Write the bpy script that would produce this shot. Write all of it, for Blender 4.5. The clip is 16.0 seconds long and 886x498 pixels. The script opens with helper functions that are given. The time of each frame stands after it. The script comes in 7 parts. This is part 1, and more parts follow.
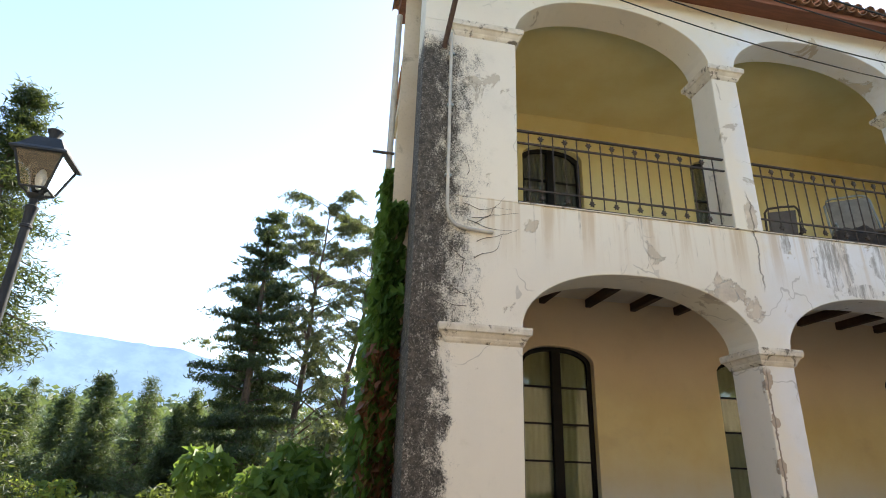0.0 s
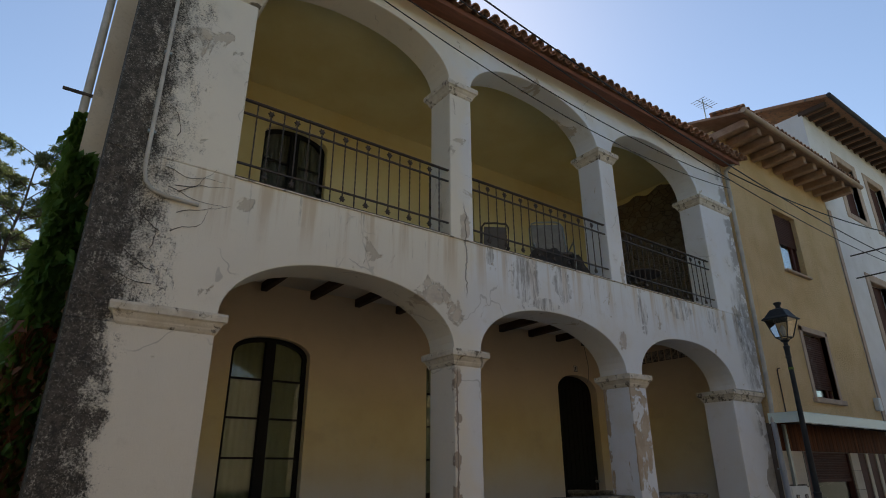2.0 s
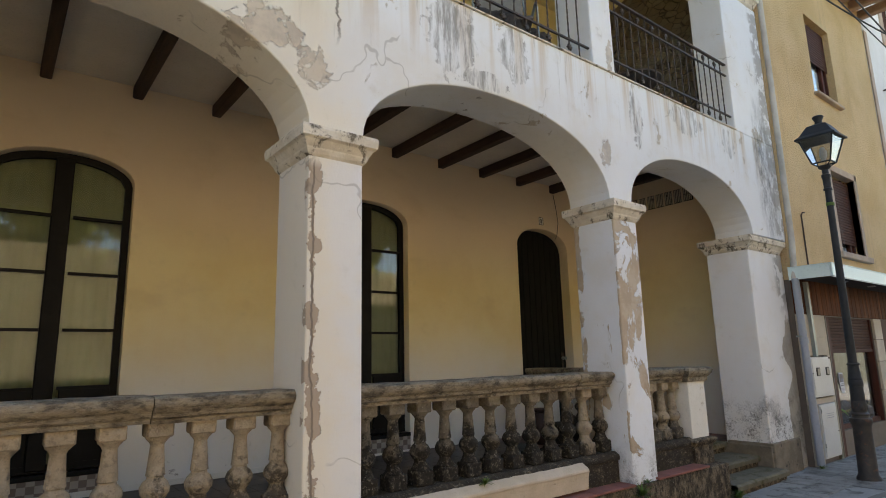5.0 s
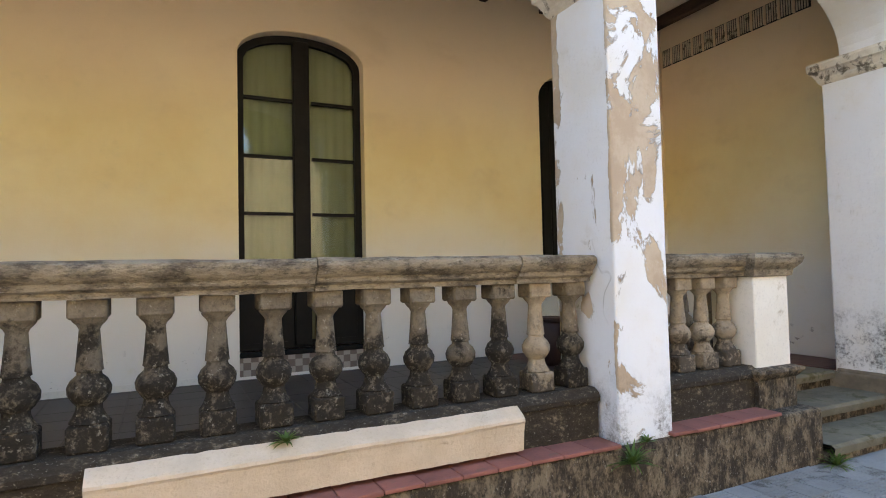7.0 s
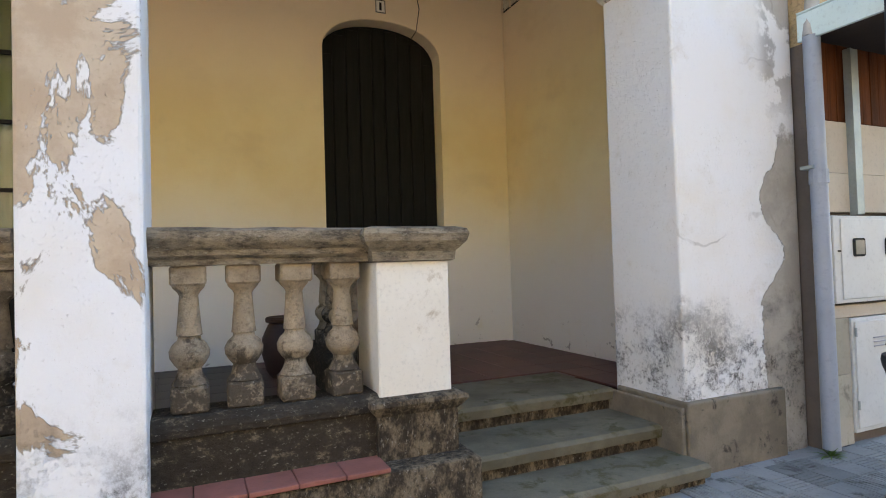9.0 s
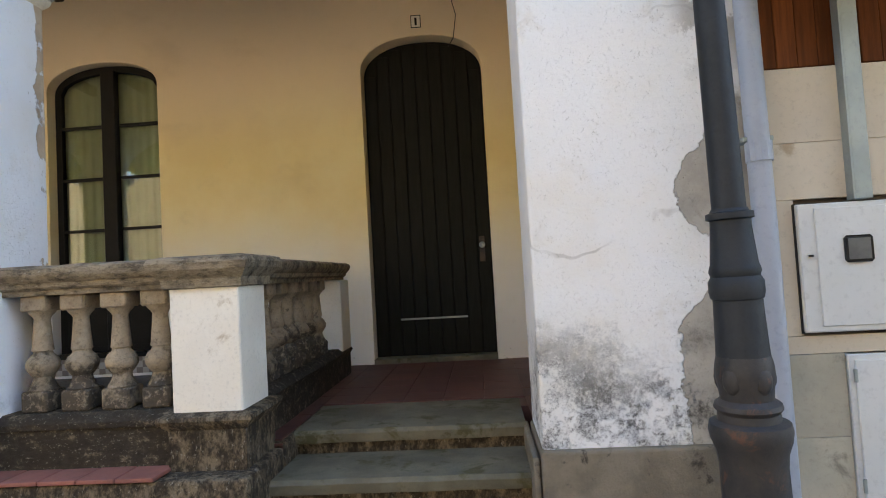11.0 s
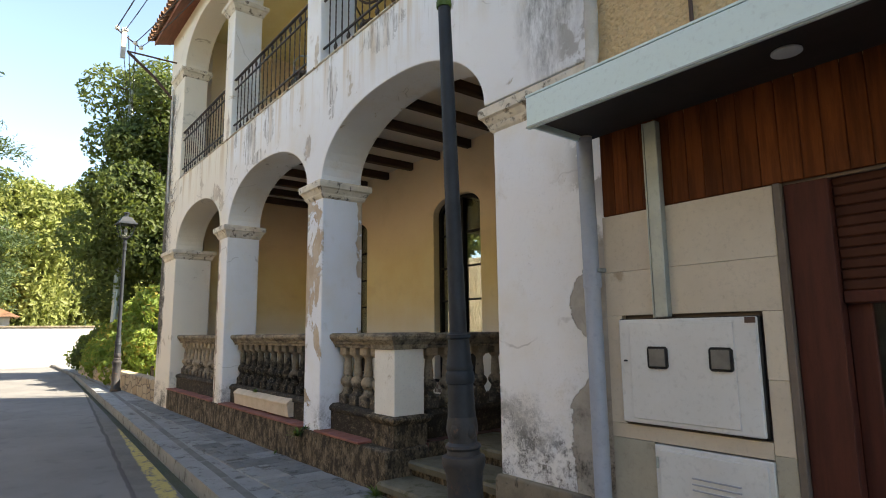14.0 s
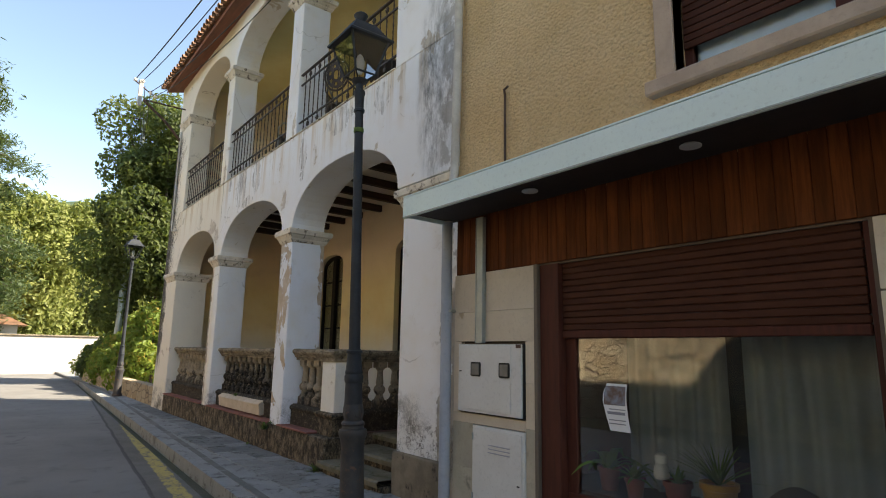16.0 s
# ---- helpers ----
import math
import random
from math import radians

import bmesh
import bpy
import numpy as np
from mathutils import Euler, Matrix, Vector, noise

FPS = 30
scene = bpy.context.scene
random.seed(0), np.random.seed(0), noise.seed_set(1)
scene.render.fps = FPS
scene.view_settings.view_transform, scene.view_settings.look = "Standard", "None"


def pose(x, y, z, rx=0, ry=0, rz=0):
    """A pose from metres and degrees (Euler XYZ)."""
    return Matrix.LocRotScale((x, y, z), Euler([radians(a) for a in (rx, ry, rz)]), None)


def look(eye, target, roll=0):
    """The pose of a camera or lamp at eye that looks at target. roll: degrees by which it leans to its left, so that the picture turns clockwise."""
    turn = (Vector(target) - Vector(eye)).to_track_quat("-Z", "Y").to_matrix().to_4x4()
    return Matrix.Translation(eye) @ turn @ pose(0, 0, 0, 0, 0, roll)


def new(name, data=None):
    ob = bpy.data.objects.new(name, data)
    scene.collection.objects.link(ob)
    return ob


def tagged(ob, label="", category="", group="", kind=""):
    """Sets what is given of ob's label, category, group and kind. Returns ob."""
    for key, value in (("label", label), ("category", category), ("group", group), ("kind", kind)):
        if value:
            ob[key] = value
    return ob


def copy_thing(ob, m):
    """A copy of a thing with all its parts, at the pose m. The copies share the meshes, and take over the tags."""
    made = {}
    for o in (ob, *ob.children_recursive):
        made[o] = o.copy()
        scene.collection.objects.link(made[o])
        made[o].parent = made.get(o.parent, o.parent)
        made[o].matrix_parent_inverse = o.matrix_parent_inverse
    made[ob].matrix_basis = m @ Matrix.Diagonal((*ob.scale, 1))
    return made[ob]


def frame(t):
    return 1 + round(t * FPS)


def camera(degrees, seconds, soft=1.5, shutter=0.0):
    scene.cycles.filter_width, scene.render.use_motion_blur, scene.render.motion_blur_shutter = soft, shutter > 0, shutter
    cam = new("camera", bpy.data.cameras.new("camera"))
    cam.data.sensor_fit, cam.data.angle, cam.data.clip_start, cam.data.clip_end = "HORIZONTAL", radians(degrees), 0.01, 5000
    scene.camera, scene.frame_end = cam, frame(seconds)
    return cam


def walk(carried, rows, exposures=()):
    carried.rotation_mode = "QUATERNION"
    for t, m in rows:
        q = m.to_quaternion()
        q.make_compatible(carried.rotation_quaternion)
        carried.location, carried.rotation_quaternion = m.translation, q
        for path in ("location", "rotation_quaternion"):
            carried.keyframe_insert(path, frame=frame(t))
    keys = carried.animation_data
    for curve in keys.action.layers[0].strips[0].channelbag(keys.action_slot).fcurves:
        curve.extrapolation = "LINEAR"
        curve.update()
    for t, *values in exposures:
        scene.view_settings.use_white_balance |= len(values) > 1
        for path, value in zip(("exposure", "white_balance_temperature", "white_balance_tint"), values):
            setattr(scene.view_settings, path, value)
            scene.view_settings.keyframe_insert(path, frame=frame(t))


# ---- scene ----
cam = camera(75.1, 16.0, soft=1.0)
PATH = [
    (0, (-0.819, -6.025, 1.871), (-0.466, -4.196, 2.599), 1.9),
    (0.5, (-0.844, -6.059, 1.939), (-0.441, -4.327, 2.855), 1.5),
    (1, (-0.775, -6.125, 1.961), (-0.048, -4.479, 2.834), -0.2),
    (1.5, (-0.568, -6.174, 1.94), (0.406, -4.608, 2.716), -0.4),
    (2, (-0.209, -5.936, 1.931), (0.888, -4.426, 2.65), -0.2),
    (2.5, (0.22, -5.639, 1.927), (1.384, -4.161, 2.605), -0.1),
    (3, (0.6, -5.181, 1.931), (1.777, -3.713, 2.608), -0.2),
    (3.5, (0.999, -4.758, 1.952), (2.19, -3.299, 2.625), -0.5),
    (4, (1.443, -4.364, 1.942), (2.665, -2.907, 2.56), -1.0),
    (4.5, (1.981, -3.981, 1.873), (3.226, -2.5, 2.383), -1.2),
    (4.7, (2.224, -3.858, 1.824), (3.467, -2.357, 2.277), -1.4),
    (6.8, (5.152, -2.673, 1.471), (6.023, -0.875, 1.557), -1.1),
    (7, (5.447, -2.619, 1.485), (6.32, -0.821, 1.565), -1.3),
    (7.5, (6.179, -2.458, 1.473), (7.083, -0.674, 1.523), -1.1),
    (8, (6.896, -2.402, 1.476), (7.815, -0.626, 1.497), -1.0),
    (8.5, (7.628, -2.358, 1.456), (8.551, -0.584, 1.474), -0.8),
    (9, (8.419, -2.537, 1.384), (9.229, -0.71, 1.435), -1.7),
    (9.2, (8.7, -2.558, 1.377), (9.416, -0.691, 1.43), -2.0),
    (11.3, (11.354, -2.851, 1.401), (11.064, -0.874, 1.494), -3.1),
    (11.5, (11.669, -2.834, 1.391), (11.262, -0.878, 1.487), -3.0),
    (12, (12.39, -2.808, 1.4), (11.656, -0.952, 1.525), -3.1),
    (12.5, (12.903, -2.814, 1.437), (11.882, -1.1, 1.579), -2.6),
    (13, (13.467, -2.915, 1.503), (12.2, -1.377, 1.676), -2.2),
    (13.5, (13.957, -2.91, 1.504), (12.503, -1.557, 1.736), -1.7),
    (14, (14.525, -3.088, 1.574), (12.97, -1.863, 1.858), -0.7),
    (14.5, (15.028, -3.272, 1.582), (13.45, -2.081, 1.888), -0.1),
    (15, (15.559, -3.325, 1.571), (13.961, -2.169, 1.905), 0.3),
    (15.5, (16.069, -3.456, 1.576), (14.466, -2.312, 1.928), 0.7),
    (16, (16.613, -3.55, 1.549), (15.061, -2.34, 1.904), 1.1),
]
walk(cam, [(t, look(e, g, r)) for t, e, g, r in PATH], [
    (0.0, 2.05, 7200, 10), (0.5, 1.3, 6500, 10), (1.0, 0.82, 6800, 10), (1.5, 0.65, 6700, 10), (2.0, 0.55, 6900, 10), (2.5, 0.68, 7250, 10), (3.5, 1.25, 7500, 10), (4.5, 1.8, 7500, 10),
    (7.0, 3.12, 7000, 10), (9.0, 3.0, 7000, 10), (12.0, 2.9, 7250, 10), (13.5, 2.33, 7400, 10), (14.5, 1.82, 7500, 10), (16.0, 1.7, 7600, 10)])

# ---- world and sun ----
SUN_AZ, SUN_EL = radians(37.0), radians(42.0)
SUN_DIR = Vector((math.sin(SUN_AZ) * math.cos(SUN_EL), math.cos(SUN_AZ) * math.cos(SUN_EL), math.sin(SUN_EL)))
world = bpy.data.worlds.new("sky")
scene.world = world
world.use_nodes = True
wt = world.node_tree
wt.nodes.clear()
sky = wt.nodes.new("ShaderNodeTexSky")
sky.sky_type = "NISHITA"
sky.sun_disc = False
sky.sun_elevation = SUN_EL
sky.sun_rotation = SUN_AZ
sky.altitude = 300
sky.air_density = 1.0
sky.dust_density = 0.2
sky.ozone_density = 1.0
bg = wt.nodes.new("ShaderNodeBackground")
bg.inputs[1].default_value = 0.12
wo = wt.nodes.new("ShaderNodeOutputWorld")
wt.links.new(sky.outputs[0], bg.inputs[0])
wt.links.new(bg.outputs[0], wo.inputs[0])
sun = new("sun", bpy.data.lights.new("sun", "SUN"))
sun.data.energy = 5.0
sun.data.angle = radians(0.5)
sun.data.color = (1.0, 0.95, 0.86)
sun.matrix_world = look(SUN_DIR * 60, (0, 0, 0))


# ---- material tools ----
def node(nt, kind, ins=None, **attrs):
    n = nt.nodes.new("ShaderNode" + kind)
    for k, v in attrs.items():
        setattr(n, k, v)
    for k, v in (ins or {}).items():
        if isinstance(v, bpy.types.NodeSocket):
            nt.links.new(v, n.inputs[k])
        elif v is not None:
            n.inputs[k].default_value = v
    return n


def mth(nt, op, a, b=None, c=None, clamp=False):
    n = node(nt, "Math", {0: a, 1: b, 2: c}, operation=op, use_clamp=clamp)
    return n.outputs[0]


def smooth(nt, v, lo, hi):
    """0 below lo, 1 above hi (or the other way round when lo > hi)."""
    n = node(nt, "MapRange", {0: v, 1: lo, 2: hi, 3: 0.0, 4: 1.0}, interpolation_type="SMOOTHSTEP")
    return n.outputs[0]


def fnoise(nt, vec, scale, detail=5.0, rough=0.6, dist=0.0):
    n = node(nt, "TexNoise", {"Vector": vec, "Scale": scale, "Detail": detail, "Roughness": rough, "Distortion": dist})
    return n.outputs[0]


def mixc(nt, fac, a, b, mode="MIX"):
    n = node(nt, "Mix", None, data_type="RGBA", blend_type=mode)
    for i, v in ((0, fac), (6, a), (7, b)):
        if isinstance(v, bpy.types.NodeSocket):
            nt.links.new(v, n.inputs[i])
        else:
            n.inputs[i].default_value = (*v, 1) if isinstance(v, tuple) and len(v) == 3 else v
    return n.outputs[2]


def stretch(nt, vec, s):
    return node(nt, "VectorMath", {0: vec, 1: s}, operation="MULTIPLY").outputs[0]


def begin(name):
    m = bpy.data.materials.new(name)
    m.use_nodes = True
    nt = m.node_tree
    nt.nodes.clear()
    return m, nt


def finish(nt, color, rough=0.8, metal=0.0, height=None, dist=0.01, strength=0.6, spec=0.5, trans=0.0, coat=0.0):
    p = node(nt, "BsdfPrincipled", {"Roughness": rough, "Metallic": metal, "Specular IOR Level": spec, "Transmission Weight": trans, "Coat Weight": coat})
    if isinstance(color, bpy.types.NodeSocket):
        nt.links.new(color, p.inputs["Base Color"])
    else:
        p.inputs["Base Color"].default_value = (*color, 1)
    if height is not None:
        b = node(nt, "Bump", {"Strength": strength, "Distance": dist, "Height": height})
        nt.links.new(b.outputs[0], p.inputs["Normal"])
    o = node(nt, "OutputMaterial", {0: p.outputs[0]})
    return p


def coords(nt, which="Object"):
    return node(nt, "TexCoord").outputs[which]


def world_xyz(nt):
    g = node(nt, "NewGeometry").outputs["Position"]
    s = node(nt, "SeparateXYZ", {0: g})
    return g, s.outputs[0], s.outputs[1], s.outputs[2]


def weathered(name, base, alt, scale=3.0, rough=0.85, bump=0.006, fine=40.0, dirt=None, dirt_amount=0.5, vary=0.0, metal=0.0, spec=0.4, grain=None):
    """Two-scale mottled surface; dirt: a third colour in patches; vary: change from object to object."""
    m, nt = begin(name)
    v = coords(nt)
    if vary:
        r = node(nt, "ObjectInfo").outputs["Random"]
        off = node(nt, "CombineXYZ", {0: mth(nt, "MULTIPLY", r, 37.0), 1: mth(nt, "MULTIPLY", r, 11.0), 2: r})
        v = node(nt, "VectorMath", {0: v, 1: off.outputs[0]}, operation="ADD").outputs[0]
    vv = stretch(nt, v, grain) if grain else v
    big = fnoise(nt, vv, scale, 6, 0.62)
    small = fnoise(nt, vv, fine, 4, 0.7)
    c = mixc(nt, smooth(nt, big, 0.35, 0.65), base, alt)
    c = mixc(nt, mth(nt, "MULTIPLY", smooth(nt, small, 0.5, 0.75), 0.35), c, tuple(x * 0.55 for x in base))
    if dirt:
        d = fnoise(nt, v, scale * 1.7, 8, 0.68, 0.4)
        lo = 0.68 - 0.25 * dirt_amount
        c = mixc(nt, smooth(nt, d, lo, lo + 0.12), c, dirt)
    if vary:
        k = mth(nt, "ADD", mth(nt, "MULTIPLY", r, vary), 1.0 - vary / 2)
        c = mixc(nt, 1.0, c, node(nt, "CombineColor", {0: k, 1: k, 2: k}).outputs[0], "MULTIPLY")
    h = mth(nt, "ADD", mth(nt, "MULTIPLY", big, 0.6), mth(nt, "MULTIPLY", small, 0.5))
    finish(nt, c, rough, metal, h, bump, 0.7, spec)
    return m


def plaster(name, base, peel=0.0, facade=True, patches=True, crack=None, damp_top=0.9):
    """Old lime-washed plaster: rust drips, mould, bare render where the paint has come off."""
    m, nt = begin(name)
    p, x, y, z = world_xyz(nt)
    big = fnoise(nt, p, 0.9, 6, 0.6)
    mid = fnoise(nt, p, 4.0, 7, 0.65)
    fine = fnoise(nt, p, 55.0, 3, 0.7)
    speck = fnoise(nt, p, 26.0, 5, 0.75)
    cool = tuple(min(0.86, a * b) for a, b in zip(base, (0.98, 1.03, 1.13)))
    warm = tuple(a * b for a, b in zip(base, (0.98, 0.94, 0.86)))
    zone = mth(nt, "ADD", x, mth(nt, "MULTIPLY", mth(nt, "SUBTRACT", big, 0.5), 2.4))
    c = mixc(nt, smooth(nt, zone, 4.3, 4.9), warm, cool)
    c = mixc(nt, mth(nt, "MULTIPLY", smooth(nt, big, 0.45, 0.66), 0.5), c, tuple(a * b for a, b in zip(base, (0.9, 0.87, 0.81))))
    c = mixc(nt, mth(nt, "MULTIPLY", smooth(nt, mid, 0.56, 0.75), 0.35), c, tuple(a * b for a, b in zip(base, (0.7, 0.66, 0.58))))
    height = mth(nt, "MULTIPLY", fine, 0.25)
    height = mth(nt, "ADD", height, mth(nt, "MULTIPLY", mid, 0.5))
    # bare render
    if peel:
        pn = fnoise(nt, stretch(nt, p, (1.0, 1.0, 0.7)), 3.0, 9, 0.64, 0.5)
        lo = 0.64 - 0.17 * peel
        if peel > 0.3:
            # the street edge has lost most, the faces turned away least
            pn = mth(nt, "ADD", pn, mth(nt, "MULTIPLY", mth(nt, "SUBTRACT", 8.04, x), 0.26))
            pn = mth(nt, "SUBTRACT", pn, mth(nt, "MULTIPLY", smooth(nt, y, 0.015, 0.035), 0.14))
            pn = mth(nt, "ADD", pn, mth(nt, "MULTIPLY", smooth(nt, y, 0.44, 0.50), 0.16))
            pn = mth(nt, "SUBTRACT", pn, mth(nt, "MULTIPLY", smooth(nt, z, 1.35, 1.05), 0.10))
        pm = smooth(nt, pn, lo, lo + 0.012)
        tan = mixc(nt, smooth(nt, mid, 0.4, 0.6), (0.47, 0.37, 0.27), (0.56, 0.47, 0.36))
        c = mixc(nt, pm, c, tan)
        height = mth(nt, "SUBTRACT", height, mth(nt, "MULTIPLY", pm, 1.6))
        rim = mth(nt, "MULTIPLY", smooth(nt, pn, lo - 0.012, lo), mth(nt, "SUBTRACT", 1.0, pm))
        c = mixc(nt, mth(nt, "MULTIPLY", rim, 0.5), c, (0.3, 0.27, 0.23))
    if crack:
        # old settlement cracks running down the pier
        for cx, lean, wob in crack:
            wig = mth(nt, "MULTIPLY", mth(nt, "SUBTRACT", fnoise(nt, stretch(nt, p, (0.0, 0.0, 1.0)), 1.7 + cx % 1, 8, 0.62), 0.5), wob)
            dx = mth(nt, "SUBTRACT", mth(nt, "ADD", x, wig), mth(nt, "ADD", mth(nt, "MULTIPLY", mth(nt, "SUBTRACT", 3.0, z), lean), cx))
            wide = mth(nt, "ADD", 0.01, mth(nt, "MULTIPLY", smooth(nt, mid, 0.42, 0.62), 0.06))
            bare_edge = mth(nt, "MULTIPLY", smooth(nt, mth(nt, "DIVIDE", mth(nt, "ABSOLUTE", dx), wide), 1.05, 0.9), mth(nt, "MULTIPLY", smooth(nt, z, 3.2, 3.1), smooth(nt, y, 0.07, 0.04)))
            c = mixc(nt, bare_edge, c, (0.44, 0.35, 0.27))
            gapm = mth(nt, "MULTIPLY", smooth(nt, mth(nt, "ABSOLUTE", dx), 0.009, 0.005), mth(nt, "MULTIPLY", smooth(nt, z, 3.2, 3.1), smooth(nt, y, 0.05, 0.03)))
            c = mixc(nt, mth(nt, "MULTIPLY", gapm, 0.55), c, (0.13, 0.10, 0.08))
            height = mth(nt, "SUBTRACT", height, mth(nt, "ADD", mth(nt, "MULTIPLY", bare_edge, 1.2), mth(nt, "MULTIPLY", gapm, 1.5)))
    if facade:
        # drips under the gallery edge and under the eaves
        run = fnoise(nt, stretch(nt, p, (2.6, 2.6, 0.14)), 1.5, 5, 0.6)
        band = mth(nt, "MULTIPLY", smooth(nt, z, 4.05, 4.9), smooth(nt, z, 5.0, 4.97))
        drip = mth(nt, "MULTIPLY", smooth(nt, run, 0.47, 0.62), band)
        c = mixc(nt, mth(nt, "MULTIPLY", drip, 0.55), c, (0.50, 0.35, 0.18))
        run2 = fnoise(nt, stretch(nt, p, (9.0, 9.0, 0.6)), 1.5, 6, 0.7)
        drip2 = mth(nt, "MULTIPLY", smooth(nt, run2, 0.58, 0.7), mth(nt, "MULTIPLY", smooth(nt, z, 3.9, 4.8), smooth(nt, z, 5.0, 4.96)))
        c = mixc(nt, mth(nt, "MULTIPLY", drip2, 0.55), c, (0.16, 0.14, 0.11))
        # bare patches over the arches
        bn = fnoise(nt, p, 1.9, 8, 0.66, 0.6)
        bare = mth(nt, "MULTIPLY", smooth(nt, bn, 0.625, 0.645), 1.0 if patches else 0.0)
        c = mixc(nt, mth(nt, "MULTIPLY", bare, 0.75), c, (0.5, 0.43, 0.33))
        height = mth(nt, "SUBTRACT", height, mth(nt, "MULTIPLY", bare, 0.9))
        def blot(cx, cz, rx, rz, ragged=1.0):
            ax = mth(nt, "DIVIDE", mth(nt, "SUBTRACT", x, cx), rx)
            az = mth(nt, "DIVIDE", mth(nt, "SUBTRACT", z, cz), rz)
            q = mth(nt, "ADD", mth(nt, "MULTIPLY", ax, ax), mth(nt, "MULTIPLY", az, az))
            q = mth(nt, "ADD", q, mth(nt, "MULTIPLY", mth(nt, "SUBTRACT", fnoise(nt, p, 5.5, 8, 0.7, 0.4), 0.5), 4.5 * ragged))
            return smooth(nt, q, 0.62, 0.50)

        if patches:
            # plaster fallen from the haunches of the arches and under the gallery
            for cx, cz, rx, rz in ((3.95, 4.12, 0.30, 0.22), (4.30, 3.88, 0.16, 0.20), (4.5, 5.2, 0.10, 0.3), (7.8, 3.95, 0.14, 0.2), (8.02, 5.15, 0.08, 0.3)):
                b = blot(cx, cz, rx, rz)
                c = mixc(nt, mth(nt, "MULTIPLY", b, 0.7), c, mixc(nt, smooth(nt, mid, 0.42, 0.6), (0.56, 0.47, 0.36), (0.38, 0.31, 0.24)))
                height = mth(nt, "SUBTRACT", height, mth(nt, "MULTIPLY", b, 1.2))
            # soot-dark streaks below the gallery edge
            soot = fnoise(nt, stretch(nt, p, (7.0, 7.0, 1.1)), 1.6, 8, 0.75)
            for cx, cz, rx, rz in ((5.62, 4.62, 0.36, 0.55), (4.92, 4.85, 0.12, 0.2), (6.45, 4.7, 0.28, 0.4), (8.45, 4.55, 0.16, 0.5), (9.6, 4.75, 0.5, 0.25), (6.0, 4.28, 0.4, 0.12), (10.75, 4.7, 0.25, 0.3)):
                b = mth(nt, "MULTIPLY", blot(cx, cz, rx, rz, 0.55), smooth(nt, soot, 0.42, 0.62))
                c = mixc(nt, mth(nt, "MULTIPLY", b, 0.7), c, (0.16, 0.145, 0.12))
            # settlement crack under the second gallery pillar
            wig = mth(nt, "MULTIPLY", mth(nt, "SUBTRACT", fnoise(nt, stretch(nt, p, (0, 0, 1)), 2.4, 8, 0.65), 0.5), 0.35)
            gap = mth(nt, "ABSOLUTE", mth(nt, "SUBTRACT", mth(nt, "ADD", x, wig), 4.5))
            gm = mth(nt, "MULTIPLY", smooth(nt, gap, 0.014, 0.006), mth(nt, "MULTIPLY", smooth(nt, z, 4.1, 4.3), smooth(nt, z, 5.6, 5.4)))
            c = mixc(nt, mth(nt, "MULTIPLY", gm, 0.75), c, (0.16, 0.13, 0.10))
            height = mth(nt, "SUBTRACT", height, gm)
        # black mould down the street corner
        edge = mth(nt, "ADD", x, mth(nt, "MULTIPLY", mth(nt, "SUBTRACT", mid, 0.5), 0.7))
        corner = mth(nt, "MULTIPLY", smooth(nt, edge, 1.15, -0.05), mth(nt, "MULTIPLY", smooth(nt, z, 0.6, 1.6), smooth(nt, z, 7.6, 6.9)))
        # the wash over the shaft of the corner pier stays paler below its capital
        low = mth(nt, "MAXIMUM", smooth(nt, z, 3.1, 3.3), smooth(nt, edge, 0.62, 0.28))
        corner = mth(nt, "MULTIPLY", corner, low)
        grain = mth(nt, "ADD", mth(nt, "MULTIPLY", mth(nt, "SUBTRACT", fnoise(nt, p, 48.0, 4, 0.75), 0.5), 1.7), mth(nt, "MULTIPLY", mth(nt, "SUBTRACT", fnoise(nt, stretch(nt, p, (1.0, 1.0, 0.6)), 6.0, 7, 0.75), 0.5), 2.0))
        mould = smooth(nt, mth(nt, "ADD", grain, corner), 0.28, 0.86)
        mould = mth(nt, "MULTIPLY", mould, smooth(nt, corner, 0.0, 0.25))
        grime = mixc(nt, smooth(nt, fnoise(nt, p, 13.0, 8, 0.8), 0.42, 0.62), (0.022, 0.019, 0.016), (0.10, 0.084, 0.068))
        c = mixc(nt, mth(nt, "MULTIPLY", mould, 0.96), c, grime)
        fleck = mth(nt, "MULTIPLY", corner, smooth(nt, fnoise(nt, p, 40.0, 3, 0.7), 0.57, 0.64))
        c = mixc(nt, mth(nt, "MULTIPLY", fleck, 0.5), c, (0.42, 0.39, 0.35))
        height = mth(nt, "SUBTRACT", height, mth(nt, "MULTIPLY", mth(nt, "MULTIPLY", mould, speck), 1.5))
        # dark run beside the rain pipe
        dx = mth(nt, "DIVIDE", mth(nt, "SUBTRACT", x, 11.88), 0.36)
        dz = mth(nt, "DIVIDE", mth(nt, "SUBTRACT", z, 4.45), 1.25)
        el = mth(nt, "ADD", mth(nt, "MULTIPLY", dx, dx), mth(nt, "MULTIPLY", dz, dz))
        el = mth(nt, "ADD", el, mth(nt, "MULTIPLY", mth(nt, "SUBTRACT", mid, 0.5), 1.2))
        streak = fnoise(nt, stretch(nt, p, (3.6, 3.6, 1.2)), 2.5, 8, 0.75)
        dk = mth(nt, "MULTIPLY", smooth(nt, el, 1.3, 0.1), smooth(nt, streak, 0.34, 0.66))
        c = mixc(nt, mth(nt, "MULTIPLY", dk, 0.85), c, (0.10, 0.10, 0.095))
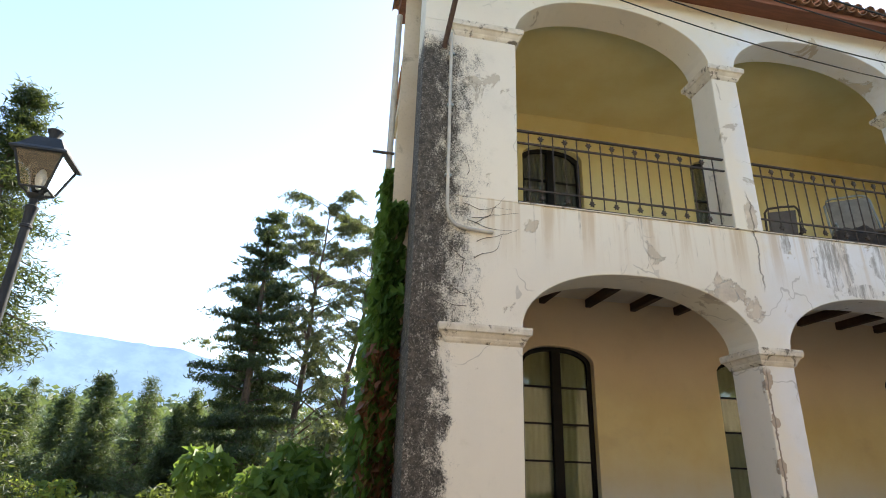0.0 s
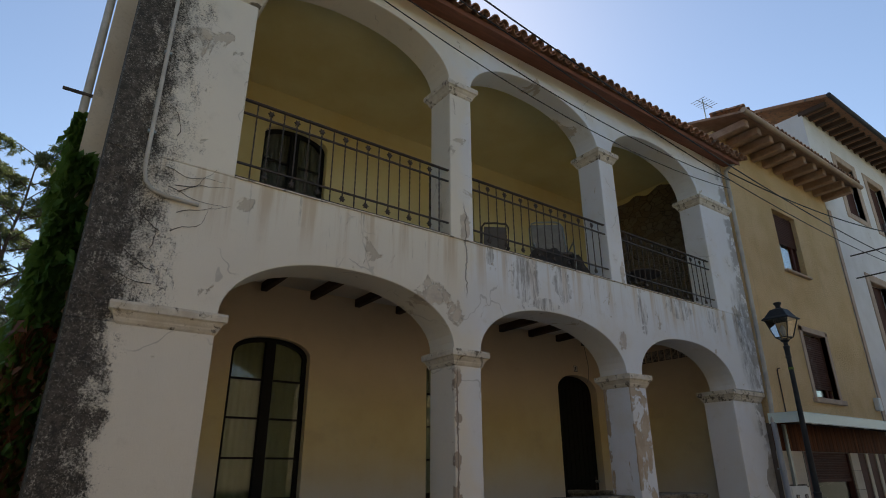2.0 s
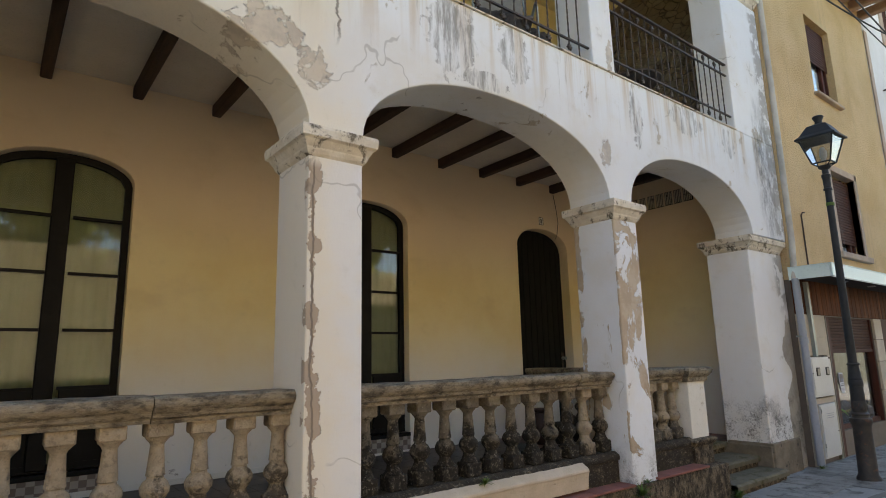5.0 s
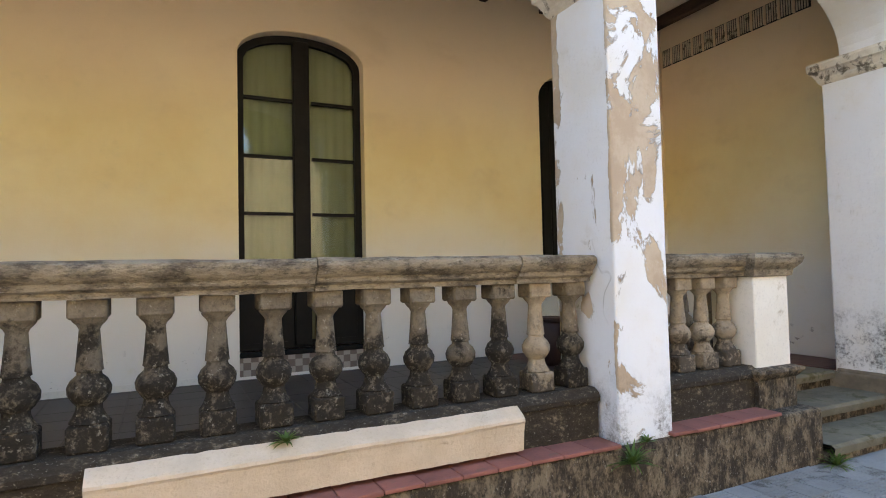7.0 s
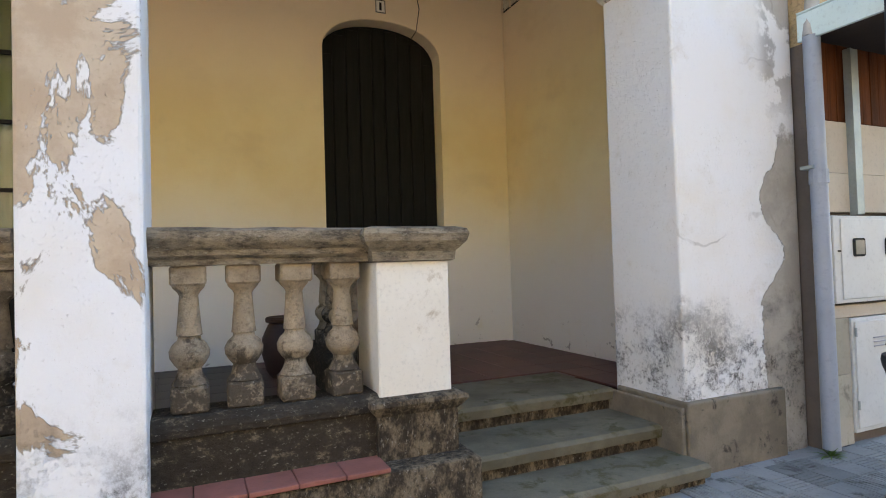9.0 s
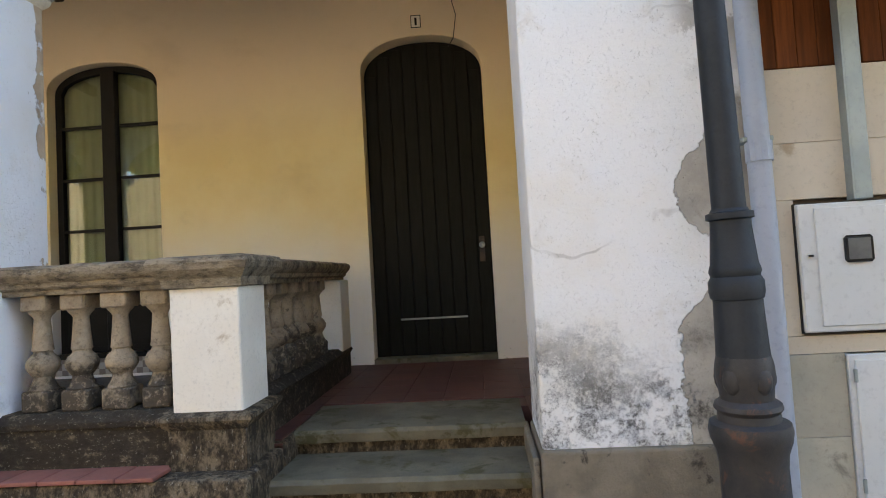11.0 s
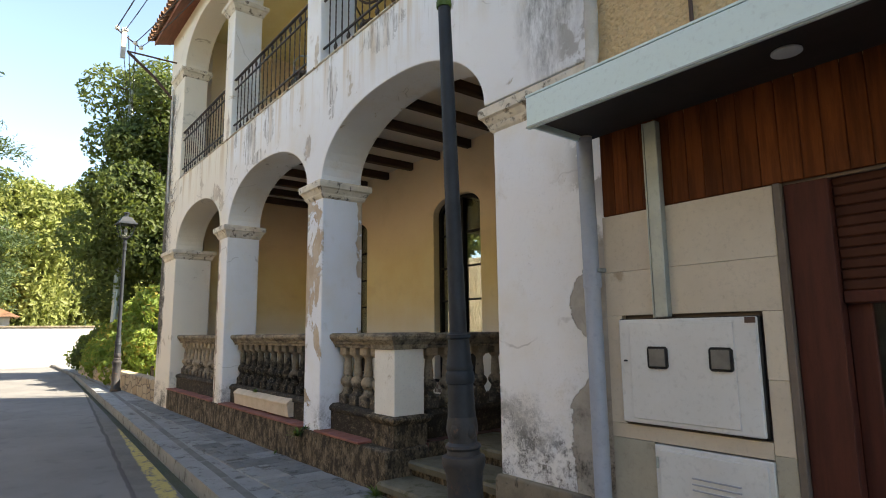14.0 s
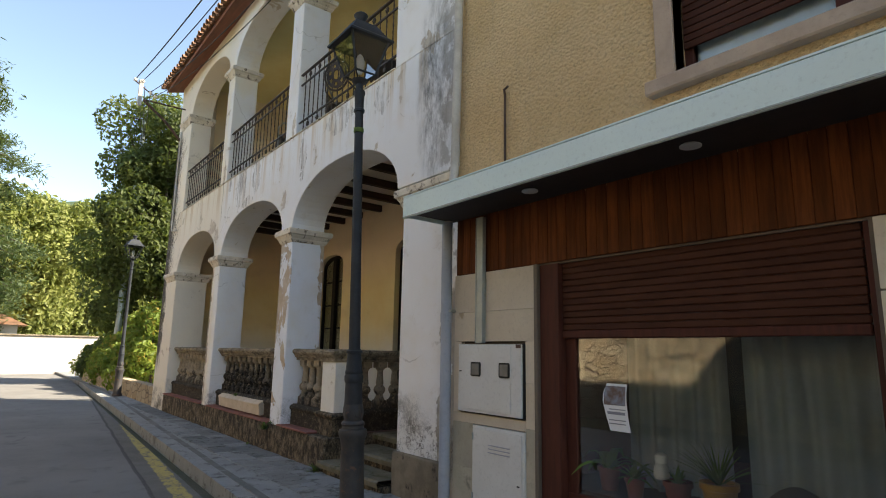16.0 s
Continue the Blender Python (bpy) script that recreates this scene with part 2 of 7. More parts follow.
        # cement repair along the last pier
        wave = mth(nt, "MULTIPLY", mth(nt, "COSINE", mth(nt, "MULTIPLY", mth(nt, "SUBTRACT", mth(nt, "MAXIMUM", z, 1.02), 2.12), 8.7)), -0.105)
        ex = mth(nt, "ADD", mth(nt, "ADD", x, wave), mth(nt, "MULTIPLY", mth(nt, "SUBTRACT", fnoise(nt, p, 3.6, 8, 0.68), 0.5), 0.22))
        rep = mth(nt, "MULTIPLY", smooth(nt, ex, 11.992, 12.0), smooth(nt, mth(nt, "ADD", z, mth(nt, "MULTIPLY", mid, 0.5)), 2.5, 2.4))
        c = mixc(nt, rep, c, mixc(nt, smooth(nt, mid, 0.4, 0.6), (0.36, 0.33, 0.285), (0.44, 0.405, 0.35)))
        height = mth(nt, "SUBTRACT", height, mth(nt, "MULTIPLY", rep, 1.8))
        rough_up = mth(nt, "MULTIPLY", smooth(nt, x, 11.9, 12.05), mth(nt, "MULTIPLY", smooth(nt, z, 2.2, 2.6), smooth(nt, mid, 0.45, 0.52)))
        c = mixc(nt, mth(nt, "MULTIPLY", rough_up, 0.7), c, (0.3, 0.28, 0.25))
    pits = smooth(nt, fnoise(nt, p, 75.0, 4, 0.8), 0.60, 0.68)
    c = mixc(nt, mth(nt, "MULTIPLY", mth(nt, "MULTIPLY", pits, smooth(nt, mid, 0.40, 0.60)), 0.45), c, (0.38, 0.34, 0.28))
    height = mth(nt, "SUBTRACT", height, mth(nt, "MULTIPLY", pits, 0.35))
    # damp mould near the ground
    damp = mth(nt, "ADD", z, mth(nt, "MULTIPLY", mth(nt, "SUBTRACT", mid, 0.5), 1.1))
    dm = mth(nt, "MULTIPLY", smooth(nt, damp, damp_top, damp_top - 0.6), smooth(nt, mth(nt, "ADD", mth(nt, "MULTIPLY", fnoise(nt, p, 34.0, 8, 0.85), 0.6), mth(nt, "MULTIPLY", fnoise(nt, p, 2.4, 6, 0.7), 0.6)), 0.56, 0.70))
    c = mixc(nt, mth(nt, "MULTIPLY", dm, 0.9), c, (0.06, 0.053, 0.043))
    height = mth(nt, "SUBTRACT", height, mth(nt, "MULTIPLY", dm, 0.6))
    # hairline cracks
    cr = node(nt, "TexVoronoi", {"Vector": node(nt, "VectorMath", {0: p, 1: stretch(nt, node(nt, "TexNoise", {"Vector": p, "Scale": 3.0}).outputs[1], (0.5, 0.5, 0.5))}, operation="ADD").outputs[0], "Scale": 0.55}, feature="DISTANCE_TO_EDGE").outputs[0]
    ck = mth(nt, "MULTIPLY", smooth(nt, cr, 0.006, 0.002), smooth(nt, big, 0.5, 0.58))
    c = mixc(nt, mth(nt, "MULTIPLY", ck, 0.35), c, (0.2, 0.17, 0.14))
    finish(nt, c, 0.9, 0.0, height, 0.012, 0.75, 0.3)
    return m


def wall_wash(name, base, low, high, top=0.0):
    """Yellow wash that fades to a pale dado near the floor."""
    m, nt = begin(name)
    p, x, y, z = world_xyz(nt)
    big = fnoise(nt, p, 0.7, 5, 0.6)
    mid = fnoise(nt, p, 5.0, 6, 0.65)
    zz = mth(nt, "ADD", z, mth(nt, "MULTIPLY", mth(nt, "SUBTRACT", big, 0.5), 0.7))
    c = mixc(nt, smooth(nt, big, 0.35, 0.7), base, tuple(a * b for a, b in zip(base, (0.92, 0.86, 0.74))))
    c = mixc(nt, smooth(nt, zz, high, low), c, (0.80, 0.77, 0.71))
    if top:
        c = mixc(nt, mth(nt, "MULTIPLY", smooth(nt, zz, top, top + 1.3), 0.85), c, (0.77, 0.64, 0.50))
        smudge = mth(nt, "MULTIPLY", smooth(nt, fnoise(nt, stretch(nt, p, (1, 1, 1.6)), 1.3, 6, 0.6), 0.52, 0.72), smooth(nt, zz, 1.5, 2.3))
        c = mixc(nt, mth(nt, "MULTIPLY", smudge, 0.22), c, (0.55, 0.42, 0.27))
    c = mixc(nt, mth(nt, "MULTIPLY", smooth(nt, mid, 0.58, 0.8), 0.3), c, tuple(a * 0.75 for a in base))
    flake = mth(nt, "MULTIPLY", smooth(nt, fnoise(nt, p, 6.0, 8, 0.7, 0.5), 0.62, 0.64), smooth(nt, zz, 0.95, 0.6))
    c = mixc(nt, mth(nt, "MULTIPLY", flake, 0.8), c, (0.32, 0.29, 0.25))
    h = mth(nt, "ADD", mth(nt, "MULTIPLY", mid, 0.6), mth(nt, "MULTIPLY", fnoise(nt, p, 60.0, 3), 0.2))
    finish(nt, c, 0.9, 0.0, h, 0.008, 0.5, 0.25)
    return m


def leaf_mat(name, a, b, dead=None, thin=0.3):
    m, nt = begin(name)
    r = node(nt, "NewGeometry").outputs["Random Per Island"]
    v = coords(nt)
    c = mixc(nt, smooth(nt, fnoise(nt, v, 0.6, 3), 0.35, 0.65), a, b)
    c = mixc(nt, mth(nt, "MULTIPLY", r, 0.6), c, tuple(x * 1.7 for x in b))
    if dead:
        c = mixc(nt, smooth(nt, r, 0.86, 0.9), c, dead)
    d = node(nt, "BsdfPrincipled", {"Base Color": c, "Roughness": 0.55, "Specular IOR Level": 0.3})
    t = node(nt, "BsdfTranslucent", {"Color": mixc(nt, 0.5, c, (0.25, 0.32, 0.05))})
    s = node(nt, "MixShader", {0: thin, 1: d.outputs[0], 2: t.outputs[0]})
    node(nt, "OutputMaterial", {0: s.outputs[0]})
    return m


def glass_mat(name, tint=(0.9, 0.95, 0.95), gloss=1.0):
    m, nt = begin(name)
    f = node(nt, "Fresnel", {"IOR": 1.5})
    k = mth(nt, "MULTIPLY", f.outputs[0], gloss, clamp=True)
    t = node(nt, "BsdfTransparent", {"Color": (*tint, 1)})
    g = node(nt, "BsdfGlossy", {"Color": (1, 1, 1, 1), "Roughness": 0.02})
    s = node(nt, "MixShader", {0: k, 1: t.outputs[0], 2: g.outputs[0]})
    node(nt, "OutputMaterial", {0: s.outputs[0]})
    return m


def roughcast(name, base):
    m, nt = begin(name)
    p, x, y, z = world_xyz(nt)
    grit = node(nt, "TexVoronoi", {"Vector": p, "Scale": 38.0}).outputs[0]
    big = fnoise(nt, p, 0.8, 6, 0.6)
    fine = fnoise(nt, p, 30.0, 5, 0.7)
    c = mixc(nt, smooth(nt, big, 0.35, 0.68), base, tuple(a * b for a, b in zip(base, (0.86, 0.82, 0.74))))
    c = mixc(nt, mth(nt, "MULTIPLY", smooth(nt, fine, 0.5, 0.66), 0.55), c, tuple(a * 0.5 for a in base))
    run = fnoise(nt, stretch(nt, p, (4, 4, 0.3)), 1.4, 5, 0.6)
    c = mixc(nt, mth(nt, "MULTIPLY", smooth(nt, run, 0.55, 0.75), 0.25), c, (0.25, 0.21, 0.15))
    finish(nt, c, 0.95, 0.0, mth(nt, "ADD", fine, mth(nt, "MULTIPLY", grit, -0.7)), 0.024, 0.9, 0.2)
    return m


def stone_wall_mat(name, tone_k=1.0, scale=2.2):
    m, nt = begin(name)
    p, x, y, z = world_xyz(nt)
    warp = node(nt, "VectorMath", {0: p, 1: stretch(nt, node(nt, "TexNoise", {"Vector": p, "Scale": 2.0}).outputs[1], (0.25, 0.25, 0.25))}, operation="ADD").outputs[0]
    st = stretch(nt, warp, (1.0, 1.0, 1.7))
    e = node(nt, "TexVoronoi", {"Vector": st, "Scale": scale}, feature="DISTANCE_TO_EDGE").outputs[0]
    cell = node(nt, "TexVoronoi", {"Vector": st, "Scale": scale}).outputs[1]
    joint = smooth(nt, e, 0.05, 0.01)
    tone = node(nt, "SeparateColor", {0: cell}).outputs[0]
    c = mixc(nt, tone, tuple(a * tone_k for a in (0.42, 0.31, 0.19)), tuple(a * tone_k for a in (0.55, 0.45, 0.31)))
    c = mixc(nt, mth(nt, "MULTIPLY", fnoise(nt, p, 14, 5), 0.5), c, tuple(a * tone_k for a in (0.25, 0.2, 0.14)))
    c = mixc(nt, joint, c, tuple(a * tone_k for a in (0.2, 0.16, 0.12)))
    finish(nt, c, 0.95, 0.0, mth(nt, "ADD", mth(nt, "MULTIPLY", joint, -1.0), fnoise(nt, p, 10, 5)), 0.05, 0.9, 0.2)
    return m


def road_mat():
    m, nt = begin("asphalt")
    p, x, y, z = world_xyz(nt)
    big = fnoise(nt, p, 0.35, 6, 0.6)
    mid = fnoise(nt, p, 2.5, 6, 0.65)
    grit = fnoise(nt, p, 90.0, 3, 0.8)
    c = mixc(nt, smooth(nt, big, 0.35, 0.65), (0.155, 0.15, 0.142), (0.205, 0.198, 0.187))
    c = mixc(nt, mth(nt, "MULTIPLY", smooth(nt, mid, 0.55, 0.7), 0.4), c, (0.07, 0.068, 0.066))
    c = mixc(nt, mth(nt, "MULTIPLY", smooth(nt, grit, 0.5, 0.7), 0.5), c, (0.26, 0.25, 0.24))
    # worn yellow line along the kerb
    off = mth(nt, "ABSOLUTE", mth(nt, "ADD", mth(nt, "ADD", y, 0.818), mth(nt, "MULTIPLY", x, 0.0855)))
    off = mth(nt, "ADD", off, mth(nt, "MULTIPLY", mth(nt, "SUBTRACT", fnoise(nt, p, 6.0, 5, 0.7), 0.5), 0.12))
    line = mth(nt, "MULTIPLY", smooth(nt, off, 0.10, 0.075), smooth(nt, fnoise(nt, p, 9.0, 8, 0.8), 0.40, 0.52))
    line = mth(nt, "MULTIPLY", line, smooth(nt, x, 2.4, 3.0))
    # darker gutter strip laid against the kerb, with an open seam
    seam = mth(nt, "ADD", mth(nt, "ADD", y, 1.137), mth(nt, "ADD", mth(nt, "MULTIPLY", x, 0.0821), mth(nt, "MULTIPLY", mth(nt, "SUBTRACT", fnoise(nt, p, 0.9, 4, 0.6), 0.5), 0.10)))
    c = mixc(nt, mth(nt, "MULTIPLY", smooth(nt, seam, -0.01, 0.02), 0.6), c, mixc(nt, smooth(nt, mid, 0.4, 0.62), (0.105, 0.096, 0.083), (0.15, 0.138, 0.12)))
    c = mixc(nt, mth(nt, "MULTIPLY", smooth(nt, mth(nt, "ABSOLUTE", seam), 0.035, 0.012), 0.7), c, (0.05, 0.047, 0.043))
    litter = smooth(nt, fnoise(nt, p, 22.0, 2, 0.5), 0.70, 0.73)
    c = mixc(nt, mth(nt, "MULTIPLY", mth(nt, "MULTIPLY", litter, smooth(nt, seam, -0.3, 0.4)), 0.7), c, (0.06, 0.04, 0.022))
    c = mixc(nt, mth(nt, "MULTIPLY", line, 0.85), c, (0.50, 0.39, 0.12))
    crack = node(nt, "TexVoronoi", {"Vector": node(nt, "VectorMath", {0: p, 1: node(nt, "TexNoise", {"Vector": p, "Scale": 2.0}).outputs[1]}, operation="ADD").outputs[0], "Scale": 0.28}, feature="DISTANCE_TO_EDGE").outputs[0]
    c = mixc(nt, mth(nt, "MULTIPLY", smooth(nt, crack, 0.006, 0.002), mth(nt, "MULTIPLY", smooth(nt, big, 0.5, 0.62), 0.6)), c, (0.06, 0.06, 0.058))
    finish(nt, c, 0.92, 0.0, grit, 0.008, 0.7, 0.3)
    return m


M = {}
M["facade"] = plaster("old_white_plaster", (0.80, 0.77, 0.71))
M["pier"] = plaster("peeling_white_plaster", (0.82, 0.80, 0.76), peel=0.84, patches=False)
M["pier_crack"] = plaster("cracked_white_plaster", (0.81, 0.78, 0.73), patches=False, crack=((4.315, 0.012, 0.16),))
M["pier_end"] = plaster("stained_white_plaster", (0.84, 0.795, 0.72), patches=False, damp_top=1.2)
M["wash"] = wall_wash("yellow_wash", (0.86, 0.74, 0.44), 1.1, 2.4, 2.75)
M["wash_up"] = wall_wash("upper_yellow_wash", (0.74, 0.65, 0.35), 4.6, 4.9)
M["side"] = weathered("side_wash", (0.62, 0.53, 0.40), (0.55, 0.45, 0.32), 0.9, 0.9, 0.01, 30, (0.3, 0.26, 0.2), 0.35)
M["ceiling"] = weathered("ceiling_plaster", (0.80, 0.76, 0.70), (0.72, 0.68, 0.62), 1.2, 0.9, 0.005)
M["cap"] = weathered("capital_plaster", (0.74, 0.68, 0.57), (0.60, 0.53, 0.42), 5.0, 0.9, 0.012, 60, (0.15, 0.125, 0.095), 0.62)


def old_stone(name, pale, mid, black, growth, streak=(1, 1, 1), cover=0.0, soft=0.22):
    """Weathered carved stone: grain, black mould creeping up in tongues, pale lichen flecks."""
    m, nt = begin(name)
    v = coords(nt)
    r = node(nt, "ObjectInfo").outputs["Random"]
    off = node(nt, "CombineXYZ", {0: mth(nt, "MULTIPLY", r, 37.0), 1: mth(nt, "MULTIPLY", r, 11.0), 2: 0.0}).outputs[0]
    vv = stretch(nt, node(nt, "VectorMath", {0: v, 1: off}, operation="ADD").outputs[0], streak)
    z = node(nt, "SeparateXYZ", {0: v}).outputs[2]
    big, fine, tiny = fnoise(nt, vv, 7.0, 7, 0.68), fnoise(nt, vv, 24.0, 6, 0.75), fnoise(nt, vv, 90.0, 3, 0.7)
    c = mixc(nt, smooth(nt, big, 0.36, 0.64), pale, mid)
    c = mixc(nt, mth(nt, "MULTIPLY", smooth(nt, fine, 0.48, 0.68), 0.6), c, tuple(q * 0.45 for q in mid))
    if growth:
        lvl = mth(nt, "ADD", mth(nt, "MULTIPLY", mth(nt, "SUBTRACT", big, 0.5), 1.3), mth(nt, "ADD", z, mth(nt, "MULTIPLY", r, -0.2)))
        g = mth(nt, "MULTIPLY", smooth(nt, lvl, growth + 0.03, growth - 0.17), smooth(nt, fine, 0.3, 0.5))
    else:
        g = mth(nt, "MULTIPLY", smooth(nt, mth(nt, "ADD", mth(nt, "MULTIPLY", big, 0.6), mth(nt, "MULTIPLY", fine, 0.45)), 0.46 - cover, 0.46 + soft - cover), 0.85)
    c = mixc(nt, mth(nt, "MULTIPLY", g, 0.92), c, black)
    li = smooth(nt, fnoise(nt, vv, 34.0, 5, 0.7), 0.61, 0.65)
    c = mixc(nt, mth(nt, "MULTIPLY", li, 0.42), c, (0.42, 0.395, 0.33))
    c = mixc(nt, mth(nt, "MULTIPLY", smooth(nt, tiny, 0.56, 0.66), 0.22), c, tuple(q * 0.3 for q in mid))
    h = mth(nt, "ADD", mth(nt, "MULTIPLY", fine, 0.9), mth(nt, "ADD", mth(nt, "MULTIPLY", tiny, 0.3), mth(nt, "MULTIPLY", g, -0.5)))
    finish(nt, c, 0.95, 0.0, h, 0.018, 0.9, 0.25)
    return m


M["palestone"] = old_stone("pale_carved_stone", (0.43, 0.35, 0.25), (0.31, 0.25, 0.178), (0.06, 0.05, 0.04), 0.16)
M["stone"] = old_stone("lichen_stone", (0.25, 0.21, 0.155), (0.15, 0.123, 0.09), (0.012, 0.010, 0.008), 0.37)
M["rail"] = old_stone("coping_stone", (0.32, 0.265, 0.188), (0.20, 0.165, 0.12), (0.035, 0.028, 0.021), 0.0, (0.7, 1.3, 1.6), -0.01)
M["footrail"] = old_stone("black_mouldy_stone", (0.22, 0.18, 0.13), (0.125, 0.10, 0.072), (0.013, 0.011, 0.009), 0.0, (1.5, 2.2, 2.2), 0.10, 0.14)
M["base"] = old_stone("mossy_render", (0.21, 0.165, 0.11), (0.13, 0.098, 0.068), (0.014, 0.012, 0.009), 0.0, (1.7, 1.7, 1.0), 0.04, 0.18)
M["white"] = weathered("white_paint", (0.80, 0.77, 0.70), (0.74, 0.70, 0.62), 2.0, 0.85, 0.004, 50, (0.45, 0.38, 0.28), 0.2)
M["cream"] = weathered("cream_plaster_strip", (0.60, 0.50, 0.38), (0.52, 0.43, 0.32), 5.0, 0.9, 0.014, 60, (0.30, 0.24, 0.17), 0.25)
M["redtile"] = weathered("red_clay_tile", (0.27, 0.10, 0.075), (0.21, 0.08, 0.06), 6.0, 0.8, 0.003, 60, (0.2, 0.1, 0.07), 0.4, vary=0.3)
M["floor"] = weathered("dark_red_floor_tile", (0.125, 0.054, 0.043), (0.095, 0.043, 0.035), 2.0, 0.55, 0.002, 50, vary=0.25)
fm_ = M["floor"].node_tree
fb_ = [q for q in fm_.nodes if q.bl_idname == "ShaderNodeBsdfPrincipled"][0]
_, fx_, _, _ = world_xyz(fm_)
red_ = fb_.inputs["Base Color"].links[0].from_socket
fm_.links.new(mixc(fm_, smooth(fm_, fx_, 8.9, 9.1), mixc(fm_, smooth(fm_, fnoise(fm_, coords(fm_), 1.4, 6, 0.6), 0.35, 0.65), (0.072, 0.064, 0.058), (0.054, 0.047, 0.042)), red_), fb_.inputs["Base Color"])
M["step"] = weathered("grey_step_stone", (0.175, 0.158, 0.112), (0.115, 0.104, 0.072), 3.0, 0.92, 0.022, 30, (0.085, 0.078, 0.035), 0.6)
M["foot"] = weathered("damp_stone_foot", (0.23, 0.195, 0.145), (0.16, 0.135, 0.10), 6.0, 0.92, 0.02, 50, (0.06, 0.05, 0.038), 0.45)
M["beam"] = weathered("dark_beam", (0.075, 0.045, 0.03), (0.05, 0.03, 0.022), 4.0, 0.75, 0.006, 30, grain=(6, 0.8, 6))
M["frame"] = weathered("black_window_paint", (0.008, 0.0075, 0.007), (0.011, 0.010, 0.009), 6.0, 0.6, 0.002, spec=0.2)
M["door"] = weathered("dark_green_door", (0.007, 0.008, 0.006), (0.011, 0.011, 0.009), 3.0, 0.65, 0.004, 30, grain=(8, 8, 0.8), spec=0.2)
M["iron"] = weathered("wrought_iron", (0.045, 0.038, 0.033), (0.085, 0.06, 0.045), 9.0, 0.6, 0.002, 60, metal=0.3)
M["cast"] = weathered("dark_grey_cast_iron", (0.021, 0.025, 0.030), (0.032, 0.036, 0.042), 5.0, 0.6, 0.003, 60, metal=0.1, spec=0.3)
M["castbase"] = weathered("rusty_cast_iron", (0.028, 0.029, 0.032), (0.05, 0.044, 0.041), 7.0, 0.6, 0.005, 50, (0.11, 0.055, 0.036), 0.5)
M["curtain"] = weathered("pale_curtain", (0.36, 0.33, 0.19), (0.30, 0.28, 0.16), 2.0, 0.95, 0.002)
M["lace"] = weathered("white_lace_curtain", (0.82, 0.82, 0.84), (0.7, 0.7, 0.73), 5.0, 0.95, 0.003)
M["drape"] = weathered("grey_green_drape", (0.35, 0.39, 0.37), (0.28, 0.32, 0.30), 2.0, 0.95, 0.003)
M["glass"] = glass_mat("window_glass", (0.9, 0.95, 0.95), 0.7)
M["shopglass"] = glass_mat("shop_glass", (0.94, 0.96, 0.96), 1.4)
M["milk"] = glass_mat("lantern_glass", (0.72, 0.72, 0.7), 1.5)
M["pvc"] = weathered("grey_pvc_pipe", (0.34, 0.37, 0.43), (0.30, 0.33, 0.38), 3.0, 0.45, 0.001, 30, (0.25, 0.24, 0.22), 0.2)
M["zinc"] = weathered("galvanised_steel", (0.36, 0.40, 0.38), (0.30, 0.34, 0.33), 4.0, 0.5, 0.001, metal=0.5)
M["oldpipe"] = weathered("old_painted_pipe", (0.55, 0.52, 0.46), (0.42, 0.39, 0.34), 4.0, 0.7, 0.003)
M["clad"] = weathered("beige_stone_cladding", (0.60, 0.53, 0.42), (0.53, 0.46, 0.36), 1.6, 0.8, 0.002, 40, (0.36, 0.28, 0.19), 0.3, vary=0.18)
M["cladlow"] = weathered("algae_stone_cladding", (0.45, 0.41, 0.33), (0.36, 0.34, 0.27), 2.2, 0.85, 0.002, 40, (0.2, 0.19, 0.15), 0.55, vary=0.15)
M["metalbox"] = weathered("grey_white_enamel", (0.62, 0.63, 0.62), (0.58, 0.585, 0.57), 2.0, 0.45, 0.001, 30, (0.45, 0.40, 0.33), 0.12)
# near-black colour standing in for shade in rooms and gaps; also black rubber
M["dark"] = weathered("black_and_unlit", (0.02, 0.02, 0.02), (0.03, 0.028, 0.026), 3.0, 0.8, 0.001)
M["boards"] = weathered("varnished_red_boards", (0.135, 0.043, 0.014), (0.082, 0.026, 0.009), 3.0, 0.75, 0.003, 30, vary=0.6, spec=0.12, grain=(9, 9, 0.7))
M["shutter"] = weathered("brown_roller_slat", (0.075, 0.028, 0.0165), (0.058, 0.021, 0.0125), 3.0, 0.7, 0.002, 40, vary=0.15, spec=0.15)
M["shopwood"] = weathered("dark_red_wood", (0.085, 0.026, 0.017), (0.06, 0.02, 0.014), 3.0, 0.65, 0.002, spec=0.2, grain=(8, 8, 0.8))
M["jamb"] = weathered("brown_metal_jamb", (0.16, 0.125, 0.10), (0.125, 0.10, 0.08), 4.0, 0.6, 0.002)
M["canopy"] = weathered("pale_green_white_sheet", (0.68, 0.80, 0.77), (0.64, 0.76, 0.73), 1.0, 0.4, 0.001, 30, (0.5, 0.55, 0.52), 0.12)
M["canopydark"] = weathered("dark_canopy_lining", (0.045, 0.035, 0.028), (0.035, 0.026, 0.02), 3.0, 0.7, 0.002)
M["ochre"] = roughcast("ochre_roughcast", (0.68, 0.49, 0.27))
M["whitewall"] = weathered("far_white_wall", (0.72, 0.70, 0.68), (0.65, 0.63, 0.6), 1.0, 0.9, 0.006, 30, (0.5, 0.45, 0.4), 0.2)
M["stoneframe"] = weathered("sandstone_surround", (0.46, 0.35, 0.26), (0.38, 0.28, 0.21), 3.0, 0.9, 0.008)
M["tileroof"] = weathered("roof_clay_tile", (0.36, 0.19, 0.11), (0.26, 0.15, 0.095), 4.0, 0.85, 0.006, 40, (0.10, 0.085, 0.07), 0.6, vary=0.5)
